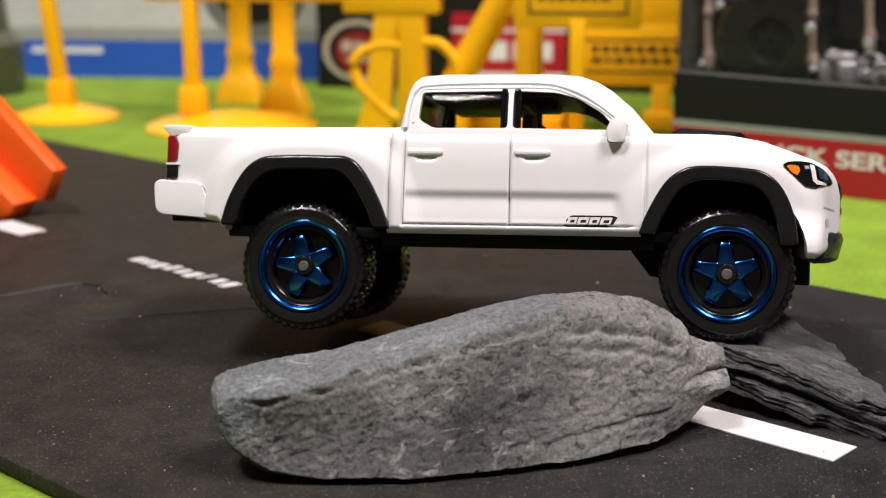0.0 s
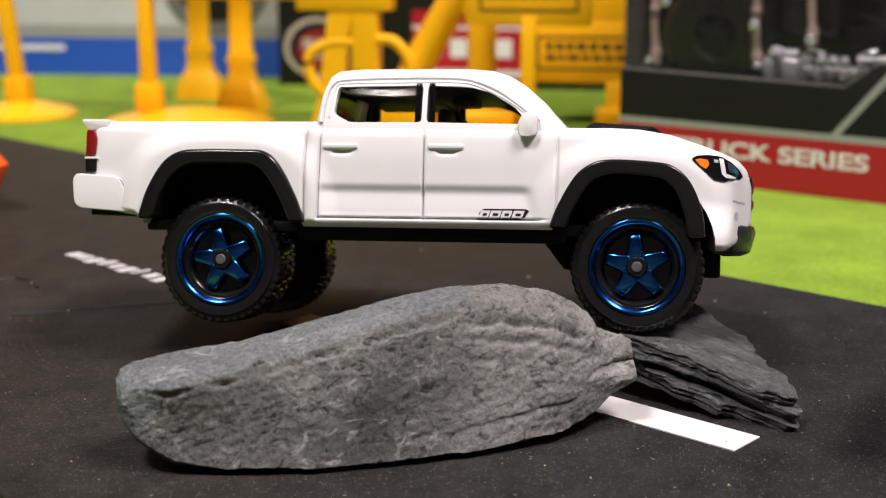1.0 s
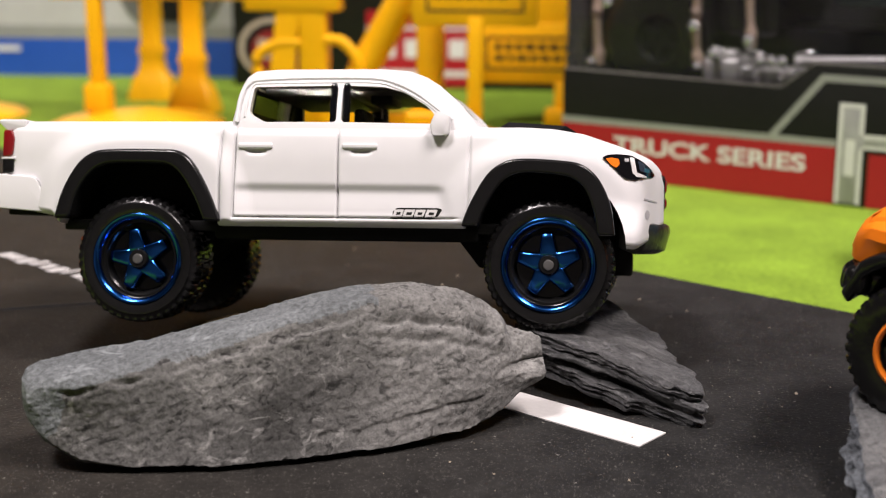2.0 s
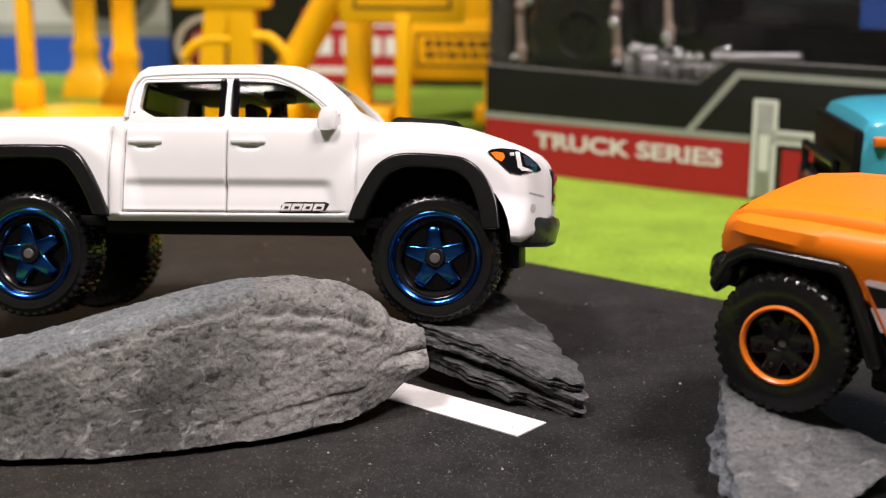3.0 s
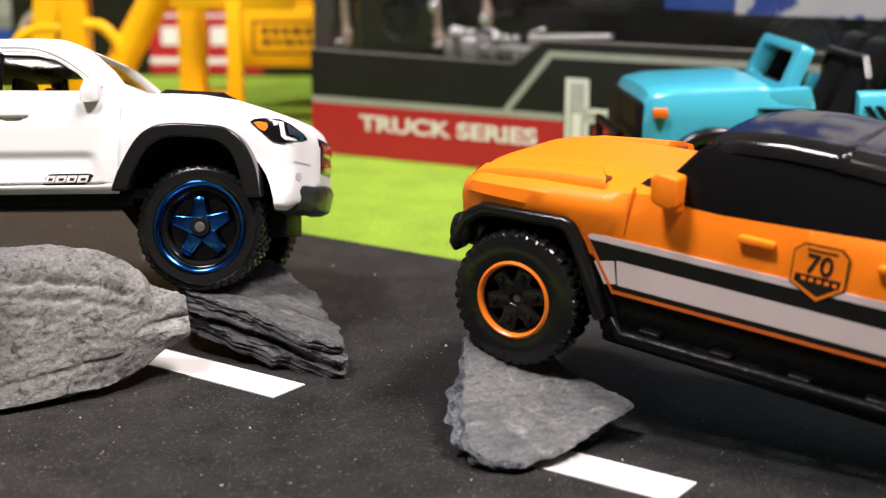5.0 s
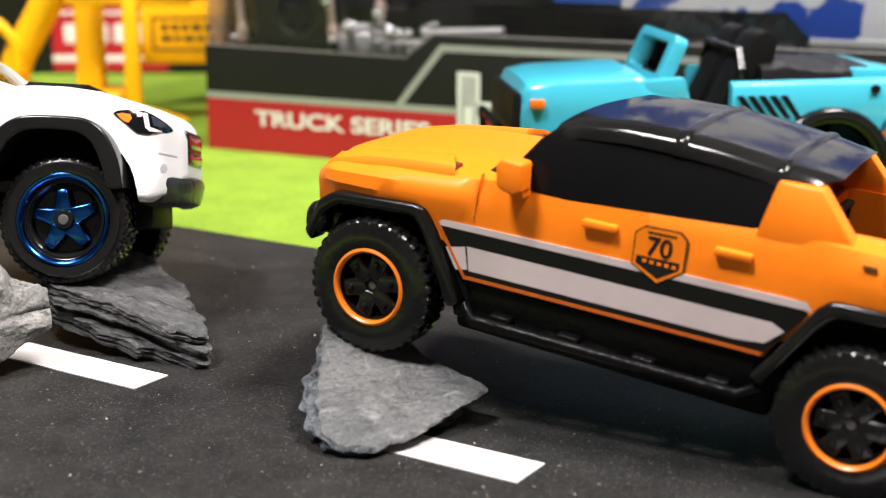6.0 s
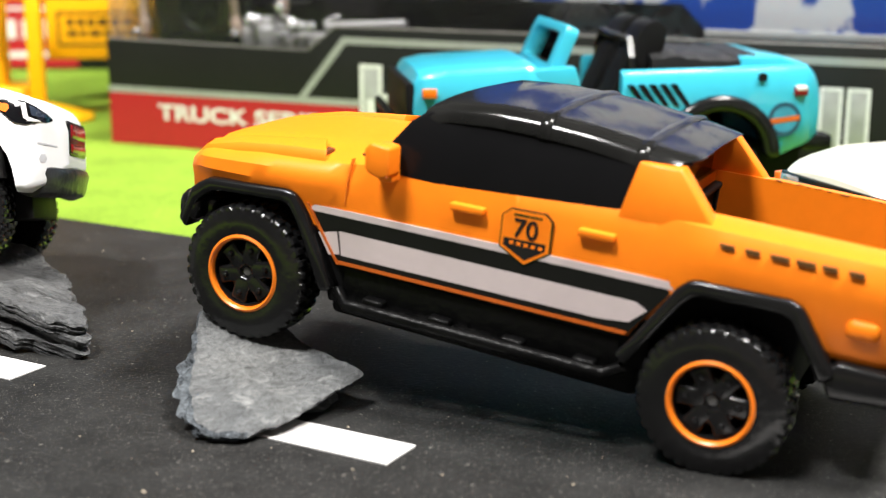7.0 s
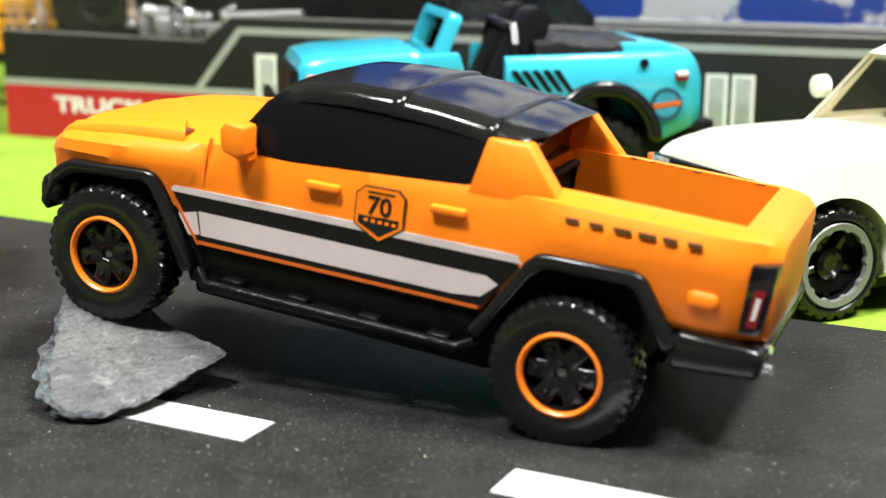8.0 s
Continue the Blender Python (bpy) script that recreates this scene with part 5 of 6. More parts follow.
for y0, y1 in ((-0.18, 0.2), (2 * HM - 0.2, 2 * HM + 0.18)):
    part("wing_mirror", join(bevelled(prism([(1.25, 1.36), (1.30, 1.32), (1.44, 1.29), (1.51, 1.33), (1.49, 1.60), (1.29, 1.62), (1.23, 1.55)], y0, y0 + 0.26 if y0 < 1 else y1), 0.04, 3, 25), prism([(1.34, 1.24), (1.50, 1.25), (1.48, 1.38), (1.36, 1.38)], y0 + 0.12 if y0 < 1 else y0, y1, 0.03)), ORANGE_PAINT, orange_truck)
# dark orange that stands for the shade inside the vents' ends
SHADED_ORANGE = material("shaded_orange_gap", (0.10, 0.03, 0.003), 0.6)
for far in (False, True):
    rows = []
    for x, near_y, far_y, low, top in ((-0.78, 0.22, 0.36, 1.0, 1.09), (-0.71, 0.19, 0.40, 1.0, 1.15), (-0.3, 0.165, 0.44, 1.06, 1.26), (0.2, 0.145, 0.47, 1.1, 1.335), (0.56, 0.13, 0.49, 1.14, 1.38), (0.60, 0.13, 0.49, 1.15, 1.385)):
        back = 0.10 if x > 0.5 else 0.0
        rows.append([(x + back * 0.8, near_y - 0.03, low), (x + back, near_y - 0.03, top - 0.10), (x + 0.8 * back, near_y + 0.01, top - 0.02), (x, near_y + 0.13, top + 0.012), (x - 0.8 * back, far_y - 0.06, top + 0.022), (x - back, far_y, low + 0.1), (x - back, far_y, low)])
    if far:
        rows = [[(x, 2 * HM - y, z) for x, y, z in row] for row in rows]
    vent = part("hood_vent", bevelled(loft(rows), 0.012, 2, 40), ORANGE_PAINT, orange_truck)
    y = 2 * HM - 0.38 if far else 0.18
    part("vent_slot", block(0.56, 0.655, y, y + 0.18, 1.29, 1.35, 0.01), SHADED_ORANGE, vent, "solid end block coloured like the shaded opening")


def hood_height(x, y):
    a, w = abs(y - HM), ramp_at(H_HALF, x)
    crown = ramp_at(H_HOOD, x)
    return ramp_at(H_TOP, x) + ramp_at([(w - 0.42, 0.02 + 0.8 * crown), (w - 0.32, 0.02 + 0.15 * crown), (w - 0.12, 0.0), (w, -0.04)], a)


# dark trough between the hood and the windscreen, widest at its two ends
part("cowl", loft([[(x, HM + y, hood_height(x, HM + y) + k) for x, k in ((x0, -0.04), (x0, 0.008), (0.5 * x0 + 0.7, 0.010), (1.4, 0.012), (1.4, -0.04))]
                   for y, x0 in ((-1.06, 1.10), (-0.98, 0.97), (-0.85, 0.98), (-0.7, 1.06), (-0.5, 1.14), (0, 1.18), (0.5, 1.14), (0.7, 1.06), (0.85, 0.98), (0.98, 0.97), (1.06, 1.10))]), MATT_BLACK, orange_truck, "matt black cowl trough")
tl = part("tail_lamp", prism([(6.19, 0.72), (6.20, 1.33), (6.43, 1.36), (6.38, 0.74)], 0.03, 0.3, 0.02), DARK_WINDOW, orange_truck, "black tail lamp with red and white light")
part("lamp_lens", prism([(6.25, 0.80), (6.27, 1.13), (6.36, 1.14), (6.33, 0.81)], 0.02, 0.1), RED_LENS, tl, "red lens")
part("lamp_lens", prism([(6.28, 0.87), (6.295, 1.07), (6.335, 1.07), (6.315, 0.88)], 0.012, 0.1), WHITE_PRINT, tl, "white lens")
part("wing_bump", block(5.72, 6.00, -0.02, 0.2, 0.85, 1.03, 0.07, 4), ORANGE_PAINT, orange_truck)
SEAM_ORANGE = material("orange_seam", (0.72, 0.175, 0.006), 0.5)
for x in (0.98,):
    seam = prism([(x - 0.006, 0.92), (x + 0.006, 0.92), (x + 0.013, 1.14), (x + 0.02, 1.36), (x + 0.008, 1.36), (x + 0.001, 1.14)], 0.036, 0.09)
    for v in seam.verts:
        v.co.y += 0.045 * max(v.co.z - 1.14, 0) / 0.22
    part("door_seam", seam, SEAM_ORANGE, orange_truck)
# the name on the rear wing, drawn as plain bars
NAME_BROWN = material("dark_brown_print", (0.10, 0.04, 0.006), 0.5)
for k in range(6):
    x, w, z = 4.60 + 0.215 * k, 0.155 if k in (2, 3) else 0.12, 1.362 + 0.004 * k
    part("name_bar", prism([(x, z), (x + w, z + 0.002), (x + w - 0.02, z + 0.042), (x - 0.02, z + 0.04)], -0.035, 0.1), NAME_BROWN, orange_truck)
ringed_wheel(orange_truck, 0, 0, 0, 0.2)
ringed_wheel(orange_truck, 4.77, 0, 0, 0.5)
ringed_wheel(orange_truck, 0, 2 * HM, 0, 0.2, True)
ringed_wheel(orange_truck, 4.77, 2 * HM, 0, 0.4, True)
# ---- boxed truck set behind the road ----
byaw = math.degrees(math.atan2(-2.56, 5.07))
carton = thing("toy_truck_box", cm(4.093, 15.053, -0.2, 0, 0, byaw), "black and red cardboard box with clear window, boxed lorry inside", "box")
BL, BD_, BH = 30.0, 9.0, 14.0
# front panel: low at one end, with a step up to the higher part
panel = prism([(0, 0), (BL, 0), (BL, 2.72), (5.60, 2.70), (4.95, 2.2), (0, 2.27)], 0, 0.12, 0.015)
front = part("front_panel", panel, BLACK_CARD, carton, "black printed front panel")
part("red_band", prism([(0.004, 0.01), (6.1, 0.01), (6.1, 1.13), (0.004, 1.13)], -0.006, 0.05), RED_PRINT, front, "red printed band")
part("red_band", prism([(6.75, 0.01), (12, 0.01), (12, 1.05), (6.75, 1.05)], -0.006, 0.05), RED_PRINT, front, "red printed band")
part("white_line", prism([(0.004, 1.13), (6.1, 1.13), (6.1, 1.27), (0.004, 1.27)], -0.007, 0.05), GREY_CARD, front, "white printed line")
part("white_line", prism([(4.72, 1.27), (4.90, 1.27), (5.82, 2.38), (BL - 1, 2.38), (BL - 1, 2.52), (5.74, 2.52)], -0.006, 0.05), GREY_CARD, front, "grey printed line")
lettering("box_title", "TRUCK SERIES", 0.46, WHITE_CARD, front, Matrix.Translation((3.39, -0.008, 0.735)), 0.004, 4.26, bold=0.028)
MARK_GREY = material("soft_grey_print", (0.34, 0.345, 0.33), 0.4, 0, 0.25, 300, 0.03)
cross = part("cross_mark", join(prism([(6.13, 0.05), (6.63, 0.05), (6.63, 2.0), (6.13, 2.0)], -0.012, 0.05, 0.008), prism([(6.63, 1.14), (8.2, 1.14), (8.2, 1.42), (6.63, 1.42)], -0.012, 0.05, 0.008)), MARK_GREY, front, "silver cross mark")
for a, b, c, d in ((6.13, 6.21, 0.05, 2.0), (6.55, 6.63, 0.05, 1.14), (6.55, 6.63, 1.42, 2.0), (6.21, 6.55, 1.92, 2.0), (6.63, 8.2, 1.34, 1.42), (6.63, 8.2, 1.14, 1.2), (6.28, 6.48, 0.6, 1.3)):
    part("cross_edge", block(a, b, -0.016, 0.03, c, d, 0.0), WHITE_CARD, cross)
for x in (15.15, 15.62):
    mark_up = part("upright_mark", prism([(x, 0.9), (x + 0.4, 0.9), (x + 0.4, 2.0), (x, 2.0)], -0.012, 0.05, 0.008), MARK_GREY, front, "silver upright mark")
    for a, b, c, d in ((x, x + 0.06, 0.9, 2.0), (x + 0.34, x + 0.4, 0.9, 2.0), (x + 0.06, x + 0.34, 1.94, 2.0)):
        part("mark_edge", block(a, b, -0.016, 0.03, c, d, 0.0), WHITE_CARD, mark_up)
# pale line along the panel top: the folded edge's highlight as colour
EDGE_HIGHLIGHT = material("card_edge_highlight", (0.16, 0.15, 0.14), 0.5, 0, 0.3, 300, 0.1)
part("card_edge", tube([(0.03, 0.03, 2.285), (4.93, 0.03, 2.215), (5.58, 0.03, 2.715), (BL - 0.05, 0.03, 2.735)], 0.022, 6), EDGE_HIGHLIGHT, front, "folded card edge with its highlight painted pale")
part("box_base", block(0, BL, 0.12, BD_, 0, 0.15, 0.0), BLACK_CARD, carton)
part("side_panel", join(block(0, 0.1, 0.12, BD_, 0.15, 2.2, 0.0), block(0.0, 0.1, 8.0, BD_, 2.2, BH, 0.0)), BLACK_CARD, carton)
sidewin_b = part("clear_side", block(0.02, 0.05, 0.12, 8.0, 2.2, BH, 0.0), HAZY_SIDE, carton, "clear plastic side")
sidewin_b.visible_shadow = False
part("back_panel", block(0, BL, BD_, BD_ + 0.1, 0, BH, 0.0), BLACK_CARD, carton)
part("top_panel", block(0, BL, 3.5, BD_, BH, BH + 0.1, 0.0), BLACK_CARD, carton)
topwin = part("clear_top", block(0, BL, 0.03, 3.5, BH, BH + 0.03, 0.0), CLEAR_WINDOW, carton, "clear plastic top")
topwin.visible_shadow = False
part("end_panel", block(BL, BL + 0.1, 0, BD_, 0, BH, 0.0), BLACK_CARD, carton)
win = part("clear_window", join(prism([(0.02, 2.27), (4.95, 2.2), (5.60, 2.70), (BL, 2.72), (BL, BH), (0.02, BH)], 0.03, 0.05)), CLEAR_WINDOW, carton, "clear plastic window")
win.visible_shadow = False

lorry = thing("model_lorry", cm(4.093, 15.053, -0.2, 0, 0, byaw), "chrome and black model lorry with blue and white trailer, boxed", "toy truck")


def plain_wheel(parent, x, y, z, R, W, rim_mat, rim_r):
    m = Matrix.Translation((x, y, z))
    w = part("wheel", lathe([(rim_r * 0.9, 0.08), (rim_r, 0.03), (rim_r, W - 0.1), (0.05, W - 0.1), (0.05, 0.15), (rim_r * 0.75, 0.2)], 32, close=True), rim_mat, parent, m=m)
    part("tyre", lathe([(rim_r, 0.06), (rim_r + 0.03, 0), (R - 0.08, 0), (R, 0.08), (R, W - 0.08), (R - 0.08, W), (rim_r, W)], 40, close=True), TYRE_BLACK, w, m=m)
    for k in range(6):
        arm = block(-0.09, 0.09, 0.08, 0.16, rim_r * 0.1, rim_r * 0.92, 0.01, 1)
        bmesh.ops.transform(arm, matrix=m @ Matrix.Rotation(k * math.pi / 3, 4, "Y"), verts=arm.verts)
        part("spoke", arm, rim_mat, w)
    return w


for x in (1.6, 10.48, 12.24):
    plain_wheel(lorry, x, 1.2, 2.75 if x > 5 else 2.9, 0.85 if x > 5 else 1.25, 0.8, GREY_RIM if x > 5 else MATT_BLACK, 0.5)
part("cab", join(block(0.6, 2.8, 1.3, 4.6, 3.4, 9, 0.2, 3), block(2.8, 4.2, 1.5, 4.4, 3.0, 10, 0.2, 3)), BLACK_PLASTIC, lorry, "glossy black lorry cab")
part("frame", block(0.4, 24, 2.0, 4.0, 2.6, 3.2, 0.05), MATT_BLACK, lorry, "black lorry frame")
for x, z0 in ((0.35, 2.3), (2.70, 2.35), (3.87, 2.9)):
    bends = [(x - 0.1 * math.sin(k / 7), 1.0, z0 + 0.10 * k) for k in range(60)]
    part("chrome_stack", tube(bends, [0.085 + 0.04 * (k % 9 in (2, 3)) for k in range(60)], 14), BROWN_REFLECT_CHROME, lorry, "chrome exhaust stack, brown reflections painted into its colour")
part("chrome_tank", join(block(2.80, 3.62, 0.95, 1.9, 2.12, 2.60, 0.08, 3), tube([(3.0, 1.2, 2.66), (3.5, 1.2, 2.66)], 0.12, 14)), DULL_CHROME, lorry, "chrome fuel tank")
part("chrome_step", join(block(3.95, 4.85, 0.9, 1.7, 2.15, 2.45, 0.06, 3), block(3.55, 4.0, 1.1, 1.8, 2.1, 2.35, 0.04, 3)), DULL_CHROME, lorry, "chrome cab step")
part("air_tank", tube([(4.75, 1.2, 2.62), (6.6, 1.2, 2.72)], 0.09, 16), DULL_CHROME, lorry, "chrome side rail")
rngc = random.Random(21)
for k in range(9):
    x, z = rngc.uniform(2.6, 4.9), rngc.uniform(2.2, 2.8)
    part("chrome_pipe", tube([(x, 1.0, z), (x + rngc.uniform(0.1, 0.3), 0.9, z + rngc.uniform(-0.1, 0.15)), (x + rngc.uniform(0.2, 0.5), 0.95, z + rngc.uniform(-0.1, 0.2))], rngc.uniform(0.03, 0.06), 10), CHROME, lorry, "chrome pipe")
NIGHT_BLUE = material("dark_blue_print", (0.004, 0.006, 0.02), 0.3, 0, 0.2, 300, 0.03)
part("trailer", block(5.4, 26, 1.25, 4.6, 3.75, 12, 0.1), NIGHT_BLUE, lorry, "dark blue trailer body")

# small chrome caps, added to give the lorry its bright glints
for x, z, r in ((0.62, 3.66, 0.12), (0.27, 2.38, 0.10), (2.66, 3.25, 0.13), (2.78, 2.42, 0.10), (3.12, 2.70, 0.12), (4.14, 2.62, 0.12), (4.38, 2.62, 0.12), (4.62, 2.62, 0.12), (3.88, 3.02, 0.12), (0.5, 4.6, 0.11)):
    part("chrome_glint_cap", lathe([(0.02, -0.1), (r * 0.7, -0.07), (r, 0.0), (r * 0.7, 0.07), (0.02, 0.1)], 14, Matrix.Translation((x, 0.75, z))), CHROME, lorry, "small chrome cap added for a glint")


def map_print():
    """White trailer print: blue with ragged white land."""
    m = material("blue_map_print", (0.5, 0.5, 0.5), 0.35, 0, 0.05, 600, 0.02)
    nt = m.node_tree
    b = nt.nodes["Principled BSDF"]
    tc = nt.nodes["Texture Coordinate"]
    no = nt.nodes.new("ShaderNodeTexNoise")
    no.inputs["Scale"].default_value, no.inputs["Detail"].default_value = 75, 8
    rp = nt.nodes.new("ShaderNodeValToRGB")
    rp.color_ramp.elements[0].position, rp.color_ramp.elements[1].position = 0.47, 0.50
    rp.color_ramp.elements[0].color, rp.color_ramp.elements[1].color = (0.015, 0.07, 0.42, 1), (0.75, 0.75, 0.76, 1)
    nt.links.new(tc.outputs["Object"], no.inputs["Vector"])
    nt.links.new(no.outputs[0], rp.inputs[0])
    nt.links.new(rp.outputs[0], b.inputs["Base Color"])
    return m


part("trailer_print", prism([(12.85, 2.85), (26, 2.85), (26, 11), (9.22, 11), (9.22, 3.3), (12.4, 3.3)], 0.9, 1.2, 0.02), map_print(), lorry, "blue and white map print")
part("trailer_panel", block(7.8, 9.2, 0.9, 1.2, 3.36, 11, 0.02), BLUE_CARD, lorry, "plain blue trailer panel")
part("trailer_edge", block(12.86, 26, 0.86, 1.2, 2.70, 2.86, 0.02), GREY_CARD, lorry, "grey lower trailer edge")

# ---- teal off-roader on the mat ----
tyaw = math.degrees(math.atan2(0.5, 5.5))
teal = thing("off_road_car", cm(10.588, 4.982, -0.2, 0, 0, tyaw), "teal open-topped toy off-road car with black seats", "toy car")
TM = 1.35
T_TOP = [(-0.25, 2.38), (-0.15, 2.60), (0.2, 2.67), (1.6, 2.73), (1.8, 2.6), (2.35, 2.5), (3.0, 2.62), (6.0, 2.66), (6.15, 2.55), (6.25, 2.35)]
T_HALF = [(-0.25, 1.15), (-0.05, 1.26), (0.4, 1.33), (5.6, 1.35), (6.0, 1.28), (6.25, 1.1)]
T_BOT = [(-0.25, 1.5), (0.0, 1.3), (2.0, 0.9), (3.5, 0.9), (5.4, 1.2), (6.25, 1.5)]
loops = []
for x in [-0.25, -0.2, -0.13, -0.05, *[round(0.1 * i, 2) for i in range(1, 61)], 6.1, 6.18, 6.25]:
    w, t, b = ramp_at(T_HALF, x), ramp_at(T_TOP, x), ramp_at(T_BOT, x)
    h = t - b
    loops.append([(x, y, z) for y, z in section([(w * 0.85, b), (w - 0.03, b + 0.03), (w + 0.02, b + 0.3 * h), (w + 0.02, b + 0.7 * h), (w - 0.02, t - 0.10), (w - 0.07, t - 0.03), (w - 0.16, t), (w * 0.5, t + 0.03), (0.05, t + 0.04)], TM)])
shell = loft(loops)
tcut = cut(shell, lathe([(0.96, -0.5), (0.96, 3.4)], 40, Matrix.Translation((4.55, 0, 1.25))), lathe([(0.85, -0.5), (0.85, 3.4)], 40, Matrix.Translation((0.85, 0, 1.2))),
           block(2.32, 2.98, -0.5, 3.4, 1.5, 3.5, 0), block(1.75, 4.75, TM - 1.15, TM + 1.15, 1.5, 3.5, 0))
part("body", bevelled(tcut, 0.015, 1, 50), TEAL_PAINT, teal, "glossy teal body")
part("rear_deck", prism([(4.92, 2.4), (4.92, 2.79), (5.6, 2.78), (6.12, 2.58), (6.1, 2.4)], 0.25, 2 * TM - 0.25, 0.04), TEAL_PAINT, teal)
outer = prism(rounded([(0, 0), (2.3, 0), (2.22, 0.86), (0.08, 0.86)], 0.15), 0, 0.22, 0.03)
hole = prism(rounded([(0.28, 0.2), (2.02, 0.2), (1.96, 0.72), (0.34, 0.72)], 0.1), -0.5, 1)
frame_bm = cut(outer, hole)
bmesh.ops.transform(frame_bm, matrix=Matrix.Translation((2.02, 0.2, 2.44)) @ pose(0, 0, 0, 0, 24, 0) @ pose(0, 0, 0, 0, 0, 90), verts=frame_bm.verts)
part("windscreen_frame", frame_bm, TEAL_PAINT, teal)
pane = prism(rounded([(0.34, 0.24), (1.96, 0.24), (1.9, 0.70), (0.4, 0.70)], 0.1), 0.09, 0.12)
bmesh.ops.transform(pane, matrix=Matrix.Translation((2.02, 0.2, 2.44)) @ pose(0, 0, 0, 0, 24, 0) @ pose(0, 0, 0, 0, 0, 90), verts=pane.verts)
part("windscreen", pane, GLASS_TINT, teal, "tinted windscreen")
part("cowl_side", prism([(1.6, 2.66), (2.25, 2.70), (2.31, 2.5), (2.31, 2.2), (1.6, 2.2)], 0.03, 0.3, 0.04), TEAL_PAINT, teal)
part("cabin_floor", block(1.7, 4.8, 0.25, 2 * TM - 0.25, 1.4, 1.62, 0.02), MATT_BLACK, teal, "black cabin floor")
for y in (0.35, 1.45):
    part("seat", join(prism(rounded([(2.62, 1.6), (2.97, 1.6), (3.50, 2.6), (3.74, 2.92), (3.78, 3.22), (3.64, 3.36), (3.44, 3.30), (3.22, 2.9)], 0.08), y + 0.08, y + 0.82, 0.07), block(2.2, 2.9, y, y + 0.9, 1.6, 2.1, 0.1, 3)), MATT_BLACK, teal, "black bucket seat")
part("roll_bar", tube([(3.25, 0.3, 1.7), (3.2, 0.32, 2.8), (3.22, 0.5, 3.05), (3.22, 2.2, 3.05), (3.2, 2.38, 2.8), (3.25, 2.4, 1.7)], 0.07, 10), BLACK_PLASTIC, teal, "black roll bar")
bag = loft([[(x, TM + y * w, 2.3 + (z + 0.05 * noise.noise(Vector((x * 3, y * 4, z)))) * h) for y, z in ((-1, 0), (-1.02, 0.5), (-0.98, 0.85), (-0.85, 1.0), (-0.5, 1.04), (0, 1.06), (0.5, 1.04), (0.85, 1.0), (0.98, 0.85), (1.02, 0.5), (1, 0))]
            for x, w, h in [(3.5 + 0.09 * k, 1.1, 0.50 + 0.10 * math.exp(-((k - 4) / 4.0) ** 2) + 0.05 * noise.noise(Vector((k * 0.7, 3, 1)))) for k in range(20)]])
BAG_BLACK = material("wrinkled_black_vinyl", (0.007, 0.007, 0.0075), 0.42, 0, 0.5, 350, 1.0, coarse=160, spec=0.4)
part("load_cover", bag, BAG_BLACK, teal, "black wrinkled load cover")
for x, r in ((4.55, 0.97), (0.85, 0.86)):
    for y0, y1 in ((-0.05, 0.25), (2 * TM - 0.25, 2 * TM + 0.05)):
        out = [(x + r * 1.02 * math.cos(a), 1.25 + r * 1.02 * math.sin(a)) for a in [math.pi * k / 16 for k in range(17)]]
        inn = [(x + r * 0.76 * math.cos(a), 1.25 + r * 0.76 * math.sin(a)) for a in [math.pi * k / 16 for k in range(17)]]
        part("wheel_arch", bevelled(prism(out + inn[::-1], y0 - 0.08 if y0 < 1 else y0, y1), 0.10, 4, 60), BLACK_PLASTIC, teal, "black wheel arch")
    for y in (0.0, 2 * TM - 0.6):
        m = Matrix.Translation((x, y, 0.82))
        w = part("wheel", lathe([(0.40, 0.05), (0.44, 0.03), (0.46, 0.5), (0.05, 0.5), (0.05, 0.2), (0.34, 0.2)], 32, close=True), GREY_RIM, teal, m=m)
        part("tyre", tyre_mesh(0.82, 0.6, 0.45, 22, 0.05), TYRE_BLACK, w, m=m)
part("chassis", block(-0.2, 6.1, 0.5, 2 * TM - 0.5, 0.7, 1.4, 0.05), MATT_BLACK, teal, "black chassis")
part("front_bumper", join(block(-0.55, -0.2, 0.1, 2 * TM - 0.1, 1.25, 1.6, 0.06), tube([(-0.5, 0.4, 1.5), (-0.52, 0.4, 1.95), (-0.52, 2.3, 1.95), (-0.5, 2.3, 1.5)], 0.07, 8)), BLACK_PLASTIC, teal, "black front bumper")
part("grille", block(-0.34, -0.2, 0.15, 2 * TM - 0.15, 1.55, 2.48, 0.05), MATT_BLACK, teal, "matt black grille")
part("rear_bumper", block(6.0, 6.5, 0.2, 2 * TM - 0.2, 1.3, 1.55, 0.05), BLACK_PLASTIC, teal, "black rear bumper")
part("side_marker", block(-0.1, 0.12, -0.03, 0.1, 2.26, 2.40, 0.02), AMBER_LENS, teal, "amber side marker")
part("tail_marker", block(5.72, 5.95, -0.03, 0.1, 2.2, 2.34, 0.03), RED_LENS, teal, "red and white marker")
part("tail_marker_top", block(5.75, 5.93, -0.036, 0.1, 2.28, 2.36, 0.02), WHITE_PAINT, teal)
part("filler_cap", lathe([(0.07, -0.03), (0.07, 0.1)], 16, Matrix.Translation((5.2, 0, 2.5))), MATT_BLACK, teal, "black filler cap")
BADGE_TEAL = material("muted_teal_print", (0.035, 0.22, 0.32), 0.4, 0, 0.5, 300, 0.03)
BADGE_DARK = material("dark_teal_print", (0.012, 0.06, 0.10), 0.4, 0, 0.3, 600, 0.03)
rb = part("round_badge", lathe([(0.27, -0.028), (0.27, 0.06)], 28, Matrix.Translation((5.58, 0, 1.84))), BADGE_DARK, teal, "dark blue round badge with orange bar")
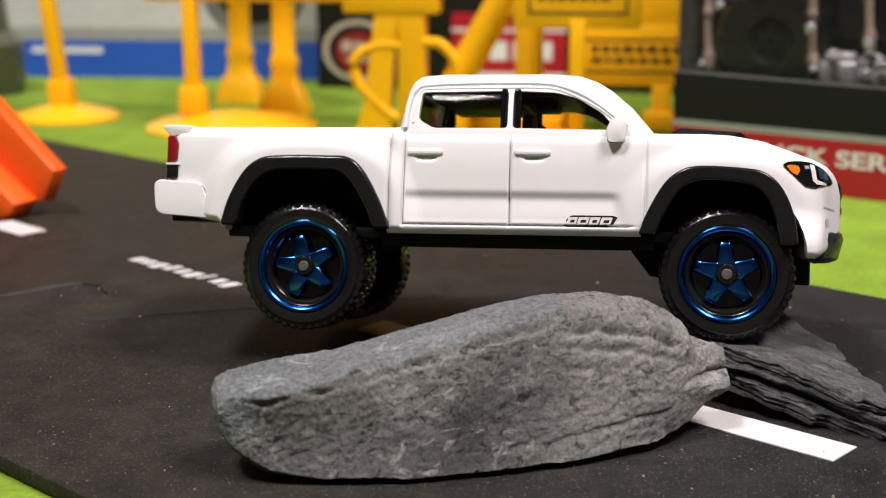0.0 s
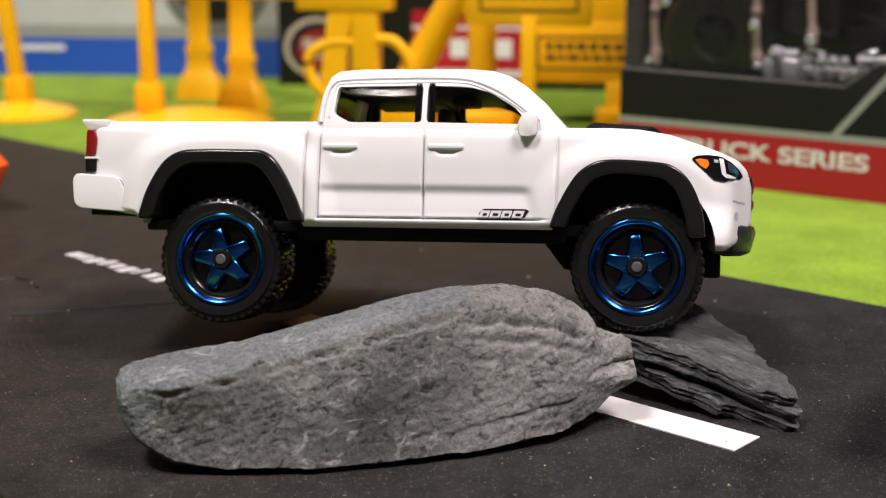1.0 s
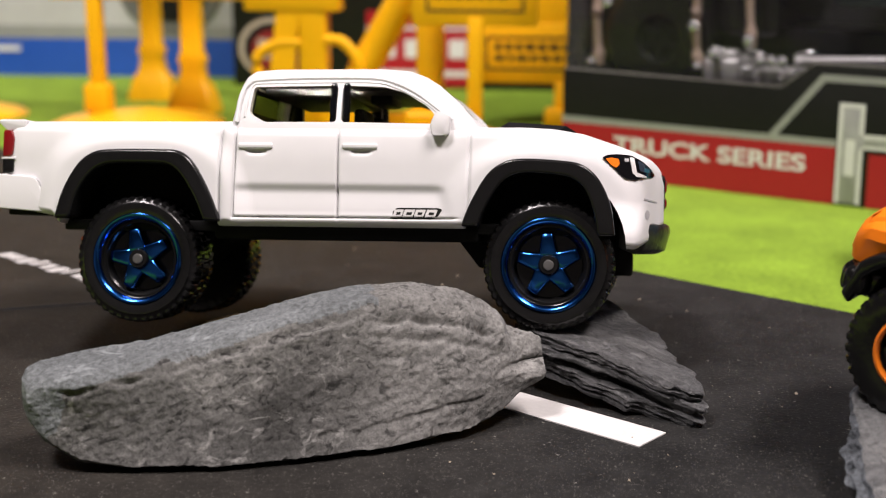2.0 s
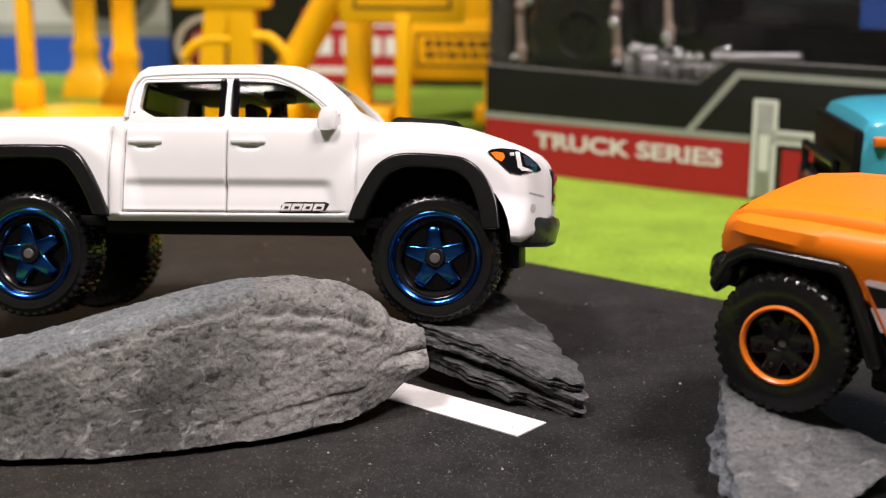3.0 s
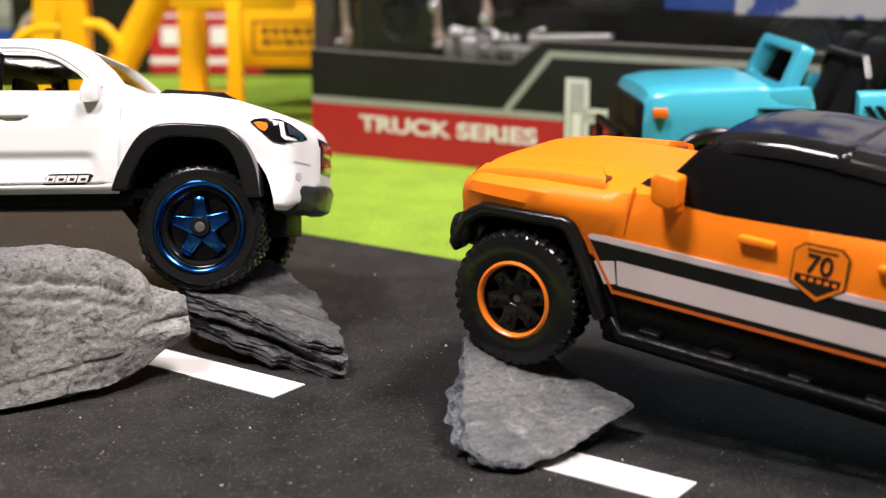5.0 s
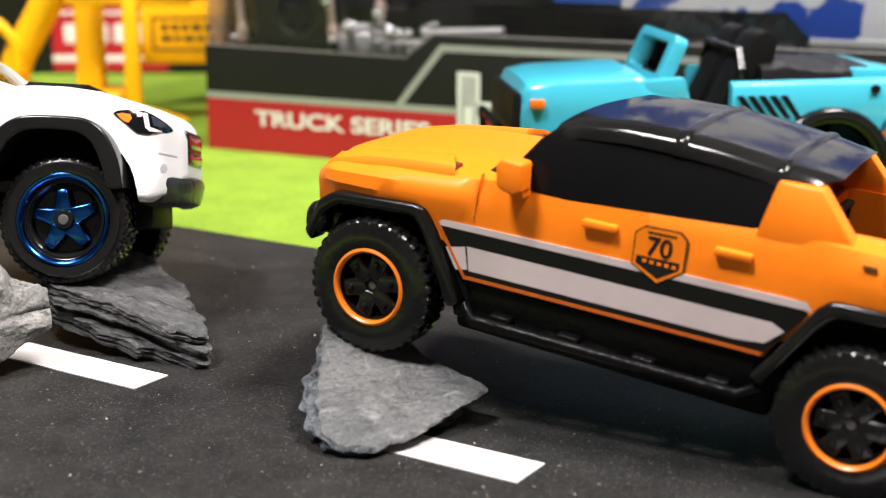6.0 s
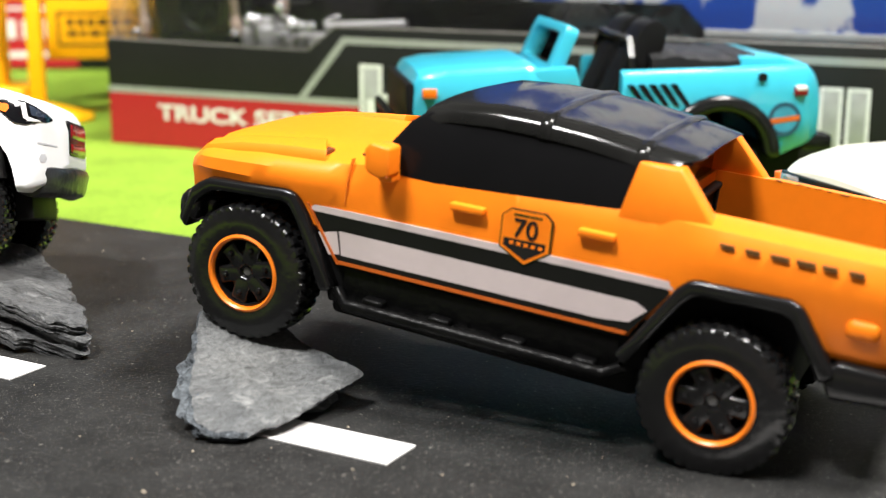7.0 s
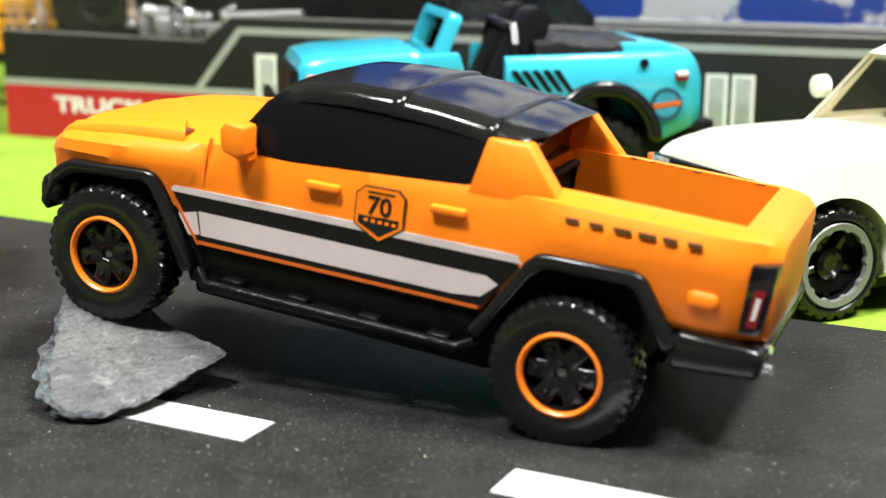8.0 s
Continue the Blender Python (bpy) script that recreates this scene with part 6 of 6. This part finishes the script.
part("badge_field", lathe([(0.2, -0.031), (0.2, 0.0)], 28, Matrix.Translation((5.58, 0, 1.84))), BADGE_TEAL, rb)
part("badge_bar", prism([(5.35, 1.77), (5.82, 1.83), (5.82, 1.91), (5.35, 1.85)], -0.036, 0.0), DARK_ORANGE, rb)
for k in range(5):
    x = 3.05 + 0.17 * k
    part("side_slash", prism([(x, 2.42), (x + 0.09, 2.42), (x + 0.33, 2.08), (x + 0.24, 2.08)], -0.026, 0.03), MATT_BLACK, teal)
part("side_slash", prism([(1.45, 2.4), (2.2, 2.38), (2.2, 2.2), (1.7, 2.22)], -0.026, 0.03), MATT_BLACK, teal)



def notched_ring(r0, r1):
    """A flat ring whose inner edge has ten notches."""
    n = 80
    inner = [r0 - (0.025 if (i % 8) < 2 else 0.0) for i in range(n)]
    bm = bmesh.new()
    rows = []
    for rad, y in ((inner, 0.06), (inner, -0.012), ([r1 - 0.015] * n, -0.02), ([r1] * n, 0.0), ([r1] * n, 0.06)):
        rows.append([bm.verts.new((rad[i] * math.cos(2 * math.pi * i / n), y, rad[i] * math.sin(2 * math.pi * i / n))) for i in range(n)])
    for a, b in zip(rows, rows[1:] + rows[:1]):
        for i in range(n):
            bm.faces.new((a[i], a[(i + 1) % n], b[(i + 1) % n], b[i]))
    bmesh.ops.recalc_face_normals(bm, faces=bm.faces)
    return bm


# ---- cream car at the end of the row ----
cream = thing("saloon_car", cm(16.70, -0.40, -0.2, 0, 0, 197), "cream toy car with black tyres and grey rims", "toy car")
# x runs to the nose, y to the far side is negative here
CMID = -1.35
C_TOP = [(-5.2, 1.8), (-4.9, 1.95), (-1.4, 2.08), (0.0, 2.06), (0.2, 2.05), (0.63, 1.97), (0.87, 1.90), (1.02, 1.84), (1.10, 1.79)]
C_HALF = [(-5.2, 1.1), (-4.8, 1.3), (0.0, 1.36), (0.8, 1.31), (1.0, 1.24), (1.10, 1.14)]
loops = []
for x in [-5.2, -5.0, *[round(-4.8 + 0.2 * i, 2) for i in range(26)], 0.35, 0.5, 0.65, 0.72, 0.8, 0.87, 0.95, 1.02, 1.06, 1.10]:
    w, t = ramp_at(C_HALF, x), ramp_at(C_TOP, x)
    loops.append([(x, y, z) for y, z in section([(w * 0.9, 0.45), (w, 0.55), (w + 0.03, 1.0), (w, 1.3), (w - 0.06, t - 0.15), (w - 0.2, t - 0.03), (w * 0.5, t + 0.04), (0.05, t + 0.06)], CMID)])
cbody = cut(loft(loops), lathe([(0.80, -4), (0.80, 1)], 36, Matrix.Translation((0, 0, 0.72))), lathe([(0.80, -4), (0.80, 1)], 36, Matrix.Translation((-3.9, 0, 0.72))))
part("body", bevelled(cbody, 0.02, 1, 50), CREAM_PAINT, cream, "cream enamel body")


def crect(x0, x1, half, z):
    return [(x, y, z) for x, y in rounded([(x0, CMID - half), (x1, CMID - half), (x1, CMID + half), (x0, CMID + half)], 0.2, 4)]


croof = loft([crect(a, b, h, z) for z, a, b, h in ((1.85, -4.9, -1.05, 1.2), (2.4, -4.8, -1.6, 1.1), (2.95, -4.6, -2.1, 0.98), (3.09, -4.4, -2.35, 0.85))])
scr = prism(rounded([(-1.13, 2.04), (1.13, 2.04), (0.96, 2.96), (-0.96, 2.96)], 0.08), -1, 1)
bmesh.ops.transform(scr, matrix=Matrix.Translation((-1.7, CMID, 0)) @ pose(0, 0, 0, 0, 0, 90), verts=scr.verts)
sidewin = prism(rounded([(-4.5, 2.13), (-1.72, 2.13), (-2.36, 2.91), (-4.4, 2.91)], 0.08), CMID - 2, CMID + 2)
chol = loft([crect(a, b, h, z) for z, a, b, h in ((1.75, -4.8, -1.15, 1.1), (2.4, -4.7, -1.7, 1.0), (2.96, -4.5, -2.2, 0.88))])
part("cabin", cut(croof, chol, scr, sidewin), CREAM_PAINT, cream)
part("cabin_glass", loft([crect(a, b, h, z) for z, a, b, h in ((1.85, -4.86, -1.1, 1.16), (2.4, -4.76, -1.65, 1.06), (2.94, -4.56, -2.15, 0.94))]), GLASS_TINT, cream, "tinted window plastic")
part("seats", join(block(-3.3, -3.0, CMID - 0.9, CMID + 0.9, 1.6, 2.3, 0.1), block(-4.6, -1.9, CMID - 1.0, CMID + 1.0, 1.5, 1.78, 0.02)), MATT_BLACK, cream, "black seats")
part("grille", block(0.95, 1.135, CMID - 1.06, CMID + 1.06, 1.25, 1.775, 0.03), BLACK_PLASTIC, cream, "black grille")
for s in (-1, 1):
    part("headlamp", block(1.0, 1.155, CMID + s * 0.84 - 0.2, CMID + s * 0.84 + 0.2, 1.36, 1.755, 0.04), CHROME, cream, "silver headlamp")
    part("indicator", block(0.92, 1.12, CMID + s * 1.15 - 0.06, CMID + s * 1.15 + 0.06, 1.56, 1.74, 0.02), AMBER_LENS, cream, "amber indicator")
    part("wing_mirror", lathe([(0.05, -0.12), (0.16, -0.08), (0.16, 0.06), (0.1, 0.1)], 20, Matrix.Translation((-1.7, CMID + s * 1.3, 2.47)) @ pose(0, 0, 0, 0, 0, 90)), CREAM_PAINT, cream, "round wing mirror")
for k in range(4):
    part("grille_bar", block(1.10, 1.145, CMID - 0.62, CMID + 0.62, 1.40 + 0.09 * k, 1.425 + 0.09 * k, 0.0), DULL_CHROME, cream, "grey grille bar")
part("sill", block(-5.1, 0.8, CMID - 1.2, CMID + 1.2, 0.3, 0.55, 0.05), MATT_BLACK, cream, "black underbody")
for x in (0.0, -3.9):
    for y, far in ((0.0, False), (2 * CMID, True)):
        m = Matrix.Translation((x, y, 0.70)) @ (Matrix() if far else pose(0, 0, 0, 0, 0, 180))
        w = part("wheel", lathe([(0.46, 0.02), (0.53, 0.0), (0.54, 0.45), (0.05, 0.45), (0.05, 0.3), (0.42, 0.3)], 40, close=True), BLACK_PLASTIC, cream, "grey rim with dark hub", m=m)
        part("tyre", tyre_mesh(0.70, 0.5, 0.53, 26, 0.04), TYRE_BLACK, w, m=m)
        part("rim_ring", notched_ring(0.44, 0.53), GREY_RIM, w, "grey notched rim ring", m=m)
        part("hub", lathe([(0.2, 0.3), (0.2, 0.12), (0.14, 0.08), (0.1, 0.12)], 24), BLACK_PLASTIC, w, m=m)
        for k in range(5):
            arm = block(-0.05, 0.05, 0.16, 0.26, 0.15, 0.44, 0.015, 1)
            bmesh.ops.transform(arm, matrix=m @ Matrix.Rotation(2 * math.pi * (k + 0.5) / 5, 4, "Y"), verts=arm.verts)
            part("spoke", arm, BLACK_PLASTIC, w)
        part("rim_back", lathe([(0.44, 0.26), (0.44, 0.3)], 32), BLACK_PLASTIC, w, m=m)

# ---- yellow signs and posts on the mat ----


def sign_label(extra):
    return "yellow plastic toy " + extra


def printed(parent, x0, x1, z0, z1, y):
    """A thin dark frame with rows of unreadable print inside."""
    w = 0.07
    fr = part("print_frame", block(x0, x1, y - 0.012, y + 0.02, z0, z0 + w, 0), YELLOW_PRINT, parent, "dark printed frame")
    part("print_frame", block(x0, x1, y - 0.012, y + 0.02, z1 - w, z1, 0), YELLOW_PRINT, parent)
    part("print_frame", block(x0, x0 + w, y - 0.012, y + 0.02, z0 + w, z1 - w, 0), YELLOW_PRINT, parent)
    part("print_frame", block(x1 - w, x1, y - 0.012, y + 0.02, z0 + w, z1 - w, 0), YELLOW_PRINT, parent)
    gaps = random.Random(round(100 * z1))
    for z, h in ((z0 + 0.28 * (z1 - z0), 0.16), (z0 + 0.58 * (z1 - z0), 0.2)):
        x = x0 + 0.25
        while x < x1 - 0.4:
            d = gaps.uniform(0.14, 0.3)
            part("print_bar", block(x, x + d, y - 0.012, y + 0.02, z, z + h, 0), YELLOW_PRINT, parent)
            x += d + 0.08


def stand(x, y, base_r, pole_x, h, name, label):
    t = thing(name, cm(x, y, -0.2), label, "toy sign", "yellow toy signs")
    part("base", lathe([(base_r, 0), (base_r, 0.08), (base_r * 0.9, 0.18), (base_r * 0.35, 0.38), (0.3, 0.42)], 40, pose(0, 0, 0, 90, 0, 0)), YELLOW_PLASTIC, t)
    for px in pole_x:
        part("pole", join(block(px - 0.19, px + 0.19, -0.19, 0.19, 0.3, h, 0.03), block(px - 0.33, px + 0.33, -0.3, 0.3, 0.35, 1.1, 0.06)), YELLOW_PLASTIC, t)
    return t


a = stand(-12.8, 21.5, 1.5, (), 4.4, "road_sign", sign_label("road sign on a round base"))
part("pole", join(block(-0.19, 0.19, -0.19, 0.19, 0.3, 4.4, 0.03), block(-0.33, 0.33, -0.3, 0.3, 0.30, 1.1, 0.06)), YELLOW_PLASTIC, a, m=pose(0, 0, 0, 0, -6, 0))
part("board", block(-1.9, 1.9, -0.12, 0.12, 3.75, 6.0, 0.08), YELLOW_PLASTIC, a, m=pose(0, 0, 0, 0, -6, 0))
b = stand(-7.6, 20.5, 2.3, (-1.06,), 4.0, "road_sign", sign_label("road barrier on an oval base"))
part("board", block(-2.3, 3.4, -0.15, 0.15, 3.35, 5.5, 0.08), YELLOW_PLASTIC, b)
printed(b, -1.9, 3.0, 3.7, 5.2, -0.15)
d = thing("road_sign", cm(1.75, 18.6, -0.2), sign_label("sign board with dark lettering"), "toy sign", "yellow toy signs")
part("base", lathe([(1.3, 0), (1.3, 0.08), (0.5, 0.35), (0.3, 0.4)], 36, pose(0, 0, 0, 90, 0, 0)), YELLOW_PLASTIC, d)
part("pole", block(-0.18, 0.18, -0.15, 0.15, 0.3, 3.1, 0.03), YELLOW_PLASTIC, d)
part("board", block(-1.55, 1.5, -0.12, 0.12, 2.9, 5.0, 0.06), YELLOW_PLASTIC, d)
printed(d, -1.2, 1.2, 3.22, 4.4, -0.12)
e = thing("road_sign", cm(3.05, 21.8, -0.2), sign_label("sign frame with dark lettering"), "toy sign", "yellow toy signs")
part("leg", join(block(0.45, 0.95, -0.2, 0.2, 0, 1.2, 0.05), block(0.2, 1.2, -0.4, 0.4, 0, 0.5, 0.08)), YELLOW_PLASTIC, e)
part("board", block(-1.7, 1.7, -0.15, 0.15, 1.15, 2.75, 0.06), YELLOW_PLASTIC, e)
printed(e, -1.4, 1.4, 1.5, 2.4, -0.15)
part("gusset", prism([(-1.7, 2.7), (1.7, 2.7), (1.0, 4.0), (0.2, 4.4), (-1.7, 4.4)], -0.1, 0.1, 0.04), YELLOW_PLASTIC, e)

# a yellow crane stand with a hose loop, between the signs
f = thing("crane_stand", cm(-2.45, 19.5, -0.2), "yellow plastic crane stand with a curved handle", "toy crane")
part("post", block(-0.35, 0.35, -0.3, 0.3, 0, 6, 0.06), YELLOW_PLASTIC, f)
part("beam", block(-1.75, 0.7, -0.35, 0.35, 3.15, 4.2, 0.08), YELLOW_PLASTIC, f)
part("base", join(block(0.25, 1.45, -0.8, 0.9, 0, 0.85, 0.12, 3), block(2.4, 3.9, -0.8, 0.9, 0, 0.75, 0.12, 3), block(0.9, 3.0, 0.5, 0.9, 0, 0.55, 0.08)), YELLOW_PLASTIC, f)
part("handle_loop", tube([(x, -0.2, z) for x, z in smooth_line([(-0.3, 2.35), (-0.9, 2.35), (-1.45, 2.0), (-1.38, 1.4), (-0.95, 0.95), (-0.4, 0.5)])], 0.14, 10), YELLOW_PLASTIC, f)
part("handle_loop", tube([(x, -0.2, z) for x, z in smooth_line([(0.3, 2.45), (0.75, 2.4), (1.15, 1.9), (1.2, 1.2)])], 0.14, 10), YELLOW_PLASTIC, f)
part("strut", tube([(0.8, 0.2, 0.6), (1.15, 0.2, 1.6), (2.2, 0.2, 3.4), (2.9, 0.2, 4.6)], 0.40, 12), YELLOW_PLASTIC, f)
part("foot", loft([[(-1.0 + sx * w + 0.12 * z, sy * 0.3, z) for sx, sy in ((-1, -1), (1, -1), (1, 1), (-1, 1))] for z, w in ((0, 0.5), (0.2, 0.48), (0.8, 0.34), (2.2, 0.3), (3.2, 0.3))]), YELLOW_PLASTIC, f)
part("side_post", block(2.6, 3.25, -0.1, 0.5, 0, 3.2, 0.1), YELLOW_PLASTIC, f)
part("side_beam", block(1.9, 3.4, -0.1, 0.5, 3.1, 4.2, 0.1), YELLOW_PLASTIC, f)
# flared legs further back
g = thing("trestle", cm(-9.0, 25.7, -0.2), "yellow plastic trestle with two flared legs", "toy trestle")
for x, y in ((0.0, 0.0), (2.1, -2.5)):
    part("leg", loft([[(x + px * w, y + py * w * 0.7, z) for px, py in rounded([(-1, -1), (1, -1), (1, 1), (-1, 1)], 0.4, 4)] for z, w in ((0, 0.72), (0.15, 0.72), (0.4, 0.64), (0.7, 0.55), (0.9, 0.40), (1.3, 0.34), (1.5, 0.41), (1.75, 0.31), (3.2, 0.29), (3.5, 0.5), (5.0, 0.5))]), YELLOW_PLASTIC, g)
brace = block(-1.8, 1.8, -0.3, 0.3, 4.2, 5.2, 0.1)
part("beam", brace, YELLOW_PLASTIC, g, m=Matrix.Translation((1.05, -1.25, 0)) @ pose(0, 0, 0, 0, 0, -50))

# ---- boxes and jars at the back ----
PALE_CARD = material("pale_grey_cardboard", (0.60, 0.60, 0.62), 0.45, 0, 0.08, 400, 0.03)
bb = thing("toy_box", cm(-14.5, 31.5, -0.2, 0, 0, 3), "blue and white cardboard toy box", "box")
part("carton", block(-9, 7.0, 0, 8, 0, 12, 0.05), PALE_CARD, bb)
part("blue_band", block(-9.01, 7.01, -0.03, 0.5, 0, 1.3, 0.0), BLUE_CARD, bb, "blue printed band")
part("grey_band", block(-9.01, 7.01, -0.02, 0.5, 1.3, 1.75, 0.0), GREY_CARD, bb, "grey printed band")
part("print_bar", block(-4.0, -1.4, -0.05, 0.5, 0.85, 1.05, 0.0), WHITE_CARD, bb)
part("wheel_picture", lathe([(1.9, -0.04), (1.9, 0.2)], 32, Matrix.Translation((4.1, 0, 3.3))), GREY_RIM, bb, "printed grey wheel")
part("wheel_picture_tyre", lathe([(1.4, -0.06), (1.4, 0.2)], 32, Matrix.Translation((4.1, 0, 3.3))), BLACK_CARD, bb)
rb2 = thing("toy_bottle", cm(-8.4, 33, -0.2), "red and blue bottle with a white cap", "bottle")
part("bottle", lathe([(0.9, 0), (0.9, 1.2), (0.8, 1.3)], 24, pose(0, 0, 0, 90, 0, 0)), BLUE_CARD, rb2)
part("bottle_top", lathe([(0.8, 1.3), (0.8, 2.4), (0.4, 3.2)], 24, pose(0, 0, 0, 90, 0, 0)), RED_PRINT, rb2, "red bottle top")
part("cap", lathe([(0.35, 3.2), (0.35, 4.2), (0.25, 4.4)], 20, pose(0, 0, 0, 90, 0, 0)), WHITE_CARD, rb2, "white cap")
kb = thing("toy_box", cm(-7.6, 29.5, -0.2, 0, 0, 0), "black cardboard toy box with red and white marks", "box")
part("carton", block(0, 16, 0, 7, 0, 12, 0.05), BLACK_CARD, kb)
DUSK_RED = material("dark_red_print", (0.22, 0.012, 0.016), 0.4)
CREAM_INK = material("cream_print", (0.42, 0.36, 0.28), 0.45)
ov = part("oval_mark", lathe([(1.0, -0.02), (1.0, 0.1)], 40, Matrix.Translation((1.35, 0, 1.25)) @ Matrix.Diagonal((1.15, 1, 1.0, 1))), CREAM_INK, kb, "cream ring mark")
part("oval_edge", lathe([(0.84, -0.03), (0.84, 0.1)], 40, Matrix.Translation((1.35, 0, 1.25)) @ Matrix.Diagonal((1.15, 1, 1.0, 1))), BLACK_CARD, ov)
part("oval_field", lathe([(0.66, -0.04), (0.66, 0.1)], 40, Matrix.Translation((1.4, 0, 1.2)) @ Matrix.Diagonal((1.15, 1, 1.0, 1))), DUSK_RED, ov, "dark red round mark")
for x, w, z, h in ((0.85, 0.35, 1.22, 0.34), (1.28, 0.25, 1.12, 0.42), (1.62, 0.35, 1.2, 0.3), (1.0, 0.9, 0.9, 0.12)):
    part("oval_bar", block(x, x + w, -0.05, 0, z, z + h, 0.0), CREAM_INK, ov)
lab = part("red_label", block(4.5, 8.2, -0.02, 0.1, 0.1, 2.5, 0.0), RED_PRINT, kb, "dark red label")
for x in (4.9, 5.75, 6.5, 7.2):
    part("label_bar", block(x, x + 0.55, -0.03, 0.1, 1.0, 1.6, 0.0), WHITE_CARD, lab)
part("label_line", block(4.5, 8.2, -0.03, 0.1, 0.4, 0.6, 0.0), WHITE_CARD, lab)
part("label_line", block(4.5, 8.2, -0.03, 0.1, 1.9, 2.0, 0.0), WHITE_CARD, lab)
JAR = material("grey_green_jar", (0.07, 0.075, 0.045), 0.35)
jar = part("jar", lathe([(1.5, 0), (1.6, 0.2), (1.6, 1.6), (1.2, 2.0), (1.1, 3.2), (0.9, 3.6)], 36, pose(0, 0, 0, 90, 0, 0)), JAR, m=Matrix.Translation((-18.2, 26.5, -0.2)))
tagged(jar, "dull grey-green jar on the mat", "jar")

# ---- orange ramp on the road ----
ramp = thing("toy_barrier", cm(-7.5, 8.6, 0.0, 0, 0, -20), "orange plastic folding road barrier", "toy barrier")
part("panel", prism([(-3.2, 2.75), (-1.4, 2.65), (0.85, 0.88), (0.5, 0.25), (-0.25, 0.5)], -0.35, 0.0, 0.05), ORANGE_PLASTIC, ramp)
part("foot", prism([(-3.2, 1.5), (-1.6, 1.6), (0.4, 0.32), (0.1, 0.0), (-3.2, 0.0)], -0.9, -0.3, 0.05), ORANGE_PLASTIC, ramp)
